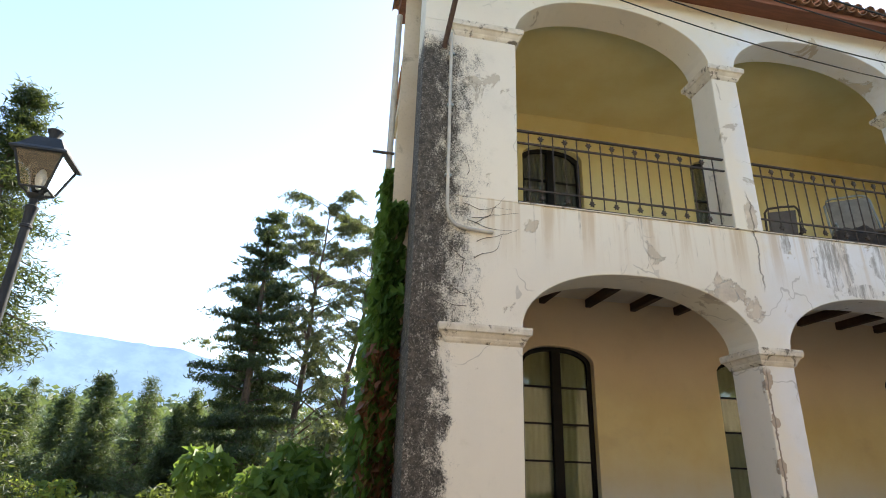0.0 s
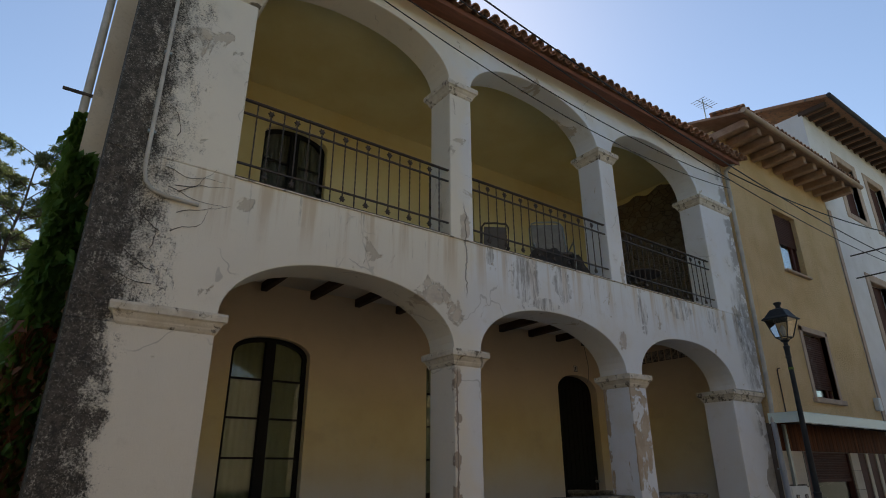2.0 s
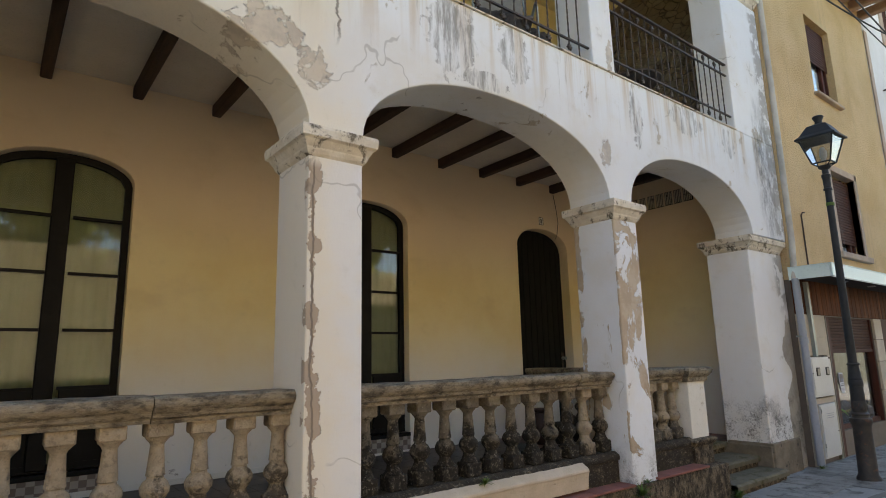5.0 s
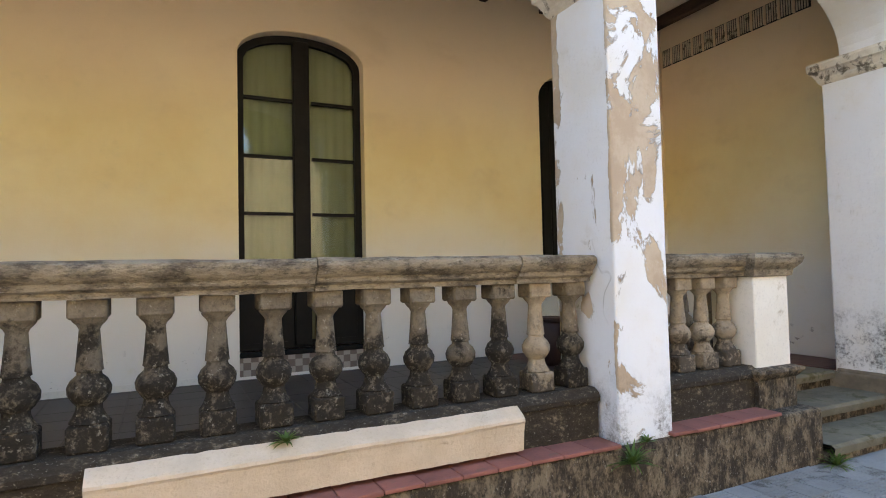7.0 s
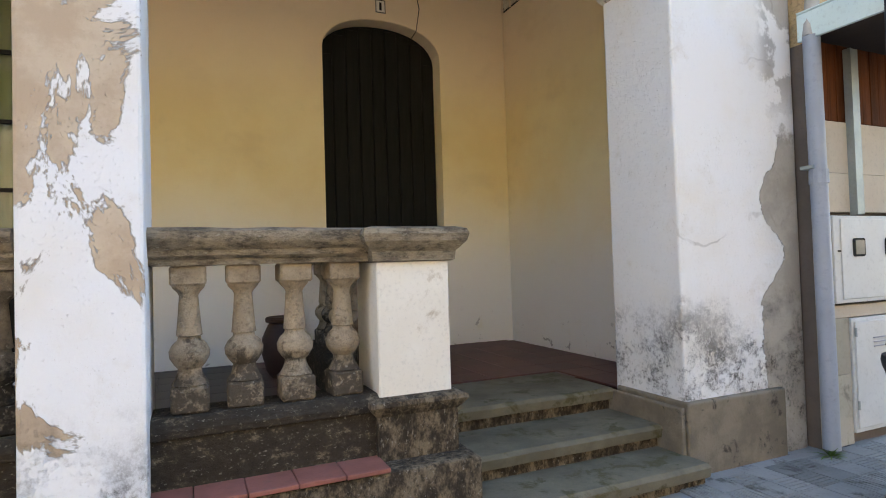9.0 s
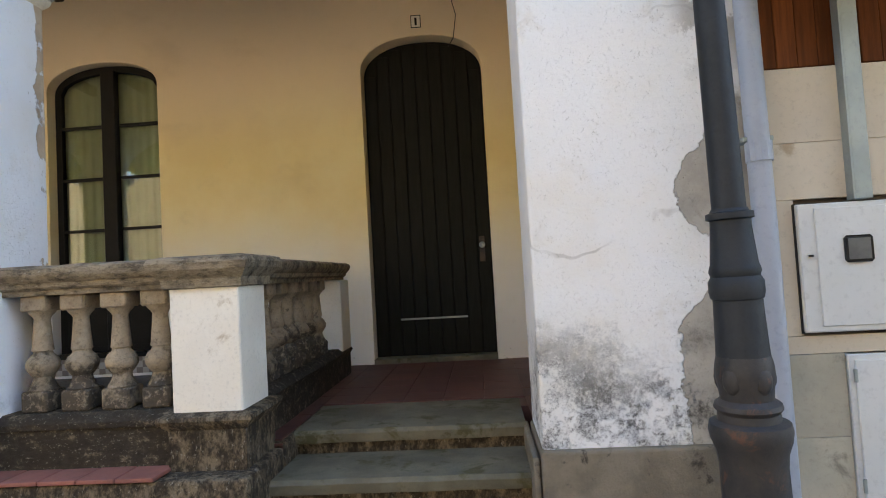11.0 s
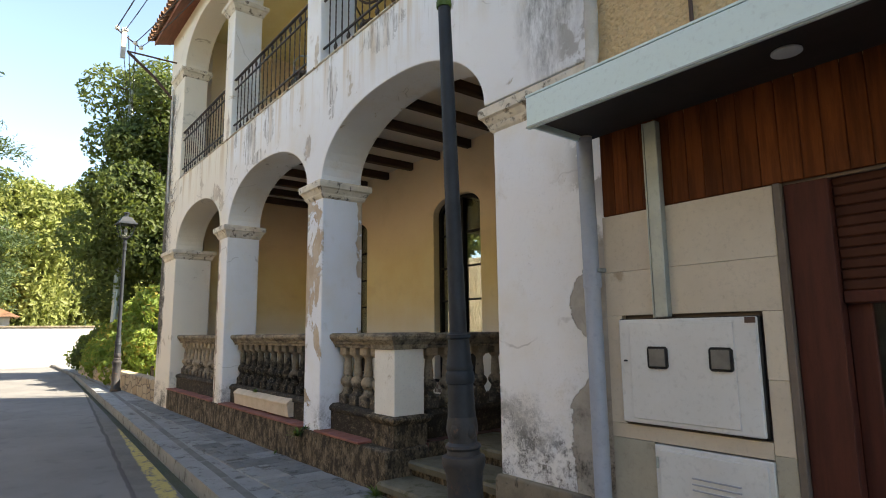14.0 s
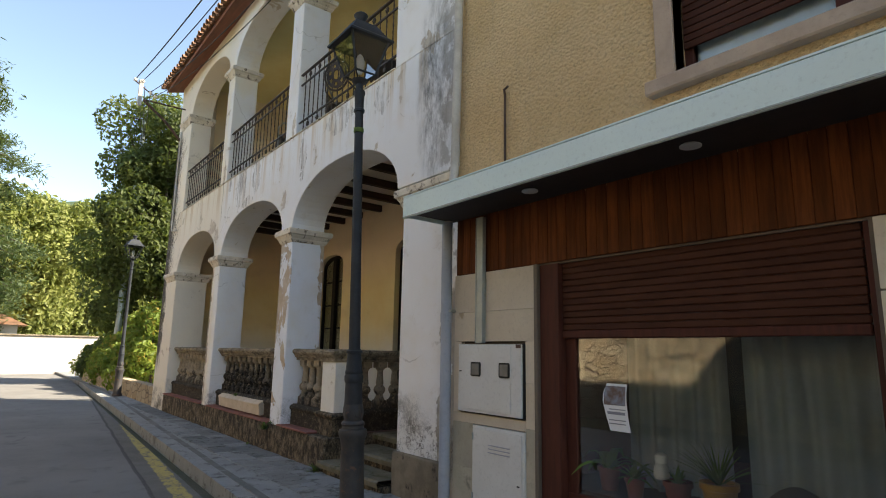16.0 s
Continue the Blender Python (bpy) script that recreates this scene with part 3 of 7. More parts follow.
M["soffit"] = weathered("red_brown_soffit", (0.25, 0.095, 0.055), (0.18, 0.07, 0.042), 3.0, 0.75, 0.004, 30, grain=(0.8, 6, 6))
M["rafter"] = weathered("rafter_wood", (0.37, 0.25, 0.18), (0.28, 0.18, 0.125), 4.0, 0.8, 0.004)
M["asphalt"] = road_mat()
M["paving"] = weathered("grey_paving", (0.19, 0.194, 0.19), (0.225, 0.23, 0.225), 3.0, 0.88, 0.008, 45, (0.11, 0.107, 0.10), 0.6, vary=0.55)
M["paving_dark"] = weathered("dark_grey_paving", (0.19, 0.192, 0.188), (0.225, 0.228, 0.222), 3.0, 0.88, 0.008, 45, (0.08, 0.078, 0.073), 0.6, vary=0.55)
M["kerb"] = weathered("kerb_stone", (0.18, 0.172, 0.16), (0.14, 0.136, 0.125), 4.0, 0.9, 0.008, 50, vary=0.3)
M["soil"] = weathered("garden_soil", (0.10, 0.085, 0.055), (0.07, 0.075, 0.04), 1.5, 0.95, 0.03)
M["rubble"] = stone_wall_mat("rubble_stone")
M["darkrubble"] = stone_wall_mat("dark_rubble_stone", 0.42, 4.6)
M["brightwall"] = weathered("white_boundary_wall", (0.55, 0.52, 0.48), (0.48, 0.45, 0.40), 1.0, 0.9, 0.01)
M["bark"] = weathered("tree_bark", (0.10, 0.075, 0.055), (0.06, 0.045, 0.035), 5.0, 0.95, 0.03, grain=(5, 5, 1))
M["conifer"] = leaf_mat("conifer_needles", (0.012, 0.024, 0.015), (0.02, 0.034, 0.02))
M["fir"] = leaf_mat("fir_needles", (0.024, 0.044, 0.028), (0.045, 0.07, 0.04))
M["cedar"] = leaf_mat("cedar_needles", (0.055, 0.07, 0.045), (0.08, 0.09, 0.055))
M["willow"] = leaf_mat("willow_leaves", (0.14, 0.17, 0.05), (0.20, 0.21, 0.06), None, 0.4)
M["spruce"] = leaf_mat("spruce_needles", (0.022, 0.044, 0.02), (0.05, 0.075, 0.03))
# second leaf tone is lightened to paint in sunlit highlights
M["laurel"] = leaf_mat("glossy_leaves", (0.025, 0.042, 0.016), (0.085, 0.105, 0.03), None, 0.4)
M["hedge"] = leaf_mat("hedge_leaves", (0.10, 0.17, 0.03), (0.19, 0.24, 0.045), (0.36, 0.28, 0.06), 0.5)
M["ivy"] = leaf_mat("ivy_leaves", (0.04, 0.10, 0.02), (0.07, 0.14, 0.03), None, 0.4)
M["redivy"] = leaf_mat("red_ivy_leaves", (0.16, 0.045, 0.025), (0.11, 0.05, 0.025))
M["weed"] = leaf_mat("weed_leaves", (0.05, 0.10, 0.025), (0.08, 0.13, 0.03))
M["houseleaf"] = leaf_mat("house_plant_leaves", (0.05, 0.13, 0.02), (0.09, 0.17, 0.03))
M["yellowpot"] = weathered("yellow_pot", (0.5, 0.27, 0.05), (0.42, 0.22, 0.04), 3.0, 0.4, 0.001)
M["redpot"] = weathered("terracotta_pot", (0.26, 0.07, 0.045), (0.2, 0.06, 0.04), 3.0, 0.6, 0.001)
M["meterglass"] = weathered("dull_meter_glass", (0.15, 0.15, 0.14), (0.11, 0.11, 0.105), 9.0, 0.3, 0.001)
M["jar"] = weathered("dark_clay", (0.06, 0.03, 0.022), (0.045, 0.022, 0.017), 5.0, 0.6, 0.003)
M["paper"] = weathered("paper", (0.75, 0.77, 0.80), (0.70, 0.72, 0.75), 3.0, 0.8, 0.001)
M["ink"] = weathered("printed_ink", (0.25, 0.27, 0.32), (0.2, 0.2, 0.24), 8.0, 0.8, 0.001)
M["photo"] = weathered("printed_photo", (0.14, 0.09, 0.07), (0.22, 0.25, 0.32), 12.0, 0.7, 0.001)
M["cable"] = weathered("black_cable", (0.02, 0.02, 0.02), (0.03, 0.03, 0.03), 3.0, 0.6, 0.001)
M["rust"] = weathered("rusty_iron", (0.10, 0.06, 0.045), (0.07, 0.045, 0.035), 9.0, 0.8, 0.003)
M["greycloth"] = weathered("grey_canvas", (0.14, 0.13, 0.12), (0.1, 0.09, 0.085), 3.0, 0.9, 0.002)
M["greypad"] = weathered("faded_grey_pad", (0.26, 0.245, 0.21), (0.2, 0.185, 0.16), 4.0, 0.9, 0.006)
M["darkcloth"] = weathered("dark_old_cover", (0.03, 0.026, 0.024), (0.05, 0.043, 0.038), 5.0, 0.95, 0.02, 30)
mt_, nt_ = begin("checker_tile")
ch_ = node(nt_, "TexChecker", {"Vector": coords(nt_), "Color1": (0.42, 0.38, 0.32, 1), "Color2": (0.16, 0.12, 0.10, 1), "Scale": 14.0})
finish(nt_, mixc(nt_, mth(nt_, "MULTIPLY", fnoise(nt_, coords(nt_), 20.0), 0.5), ch_.outputs[0], (0.25, 0.2, 0.17)), 0.6)
M["checker"] = mt_


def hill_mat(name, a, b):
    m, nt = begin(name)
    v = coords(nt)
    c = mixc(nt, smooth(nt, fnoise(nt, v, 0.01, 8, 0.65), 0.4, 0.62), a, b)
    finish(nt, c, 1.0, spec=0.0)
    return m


# distance haze is painted in as pale blue base colours
M["hill"] = hill_mat("haze_tinted_hill", (0.26, 0.37, 0.50), (0.22, 0.32, 0.45))
M["woods"] = leaf_mat("far_woods", (0.04, 0.07, 0.045), (0.07, 0.10, 0.06))


# ---- mesh tools ----
def bm_obj(name, bm, material, parent=None, label="", smooth_faces=False):
    me = bpy.data.meshes.new(name)
    bmesh.ops.recalc_face_normals(bm, faces=bm.faces)
    bm.to_mesh(me)
    bm.free()
    if smooth_faces:
        for p in me.polygons:
            p.use_smooth = True
        me.set_sharp_from_angle(angle=radians(38))
    me.materials.append(material)
    ob = new(name, me)
    if parent is not None:
        ob.parent = parent
    if label:
        ob["label"] = label
    return ob


def part(name, bm, material, parent, label="", smooth_faces=False):
    return bm_obj(name, bm, material, parent, label, smooth_faces)


def thing(name, label, category, group="", at=(0, 0, 0), kind=""):
    e = new(name)
    e.empty_display_size = 0.1
    e.location = at
    return tagged(e, label, category, group, kind)


def raw(name, verts, faces, material, parent=None, label=""):
    me = bpy.data.meshes.new(name)
    me.from_pydata([tuple(v) for v in verts], [], [tuple(int(i) for i in f) for f in faces])
    me.materials.append(material)
    ob = new(name, me)
    if parent is not None:
        ob.parent = parent
    if label:
        ob["label"] = label
    return ob


def add_box(bm, x0, x1, y0, y1, z0, z1, bevel=0.0, seg=1):
    vs = [bm.verts.new(p) for p in ((x0, y0, z0), (x1, y0, z0), (x1, y1, z0), (x0, y1, z0), (x0, y0, z1), (x1, y0, z1), (x1, y1, z1), (x0, y1, z1))]
    fs = [bm.faces.new([vs[i] for i in f]) for f in ((0, 3, 2, 1), (4, 5, 6, 7), (0, 1, 5, 4), (1, 2, 6, 5), (2, 3, 7, 6), (3, 0, 4, 7))]
    if bevel:
        es = {e for f in fs for e in f.edges}
        bmesh.ops.bevel(bm, geom=list(es), offset=bevel, segments=seg, affect="EDGES", profile=0.5)
    return vs


def box(x0, x1, y0, y1, z0, z1, bevel=0.0, seg=1):
    bm = bmesh.new()
    add_box(bm, x0, x1, y0, y1, z0, z1, bevel, seg)
    return bm


def lathe(profile, n=16, at=(0, 0, 0), bm=None, square=()):
    """Turn (radius, z) pairs about the z axis."""
    bm = bm or bmesh.new()
    rings = []
    for r, z in profile:
        rings.append([bm.verts.new((at[0] + r * math.cos(2 * math.pi * i / n), at[1] + r * math.sin(2 * math.pi * i / n), at[2] + z)) for i in range(n)])
    for a, b in zip(rings, rings[1:]):
        for i in range(n):
            bm.faces.new((a[i], a[(i + 1) % n], b[(i + 1) % n], b[i]))
    bm.faces.new(rings[0][::-1])
    bm.faces.new(rings[-1])
    return bm


def tube(path, r, n=8, bm=None):
    """Round bar along a list of points; r is one radius or one a point."""
    bm = bm or bmesh.new()
    pts = [Vector(p) for p in path]
    rings = []
    up = Vector((0.13, 0.29, 0.95))
    for i, p in enumerate(pts):
        d = (pts[min(i + 1, len(pts) - 1)] - pts[max(i - 1, 0)]).normalized()
        s = d.cross(up)
        if s.length < 0.05:
            s = d.cross(Vector((1, 0, 0)))
        s.normalize()
        u = s.cross(d)
        rr = r[i] if isinstance(r, (list, tuple)) else r
        rings.append([bm.verts.new(p + s * rr * math.cos(2 * math.pi * k / n) + u * rr * math.sin(2 * math.pi * k / n)) for k in range(n)])
    for a, b in zip(rings, rings[1:]):
        for i in range(n):
            bm.faces.new((a[i], a[(i + 1) % n], b[(i + 1) % n], b[i]))
    bm.faces.new(rings[0][::-1])
    bm.faces.new(rings[-1])
    return bm


def profile_x(prof, x0, x1, bm=None, ends=True):
    """Sweep a closed (y, z) profile along x."""
    bm = bm or bmesh.new()
    a = [bm.verts.new((x0, y, z)) for y, z in prof]
    b = [bm.verts.new((x1, y, z)) for y, z in prof]
    n = len(prof)
    for i in range(n):
        bm.faces.new((a[i], a[(i + 1) % n], b[(i + 1) % n], b[i]))
    if ends:
        bm.faces.new(a[::-1])
        bm.faces.new(b)
    return bm


def stepped(x0, x1, y0, y1, layers, bm=None):
    """Moulded block: layers of (z, overhang) from below, lofted as rectangles."""
    bm = bm or bmesh.new()
    rings = []
    for z, o in layers:
        rings.append([bm.verts.new(p) for p in ((x0 - o, y0 - o, z), (x1 + o, y0 - o, z), (x1 + o, y1 + o, z), (x0 - o, y1 + o, z))])
    for a, b in zip(rings, rings[1:]):
        for i in range(4):
            bm.faces.new((a[i], a[(i + 1) % 4], b[(i + 1) % 4], b[i]))
    bm.faces.new(rings[0][::-1])
    bm.faces.new(rings[-1])
    return bm


def arc_top(x, xa, xb, spring, rise):
    """Height of a flattened arch at x."""
    u = (2 * x - xa - xb) / (xb - xa)
    return spring + rise * max(0.0, 1 - abs(u) ** 2.25) ** (1 / 2.0)


def arched_wall(x0, x1, y0, y1, z0, z1, openings, seg=28):
    """A wall along x with arched openings (xa, xb, sill, spring, rise) right through it."""
    bm = bmesh.new()
    cuts = []
    x = x0
    for xa, xb, sill, spring, rise in openings:
        if xa > x:
            cuts.append((x, xa, None))
        ts = [xa + (xb - xa) * (0.5 - 0.5 * math.cos(math.pi * i / seg)) for i in range(seg + 1)]
        for a, b in zip(ts, ts[1:]):
            cuts.append((a, b, (xa, xb, sill, spring, rise)))
        x = xb
    if x < x1:
        cuts.append((x, x1, None))

    def quad(*ps):
        bm.faces.new([bm.verts.new(p) for p in ps])

    for a, b, op in cuts:
        if op is None:
            lo_a = lo_b = z0
        else:
            xa, xb, sill, spring, rise = op
            lo_a, lo_b = arc_top(a, *op[:2], spring, rise), arc_top(b, *op[:2], spring, rise)
            quad((a, y0, lo_a), (b, y0, lo_b), (b, y1, lo_b), (a, y1, lo_a))
            if sill > z0:
                quad((a, y0, z0), (b, y0, z0), (b, y0, sill), (a, y0, sill))
                quad((b, y1, z0), (a, y1, z0), (a, y1, sill), (b, y1, sill))
                quad((a, y0, sill), (b, y0, sill), (b, y1, sill), (a, y1, sill))
        for yy in (y0, y1):
            quad((a, yy, lo_a), (b, yy, lo_b), (b, yy, z1), (a, yy, z1))
        quad((a, y0, z1), (b, y0, z1), (b, y1, z1), (a, y1, z1))
        if op is None or op[2] > z0:
            quad((a, y0, z0), (b, y0, z0), (b, y1, z0), (a, y1, z0))
    for xa, xb, sill, spring, rise in openings:
        for xx in (xa, xb):
            if spring > sill:
                quad((xx, y0, sill), (xx, y1, sill), (xx, y1, spring), (xx, y0, spring))
    for xx in (x0, x1):
        quad((xx, y0, z0), (xx, y1, z0), (xx, y1, z1), (xx, y0, z1))
    bmesh.ops.remove_doubles(bm, verts=bm.verts, dist=0.0005)
    return bm


def soften(ob, width=0.012, seg=2):
    b = ob.modifiers.new("worn_edge", "BEVEL")
    b.width, b.segments, b.limit_method, b.angle_limit = width, seg, "ANGLE", radians(50)
    return ob


def structure(ob, label, category):
    return tagged(ob, label, category, kind="structure")

# ---- plan ----
BAYS = [(1.28, 4.28), (4.72, 7.81), (8.21, 11.18)]
PIERS = [(0.0, 1.28, 0.75), (4.28, 4.72, 0.55), (7.84, 8.265, 0.55), (11.17, 12.28, 0.72)]
FLOOR, SPRING, RISE, GALLERY = 0.48, 3.41, 0.77, 4.97
UP_SPRING, UP_RISE, WALL_TOP = 7.57, 0.80, 8.95
BACK = 3.32
PAVE = 0.07

# ---- ground, road, pavement ----
structure(bm_obj("ground", box(-900, 900, -900, 900, -1.2, -0.12), M["soil"]), "bare garden soil and grass stretching away", "ground")


def kerb_y(x):
    """Outer edge of the kerb: the pavement narrows towards the garden."""
    return min(-1.08 + 0.0592 * (9.14 - x), -0.18)


def footprint(pts, z0, z1):
    bm = bmesh.new()
    lo, hi = [bm.verts.new((x, y, z0)) for x, y in pts], [bm.verts.new((x, y, z1)) for x, y in pts]
    n = len(pts)
    for i in range(n):
        bm.faces.new((lo[i], lo[(i + 1) % n], hi[(i + 1) % n], hi[i]))
    bm.faces.new(lo[::-1])
    bm.faces.new(hi)
    return bm


structure(bm_obj("road", footprint([(-60, -7.2), (60, -7.2), (60, kerb_y(60) - 0.003), (-15, kerb_y(-15) - 0.003), (-60, kerb_y(-60) - 0.003)], -0.4, -0.05), M["asphalt"]), "worn grey asphalt lane with a faded yellow line", "road")
structure(bm_obj("pavement", footprint([(-30, 6), (-30, kerb_y(-30) + 0.12), (-15, kerb_y(-15) + 0.12), (40, kerb_y(40) + 0.12), (40, 6)], -0.3, PAVE - 0.012), M["paving_dark"]), "concrete bed under the paving slabs", "pavement")

# ---- arcaded front ----
low_wall = structure(soften(bm_obj("wall_front", arched_wall(0.0, 12.28, 0.0, 0.55, SPRING, GALLERY, [(a, b, SPRING, SPRING, RISE) for a, b in BAYS]), M["facade"])),
                     "stained white plaster arcade wall with rust drips", "wall")
UP_BAYS = [(1.26, 4.24), (4.65, 7.70), (8.11, 11.04)]
UP_PIERS = [(0.0, 1.26), (4.24, 4.65), (7.70, 8.11), (11.04, 12.28)]
up_wall = structure(soften(bm_obj("wall_front_upper", arched_wall(0.0, 12.28, 0.0, 0.5, UP_SPRING, WALL_TOP, [(a, b, UP_SPRING, UP_SPRING, UP_RISE) for a, b in UP_BAYS]), M["facade"])),
                    "white plaster gallery wall with three arches under the eaves", "wall")


def pier(x0, x1, depth, z0, z1, capital_x0, mat, label, right_cap=True, y0=0.0):
    t = thing("pillar", label, "pillar", "arcade pillars", (x0, 0, z0), kind="structure")
    t.location = (0, 0, 0)
    bm = bmesh.new()
    add_box(bm, x0, x1, y0, depth, z0, z1 - 0.19)
    part("shaft", bm, mat, t)
    t.children[0].modifiers.new("worn_edge", "BEVEL")
    b = t.children[0].modifiers[0]
    b.width, b.segments, b.limit_method = 0.016, 2, "ANGLE"
    layers = [(z1 - 0.21, 0.0), (z1 - 0.19, 0.018), (z1 - 0.165, 0.03), (z1 - 0.15, 0.032), (z1 - 0.13, 0.045), (z1 - 0.10, 0.062), (z1 - 0.085, 0.085), (z1 - 0.03, 0.09), (z1 - 0.005, 0.085), (z1, 0.0)]
    cx1 = x1 if right_cap else x1 - 0.09
    part("capital", stepped(capital_x0, cx1, y0, depth, layers), M["cap"], t, "moulded plaster capital with chipped edges")
    if capital_x0 > x0 + 0.01:
        bm = box(x0, capital_x0 - 0.02, 0.004, depth, z1 - 0.19, z1)
        part("corner_strip", bm, mat, t)
    return t


LOW_LABELS = ["wide white corner pillar blackened with mould", "white pillar with cracked peeling paint", "white pillar flaking down to tan render", "wide white end pillar with grey cement repair"]
for i, (a, b, d) in enumerate(PIERS):
    pier(a, b, d, 0.0 if i in (0, 3) else 0.40, SPRING, 0.40 if i == 0 else a, M["facade"] if i in (0,) else (M["pier_end"] if i == 3 else M["pier_crack"] if i == 1 else M["pier"]), LOW_LABELS[i], i != 3, 0.10 if i == 3 else 0.0)
for i, (a, b) in enumerate(UP_PIERS):
    pier(a, b, 0.5, GALLERY, UP_SPRING, 0.42 if i == 0 else a, M["facade"], "white upper gallery pillar with moulded capital", i != 3)

# porch shell
openings_back = [(2.41, 3.72, 0.74, 3.72, 0.29), (6.11, 7.41, 0.74, 3.72, 0.29), (9.72, 11.04, 0.5, 3.66, 0.36)]
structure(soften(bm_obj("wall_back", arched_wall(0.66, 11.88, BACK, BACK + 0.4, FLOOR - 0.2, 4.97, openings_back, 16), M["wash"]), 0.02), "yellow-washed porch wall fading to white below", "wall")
openings_up = [(2.5, 3.74, 5.15, 7.75, 0.26), (6.15, 7.4, 5.15, 7.95, 0.26)]
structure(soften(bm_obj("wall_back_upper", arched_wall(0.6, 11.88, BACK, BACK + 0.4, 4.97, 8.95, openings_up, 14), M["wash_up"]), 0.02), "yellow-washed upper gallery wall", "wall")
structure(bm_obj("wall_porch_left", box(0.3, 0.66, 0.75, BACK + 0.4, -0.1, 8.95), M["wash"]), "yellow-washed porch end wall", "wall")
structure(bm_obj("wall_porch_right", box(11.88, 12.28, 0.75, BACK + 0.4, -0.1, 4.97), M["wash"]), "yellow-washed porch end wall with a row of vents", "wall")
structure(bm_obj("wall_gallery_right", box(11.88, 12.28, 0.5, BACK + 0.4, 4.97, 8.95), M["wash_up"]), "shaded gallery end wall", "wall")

structure(bm_obj("wall_left", footprint([(-0.2, 0.755), (0.29, 0.755), (0.29, 4.3), (0.12, 4.3)], -0.1, 8.66), M["side"]), "cream side wall facing the garden", "wall")
# unseen; set close behind so the house shades less of the lane
structure(bm_obj("wall_house_rear", box(0.12, 12.28, 4.3, 4.6, -0.1, 8.62), M["side"]), "plain unseen rear wall set close to shorten the shadow", "wall")
structure(bm_obj("ceiling", box(0.3, 12.2, 0.55, BACK, 4.895, 4.965), M["ceiling"]), "pale plaster porch ceiling between beams", "ceiling")
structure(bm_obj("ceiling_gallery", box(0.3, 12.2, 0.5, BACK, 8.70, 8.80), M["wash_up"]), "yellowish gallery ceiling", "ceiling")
structure(bm_obj("floor", box(0.66, 9.7, 0.5, BACK, FLOOR - 0.2, FLOOR - 0.012), M["floor"]), "bed of the dark red porch floor", "floor")

structure(bm_obj("floor_entry", box(9.7, 11.88, 1.2, BACK, FLOOR - 0.2, FLOOR - 0.012), M["floor"]), "bed of the dark red entry floor", "floor")
# gallery floor edge lip
structure(bm_obj("trim", box(1.26, 11.04, -0.02, 0.2, GALLERY, GALLERY + 0.012), M["cap"]), "thin mortar lip along the gallery edge", "trim")

# beams
bx = 1.05
while bx < 11.6:
    b = bm_obj("ceiling_beam", box(bx - 0.055, bx + 0.055, 0.55, BACK, 4.745, 4.895, 0.012), M["beam"])
    tagged(b, "dark wooden beam under the porch ceiling", "beam", "porch beams", "structure")
    bx += 0.876

# dado strip and base line along the porch wall
structure(bm_obj("baseboard", box(0.66, 6.0, BACK - 0.012, BACK, FLOOR - 0.01, FLOOR + 0.06), M["white"]), "white painted wall foot", "baseboard")


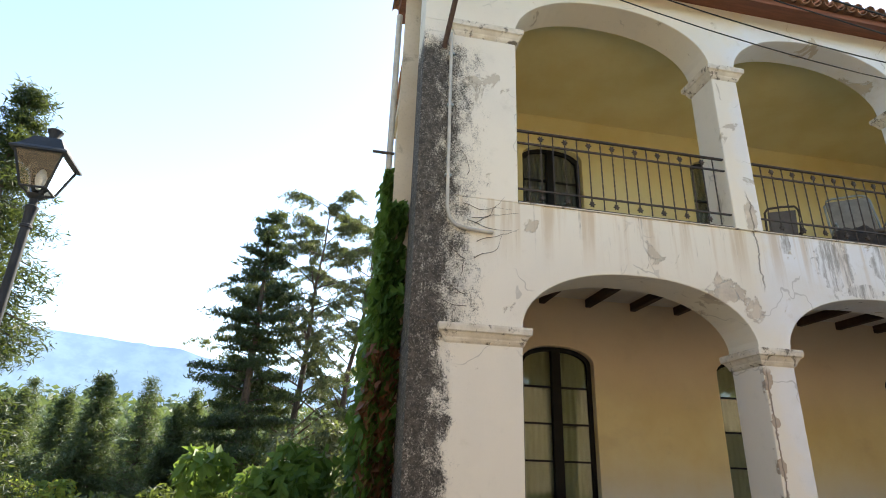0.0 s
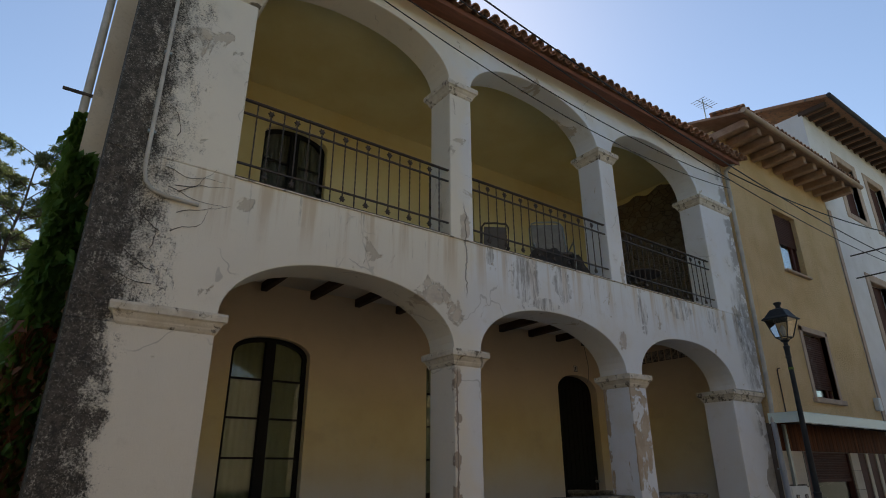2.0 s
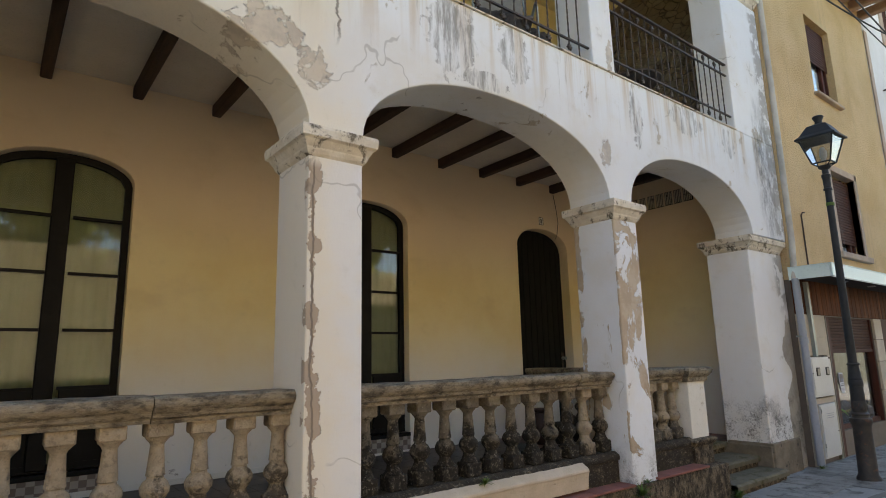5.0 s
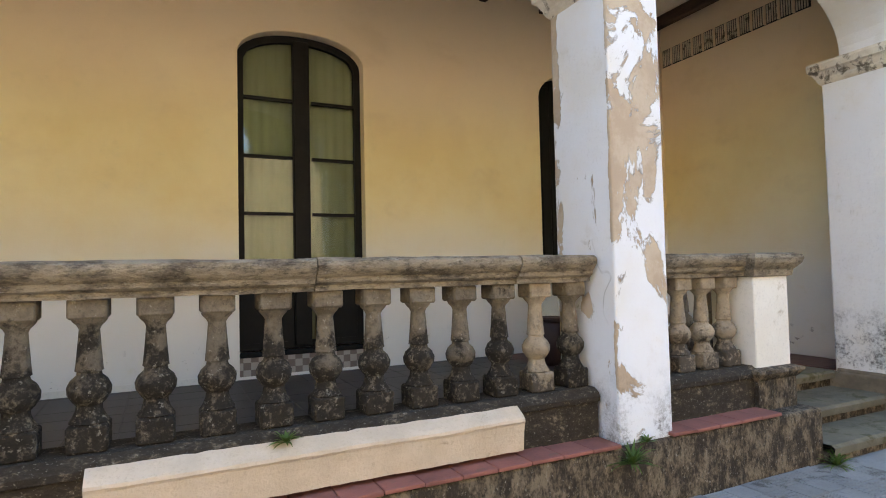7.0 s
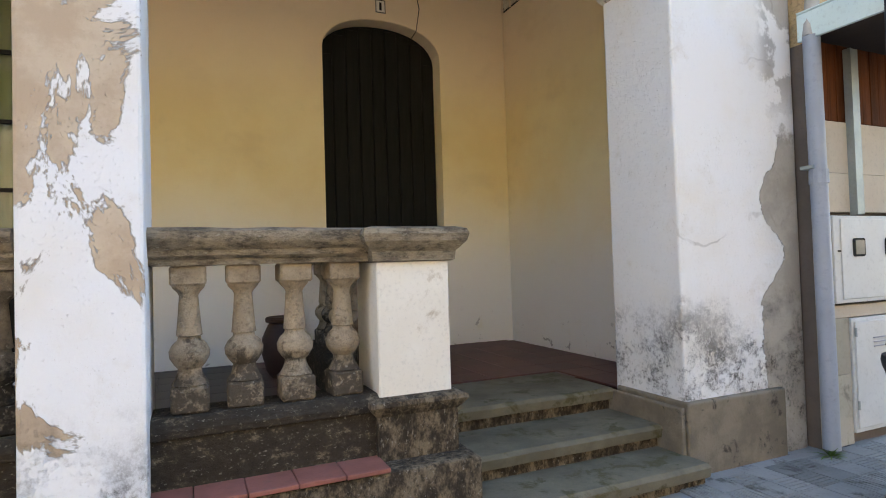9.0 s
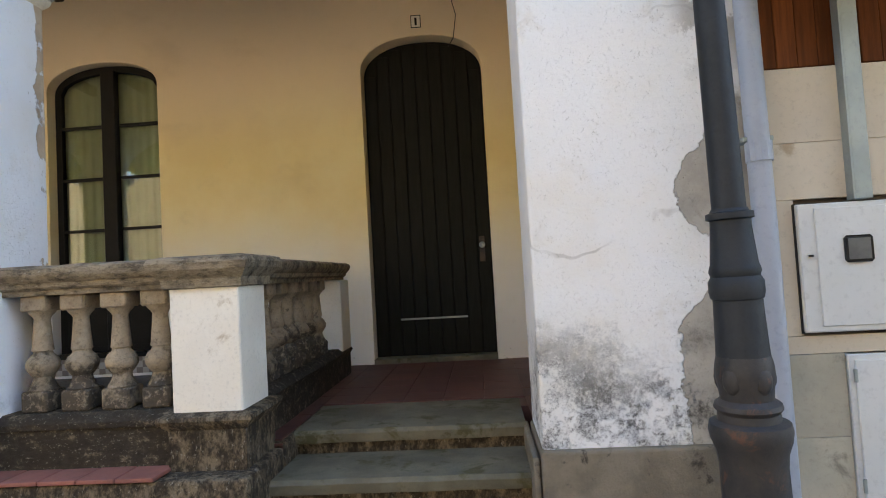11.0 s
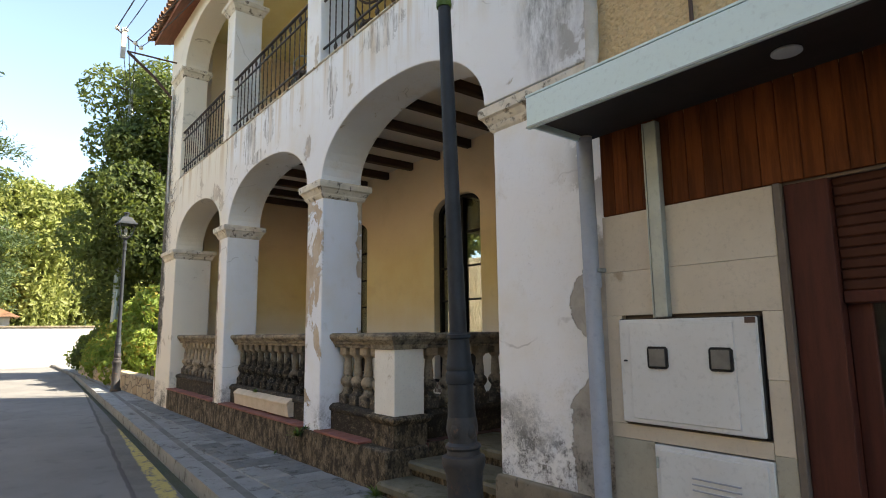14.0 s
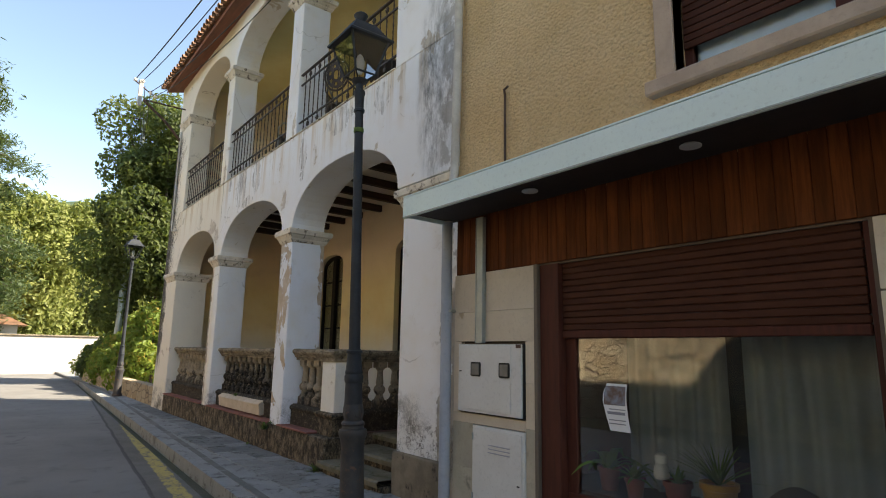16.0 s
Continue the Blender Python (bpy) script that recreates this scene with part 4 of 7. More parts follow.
# ---- windows and door of the porch ----
def french_window(name, xa, xb, sill, spring, rise, bars, y, label, curtain=M["curtain"], tiles=True):
    w = thing(name, label, "window", kind="structure")
    seg = 14
    fw = 0.07
    yf, yb = y + 0.13, y + 0.19
    outer = [(xa, sill)] + [(xa + (xb - xa) * i / seg, arc_top(xa + (xb - xa) * min(max(i / seg, 0.012), 0.988), xa, xb, spring, rise)) for i in range(seg + 1)] + [(xb, sill)]
    cx, cz = (xa + xb) / 2, (sill + spring) / 2
    inner = []
    for x, z in outer:
        inner.append((x + (fw if x < cx - 1e-6 else -fw if x > cx + 1e-6 else 0) * (1 if abs(x - cx) > 0.5 * (xb - xa) - 0.09 else 0.4), z - fw if z > sill + 0.01 else sill + fw))
    bm = bmesh.new()
    for yy, flip in ((yf, False), (yb, True)):
        vo = [bm.verts.new((x, yy, z)) for x, z in outer]
        vi = [bm.verts.new((x, yy, z)) for x, z in inner]
        for i in range(len(outer)):
            j = (i + 1) % len(outer)
            bm.faces.new((vo[i], vo[j], vi[j], vi[i]))
        if not flip:
            fi = vi
        else:
            for i in range(len(outer)):
                j = (i + 1) % len(outer)
                bm.faces.new((fi[i], fi[j], vi[j], vi[i]))
    part("window_frame", bm, M["frame"], w, "black painted timber frame")
    part("meeting_stile", box(cx - 0.085, cx + 0.085, yf - 0.03, yb, sill + 0.02, spring + rise - 0.05, 0.01), M["frame"], w)
    for x0, x1 in ((xa, cx - 0.085), (cx + 0.085, xb)):
        part("leaf_panel", box(x0 + 0.05, x1 - 0.0, yf + 0.005, yb - 0.01, sill + 0.05, sill + 0.79, 0.008), M["frame"], w)
        for bz in bars:
            part("glazing_bar", box(x0 + 0.03, x1, yf + 0.008, yb - 0.012, bz - 0.016, bz + 0.016), M["frame"], w)
    g = part("pane", box(xa + 0.03, xb - 0.03, y + 0.158, y + 0.162, sill + 0.6, spring + rise - 0.04), M["glass"], w, "reflecting glass pane")
    g.visible_shadow = False
    # pleated curtain
    bm = bmesh.new()
    n = 60
    r0 = [bm.verts.new((xa + (xb - xa) * i / n, y + 0.24 + 0.012 * math.sin(i * 1.3), sill)) for i in range(n + 1)]
    r1 = [bm.verts.new((xa + (xb - xa) * i / n, y + 0.24 + 0.008 * math.sin(i * 1.3 + 0.4), spring + rise)) for i in range(n + 1)]
    for i in range(n):
        bm.faces.new((r0[i], r0[i + 1], r1[i + 1], r1[i]))
    part("curtain", bm, curtain, w, "pale drawn curtain", True)
    part("window_sill", box(xa - 0.0, xb + 0.0, y - 0.02, y + 0.2, sill - 0.05, sill, 0.006), M["frame"], w)
    if tiles:
        part("tile_strip", box(xa, xb, y - 0.006, y + 0.01, FLOOR + 0.03, sill - 0.05), M["checker"], w, "checkered tile strip under the window")
    # near-black panel paints the unlit room behind the curtain
    structure(bm_obj("wall_recess", box(xa - 0.1, xb + 0.1, y + 0.42, y + 0.5, sill - 0.3, spring + rise + 0.2), M["dark"]), "near-black panel standing in for the unlit room behind", "wall")
    return w


BARS = (1.54, 2.125, 2.715, 3.32)
french_window("window_1", *openings_back[0], BARS, BACK, "tall black arched french window with pale curtains")
french_window("window_2", *openings_back[1], BARS, BACK, "tall black arched french window with pale curtains")
french_window("window_3", *openings_up[0], (5.9, 6.6, 7.3), BACK, "dark arched upper window behind the railing", M["greycloth"], False)
french_window("window_4", *openings_up[1], (5.9, 6.6, 7.3), BACK, "dark arched upper window behind the railing", M["greycloth"], False)


def front_door(xa, xb, z0, spring, rise, y):
    d = thing("door_1", "dark green arched double door, closed", "door", kind="structure")
    bm = arched_wall(xa - 0.02, xb + 0.02, y + 0.2, y + 0.24, z0, spring + rise + 0.02, [])
    part("leaf_board", bm, M["door"], d)
    n = 9
    for i in range(n):
        a = xa + (xb - xa) * i / n
        b = xa + (xb - xa) * (i + 1) / n
        top = min(arc_top(a + 1e-3, xa, xb, spring, rise), arc_top(b - 1e-3, xa, xb, spring, rise))
        part("board", box(a + 0.006, b - 0.006, y + 0.18, y + 0.2, z0 + 0.03, top - 0.02, 0.006), M["door"], d)
    part("threshold", box(xa, xb, y - 0.02, y + 0.2, z0 - 0.03, z0 + 0.03, 0.005), M["step"], d)
    part("mail_flap", box(xa + 0.28, xb - 0.30, y + 0.172, y + 0.182, z0 + 0.42, z0 + 0.44), M["zinc"], d)
    bm = lathe([(0.03, 0), (0.032, 0.02), (0.02, 0.05), (0.034, 0.08), (0.012, 0.1)], 12)
    bmesh.ops.rotate(bm, verts=bm.verts, matrix=Matrix.Rotation(radians(90), 3, "X"))
    bmesh.ops.translate(bm, verts=bm.verts, vec=(xb - 0.1, y + 0.18, 1.7))
    part("door_knob", bm, M["zinc"], d, "metal door knob", True)
    part("lock_plate", box(xb - 0.13, xb - 0.07, y + 0.17, y + 0.18, 1.52, 1.8, 0.004), M["iron"], d)
    return d


front_door(*openings_back[2], BACK)

# row of vents on the porch end wall
vent = thing("wall_vent", "row of terracotta lattice vents high on the porch wall", "vent")
# near-black strip puts the shade into the vent openings
part("vent_backing", box(11.868, 11.88, 1.2, 3.30, 4.32, 4.56), M["dark"], vent)
for i in range(12):
    y0 = 1.22 + i * 0.174
    for j in range(5):
        part("slat", box(11.858, 11.872, y0 + j * 0.03, y0 + j * 0.03 + 0.014, 4.33, 4.55), M["cap"], vent)
    part("divider", box(11.852, 11.874, y0 + 0.148, y0 + 0.172, 4.32, 4.56), M["wash"], vent)

# mottled bare stone patch on the gallery end wall
patch_top = [(0.5 + (BACK - 0.5) * i / 24, 8.62 - 0.1 * i / 24 + 0.10 * noise.noise(Vector((i * 0.33, 2.0, 5.0)))) for i in range(25)]
bm = bmesh.new()
pv = [[bm.verts.new((x, y, z)) for y, z in [(0.5, 4.97)] + patch_top + [(BACK, 4.97)]] for x in (11.845, 11.88)]
for i in range(len(pv[0])):
    j = (i + 1) % len(pv[0])
    bm.faces.new((pv[0][i], pv[0][j], pv[1][j], pv[1][i]))
bm.faces.new(pv[0])
bm.faces.new(pv[1][::-1])
patch = structure(bm_obj("wall_patch", bm, M["darkrubble"]), "dark rubble stone showing on the gallery end wall", "wall")

# ---- plinth under the balustrade ----
structure(bm_obj("plinth", box(1.28, 9.71, -0.03, 0.5, -0.05, FLOOR - 0.03, 0.02, 2), M["base"]), "mossy rendered plinth, dark with damp", "plinth")
structure(bm_obj("plinth_return", box(9.30, 9.71, 0.5, 2.7, -0.05, FLOOR - 0.01, 0.015, 2), M["base"]), "rendered flank of the steps", "plinth")
structure(bm_obj("pillar_foot", box(11.155, 12.02, 0.06, 0.70, 0.0, 0.50, 0.015, 2), M["foot"]), "stone foot of the end pillar", "plinth")
structure(bm_obj("pillar_foot_side", box(11.115, 11.15, 0.08, 0.80, 0.0, 0.47, 0.012, 2), M["foot"]), "stone skirting beside the steps", "plinth")


def step(z, y0, y1, label):
    bm = bmesh.new()
    n = 12
    xs = [9.70 + (11.13 - 9.70) * i / n for i in range(n + 1)]
    for i in range(n):
        f = [y0 + 0.012 * noise.noise(Vector((i * 0.6, z * 9, 1.0))) for i in (i, i + 1)]
        a, b = xs[i], xs[i + 1]
        v = [bm.verts.new(p) for p in ((a, f[0], z - 0.075), (b, f[1], z - 0.075), (b, f[1] - 0.01, z - 0.02), (a, f[0] - 0.01, z - 0.02), (a, f[0] + 0.015, z), (b, f[1] + 0.015, z), (b, y1, z - 0.004), (a, y1, z - 0.004), (a, y1, z - 0.075), (b, y1, z - 0.075))]
        for q in ((0, 1, 2, 3), (3, 2, 5, 4), (4, 5, 6, 7), (0, 8, 9, 1)):
            bm.faces.new([v[k] for k in q])
    bmesh.ops.remove_doubles(bm, verts=bm.verts, dist=0.001)
    s = structure(bm_obj("step", bm, M["step"], smooth_faces=True), label, "step")
    return s


step(FLOOR, 0.70, 1.42, "worn grey stone top step with rounded nosing")
step(0.335, 0.25, 0.80, "worn grey stone step with mossy riser")
step(0.195, -0.10, 0.45, "worn grey stone bottom step")
for z0, z1, y0 in ((0.335, FLOOR - 0.07, 0.74), (0.19, 0.27, 0.29), (0.0, 0.13, -0.06)):
    structure(bm_obj("riser", box(9.70, 11.13, y0, y0 + 0.6, z0 - 0.02, z1, 0.0), M["base"]), "mossy stone riser", "step")


# ---- balustrades ----
BAL = [(0.073, 0.115), (0.078, 0.12), (0.062, 0.145), (0.052, 0.17), (0.050, 0.19), (0.064, 0.205), (0.083, 0.235), (0.086, 0.265), (0.072, 0.295), (0.050, 0.315), (0.047, 0.33), (0.055, 0.335), (0.052, 0.36), (0.045, 0.44), (0.040, 0.51), (0.047, 0.525), (0.066, 0.545), (0.07, 0.555)]


def baluster_mesh(mat):
    bm = lathe(BAL, 16)
    add_box(bm, -0.078, 0.078, -0.078, 0.078, 0.0, 0.115, 0.01)
    add_box(bm, -0.075, 0.075, -0.075, 0.075, 0.555, 0.645, 0.01)
    bmesh.ops.recalc_face_normals(bm, faces=bm.faces)
    me = bpy.data.meshes.new("baluster")
    bm.to_mesh(me)
    bm.free()
    for p in me.polygons:
        p.use_smooth = True
    me.set_sharp_from_angle(angle=radians(42))
    me.materials.append(mat)
    return me


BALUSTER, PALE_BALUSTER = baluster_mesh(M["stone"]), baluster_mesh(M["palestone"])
BY = 0.285


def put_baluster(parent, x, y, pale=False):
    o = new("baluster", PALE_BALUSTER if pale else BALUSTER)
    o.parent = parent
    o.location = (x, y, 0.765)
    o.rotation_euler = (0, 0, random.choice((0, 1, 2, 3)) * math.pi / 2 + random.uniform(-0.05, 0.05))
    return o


RAIL_PROF = [(-0.10, 1.405), (-0.10, 1.43), (-0.125, 1.445), (-0.13, 1.47), (-0.145, 1.48), (-0.165, 1.505), (-0.172, 1.53), (-0.165, 1.552), (-0.14, 1.566), (0.14, 1.566), (0.165, 1.552), (0.172, 1.53), (0.165, 1.505), (0.145, 1.48), (0.13, 1.47), (0.125, 1.445), (0.10, 1.43), (0.10, 1.405)]
FOOT_PROF = [(-0.135, 0.45), (-0.135, 0.68), (-0.155, 0.69), (-0.16, 0.72), (-0.145, 0.742), (-0.11, 0.765), (0.11, 0.765), (0.145, 0.742), (0.16, 0.72), (0.135, 0.68), (0.135, 0.45)]


def coping(parent, x0, x1, cuts, wob=0.004):
    """Handrail stones end to end, each a little out of line."""
    xs = [x0] + list(cuts) + [x1]
    for a, b in zip(xs, xs[1:]):
        dy, dz = random.uniform(-wob, wob), random.uniform(-wob, wob)
        bm = bmesh.new()
        n = max(2, int((b - a) / 0.12))
        rings = []
        for i in range(n + 1):
            x = a + 0.003 + (b - a - 0.006) * i / n
            rings.append([bm.verts.new((x, BY + y + dy + random.uniform(-0.0025, 0.0025), z + dz + random.uniform(-0.003, 0.003))) for y, z in RAIL_PROF])
        m = len(RAIL_PROF)
        for r, s in zip(rings, rings[1:]):
            for i in range(m):
                bm.faces.new((r[i], r[(i + 1) % m], s[(i + 1) % m], s[i]))
        bm.faces.new(rings[0][::-1])
        bm.faces.new(rings[-1])
        part("coping_stone", bm, M["rail"], parent, "", True)


def balustrade(x0, x1, xs, cuts, label, pale):
    t = thing("balustrade", label, "balustrade", "porch balustrades")
    coping(t, x0, x1, cuts)
    part("foot_rail", profile_x([(BY + y, z) for y, z in FOOT_PROF], x0, x1), M["footrail"], t)
    for x in xs:
        put_baluster(t, x, BY, pale or (7.3 < x < 7.6))
    return t


balustrade(1.28, 4.28, [1.45 + 0.252 * i for i in range(12)], (2.35, 3.4), "weathered stone balustrade with pale tan balusters", True)
balustrade(4.72, 7.81, [4.904 + 0.256 * i for i in range(12)], (6.11, 7.27), "weathered stone balustrade blackened near its foot", False)
bal3 = balustrade(8.21, 9.28, [8.42 + 0.231 * i for i in range(4)], (), "short weathered stone balustrade beside the steps", True)
part("pedestal", box(9.25, 9.63, 0.135, 0.50, 0.74, 1.405, 0.008), M["white"], bal3, "square white-painted pedestal")
part("pedestal_cap", stepped(9.25, 9.63, 0.135, 0.50, [(1.40, 0.0), (1.405, 0.025), (1.45, 0.03), (1.47, 0.05), (1.50, 0.075), (1.535, 0.085), (1.56, 0.075), (1.572, 0.03)]), M["rail"], bal3, "lichen-spotted cap stone")
part("pedestal_foot", stepped(9.25, 9.63, 0.135, 0.50, [(0.44, 0.02), (0.66, 0.02), (0.68, 0.04), (0.715, 0.065), (0.735, 0.06), (0.75, 0.0)]), M["base"], bal3, "mossy moulded foot")

side = thing("balustrade", "short side balustrade running back along the steps", "balustrade", "porch balustrades")
for (pr, nm, mat) in ((RAIL_PROF, "coping_stone", M["rail"]), (FOOT_PROF, "foot_rail", M["footrail"])):
    bm = bmesh.new()
    a = [bm.verts.new((9.44 + y, 0.58, z)) for y, z in pr]
    b = [bm.verts.new((9.44 + y, 2.84, z)) for y, z in pr]
    for i in range(len(pr)):
        j = (i + 1) % len(pr)
        bm.faces.new((a[i], a[j], b[j], b[i]))
    bm.faces.new(a[::-1])
    bm.faces.new(b)
    part(nm, bm, mat, side, "", True)
for i in range(7):
    put_baluster(side, 9.44, 0.70 + 0.245 * i, True)
part("end_pedestal", box(9.28, 9.60, 2.46, 2.78, 0.74, 1.405, 0.008), M["white"], side, "white-painted end pedestal")

# cream plaster apron in front of the middle foot rail
AP = [(0.075, 0.50), (0.066, 0.60), (0.058, 0.645), (0.05, 0.66), (0.052, 0.675), (0.07, 0.69), (0.13, 0.728), (0.15, 0.73), (0.15, 0.50)]
bm = bmesh.new()
rings = []
for i in range(41):
    x = 5.16 + 2.06 * i / 40
    w = 0.006 * noise.noise(Vector((x * 2.3, 0, 0)))
    rings.append([bm.verts.new((x, y + 0.5 * w + random.uniform(-0.0015, 0.0015), z + (w if z > 0.55 else 0) + random.uniform(-0.002, 0.002))) for y, z in AP])
for r, q in zip(rings, rings[1:]):
    for i in range(len(AP)):
        bm.faces.new((r[i], r[(i + 1) % len(AP)], q[(i + 1) % len(AP)], q[i]))
bm.faces.new(rings[0][::-1])
bm.faces.new(rings[-1])
apron = bm_obj("plaster_apron", bm, M["cream"])
structure(apron, "cream plaster apron under the middle balustrade", "trim")


# ---- wrought railings of the gallery ----
def rosette(bm, x, y, z, r=0.034):
    n = 24
    rim = [(r * (0.98 + 0.32 * math.cos(6 * a)), a) for a in (2 * math.pi * k / n for k in range(n))]
    rings = [[bm.verts.new((x + q * s * math.cos(a), y + d, z + q * s * math.sin(a))) for q, a in rim] for s, d in ((0.35, -0.016), (0.8, -0.013), (1.0, -0.006), (1.0, 0.006), (0.8, 0.013), (0.35, 0.016))]
    for a, b in zip(rings, rings[1:]):
        for k in range(n):
            bm.faces.new((a[k], a[(k + 1) % n], b[(k + 1) % n], b[k]))
    bm.faces.new(rings[0])
    bm.faces.new(rings[-1][::-1])


def twisted(bm, x, y, z0, z1, r=0.008):
    n = 22
    rings = []
    for i in range(n + 1):
        z = z0 + (z1 - z0) * i / n
        a0 = i * 0.75
        rings.append([bm.verts.new((x + r * 1.25 * math.cos(a0 + k * math.pi / 2), y + r * 1.25 * math.sin(a0 + k * math.pi / 2), z)) for k in range(4)])
    for a, b in zip(rings, rings[1:]):
        for k in range(4):
            bm.faces.new((a[k], a[(k + 1) % 4], b[(k + 1) % 4], b[k]))


def railing(x0, x1, label):
    t = thing("gallery_railing", label, "railing", "gallery railings")
    y = 0.05
    part("top_rail", box(x0, x1, y - 0.022, y + 0.022, 6.02, 6.045, 0.005), M["iron"], t)
    part("upper_rail", box(x0, x1, y - 0.012, y + 0.012, 5.845, 5.865), M["iron"], t)
    part("lower_rail", box(x0, x1, y - 0.012, y + 0.012, 5.185, 5.205), M["iron"], t)
    part("bottom_rail", box(x0, x1, y - 0.02, y + 0.02, 5.0, 5.02), M["iron"], t)
    n = int(round((x1 - x0) / 0.166))
    for i in range(1, n):
        x = x0 + (x1 - x0) * i / n
        bm = bmesh.new()
        if i % 2:
            twisted(bm, x, y, 5.01, 6.03)
            part("bar", bm, M["iron"], t)
        else:
            twisted(bm, x, y, 5.12, 5.93)
            b = part("bar", bm, M["iron"], t)
            for z in (5.95, 5.10):
                bm = bmesh.new()
                rosette(bm, x, y, z)
                part("rosette", bm, M["iron"], b)
    return t


for a, b in UP_BAYS:
    railing(a, b, "wrought iron railing with twisted bars and rosettes")


# ---- garden chairs on the gallery ----
def old_chair(x, y, turn):
    c = thing("folding_chair", "rusty metal folding chair with canvas seat", "chair", "gallery chairs")
    for sx in (-0.24, 0.24):
        part("back_leg", tube([(sx, -0.25, 0), (sx, 0.0, 0.42), (sx, 0.18, 0.72), (sx, 0.24, 1.0), (sx * 0.8, 0.26, 1.06), (0, 0.265, 1.07)], 0.018, 8), M["iron"], c)
        part("front_leg", tube([(sx, 0.28, 0), (sx, 0.0, 0.40), (sx, -0.25, 0.62)], 0.013, 8), M["iron"], c)
        part("armrest", box(sx - 0.03, sx + 0.03, -0.28, 0.2, 0.62, 0.65, 0.01), M["iron"], c)
    bm = box(-0.23, 0.23, -0.25, 0.16, 0.40, 0.43, 0.01)
    part("seat", bm, M["greycloth"], c)
    bm = box(-0.2, 0.2, 0.0, 0.02, 0.0, 0.46, 0.006)
    bmesh.ops.rotate(bm, verts=bm.verts, matrix=Matrix.Rotation(radians(-14), 3, "X"))
    bmesh.ops.translate(bm, verts=bm.verts, vec=(0, 0.12, 0.56))
    part("backrest", bm, M["greycloth"], c)
    c.matrix_basis = pose(x, y, GALLERY + 0.0, 0, 0, turn)
    return c


old_chair(6.2, 1.35, 150)


def recliner(x, y, turn):
    """Tubular recliner: padded back in a bent steel frame, slung seat, looped arms."""
    c = thing("garden_recliner", "steel-tube garden recliner with a faded grey padded back", "chair", "gallery chairs")
    part("back_frame", tube([(-0.31, 0.02, 0.30), (-0.32, 0.20, 0.75), (-0.31, 0.34, 1.20), (-0.26, 0.37, 1.30), (-0.18, 0.38, 1.33), (0.18, 0.38, 1.33), (0.26, 0.37, 1.30), (0.31, 0.34, 1.20), (0.32, 0.20, 0.75), (0.31, 0.02, 0.30)], 0.017, 10), M["zinc"], c, "bright steel tube", True)
    bm = box(-0.29, 0.29, -0.02, 0.02, 0.0, 0.88, 0.018, 2)
    bmesh.ops.rotate(bm, verts=bm.verts, matrix=Matrix.Rotation(radians(-18), 3, "X"))
    bmesh.ops.translate(bm, verts=bm.verts, vec=(0, 0.07, 0.42))
    part("back_pad", bm, M["greypad"], c)
    part("seat", box(-0.29, 0.29, -0.48, 0.04, 0.36, 0.41, 0.02, 2), M["greycloth"], c)
    for sx in (-0.33, 0.33):
        part("arm_loop", tube([(sx, -0.46, 0.0), (sx, -0.47, 0.52), (sx, -0.40, 0.60), (sx, 0.05, 0.60), (sx, 0.14, 0.52), (sx, 0.22, 0.0)], 0.015, 8), M["zinc"], c, "bright steel tube", True)
    c.matrix_basis = pose(x, y, GALLERY + 0.015, 0, 0, turn)
    return c


def oval_chair(x, y, turn):
    """Iron chair with an oval pierced back and curled arms."""
    c = thing("iron_chair", "dark iron garden chair with an oval pierced back", "chair", "gallery chairs")
    ring = [(0.21 * math.cos(a), 0.24, 0.92 + 0.27 * math.sin(a)) for a in (2 * math.pi * k / 24 for k in range(25))]
    part("back_ring", tube(ring, 0.017, 8), M["iron"], c, "", True)
    part("back_plate", bm_disc(0.18, 0.235, 0.245, 0.92), M["iron"], c)
    part("seat", lathe([(0.20, 0.0), (0.235, 0.01), (0.24, 0.03), (0.20, 0.04)], 22, (0, 0, 0.42)), M["iron"], c)
    for sx in (-0.19, 0.19):
        for sy in (-0.17, 0.19):
            part("leg", tube([(sx * 0.8, sy * 0.8, 0.43), (sx, sy, 0.2), (sx * 1.15, sy * 1.2, 0.0)], 0.012, 6), M["iron"], c)
        part("arm", tube([(sx, 0.24, 0.80), (sx * 1.35, 0.12, 0.72), (sx * 1.45, -0.08, 0.70), (sx * 1.35, -0.20, 0.66), (sx * 1.15, -0.16, 0.56), (sx, -0.14, 0.43)], 0.012, 6), M["iron"], c)
    c.matrix_basis = pose(x, y, GALLERY + 0.012, 0, 0, turn)
    return c


def bm_disc(rx, rz, y, z, n=28):
    """Upright oval plate with a ring of slots left open."""
    bm = bmesh.new()
    rings = []
    for k in (0.35, 0.55, 0.8, 1.0):
        rings.append([[bm.verts.new((rx * k * math.cos(2 * math.pi * i / n), y + d, z + rz * k * math.sin(2 * math.pi * i / n))) for i in range(n)] for d in (-0.006, 0.006)])
    for q in range(3):
        for i in range(n):
            if q == 1 and i % 4 < 2:
                continue
            j = (i + 1) % n
            for d in (0, 1):
                bm.faces.new((rings[q][d][i], rings[q][d][j], rings[q + 1][d][j], rings[q + 1][d][i]))
    return bm


recliner(7.0, 0.72, -38)
oval_chair(8.62, 0.55, 215)


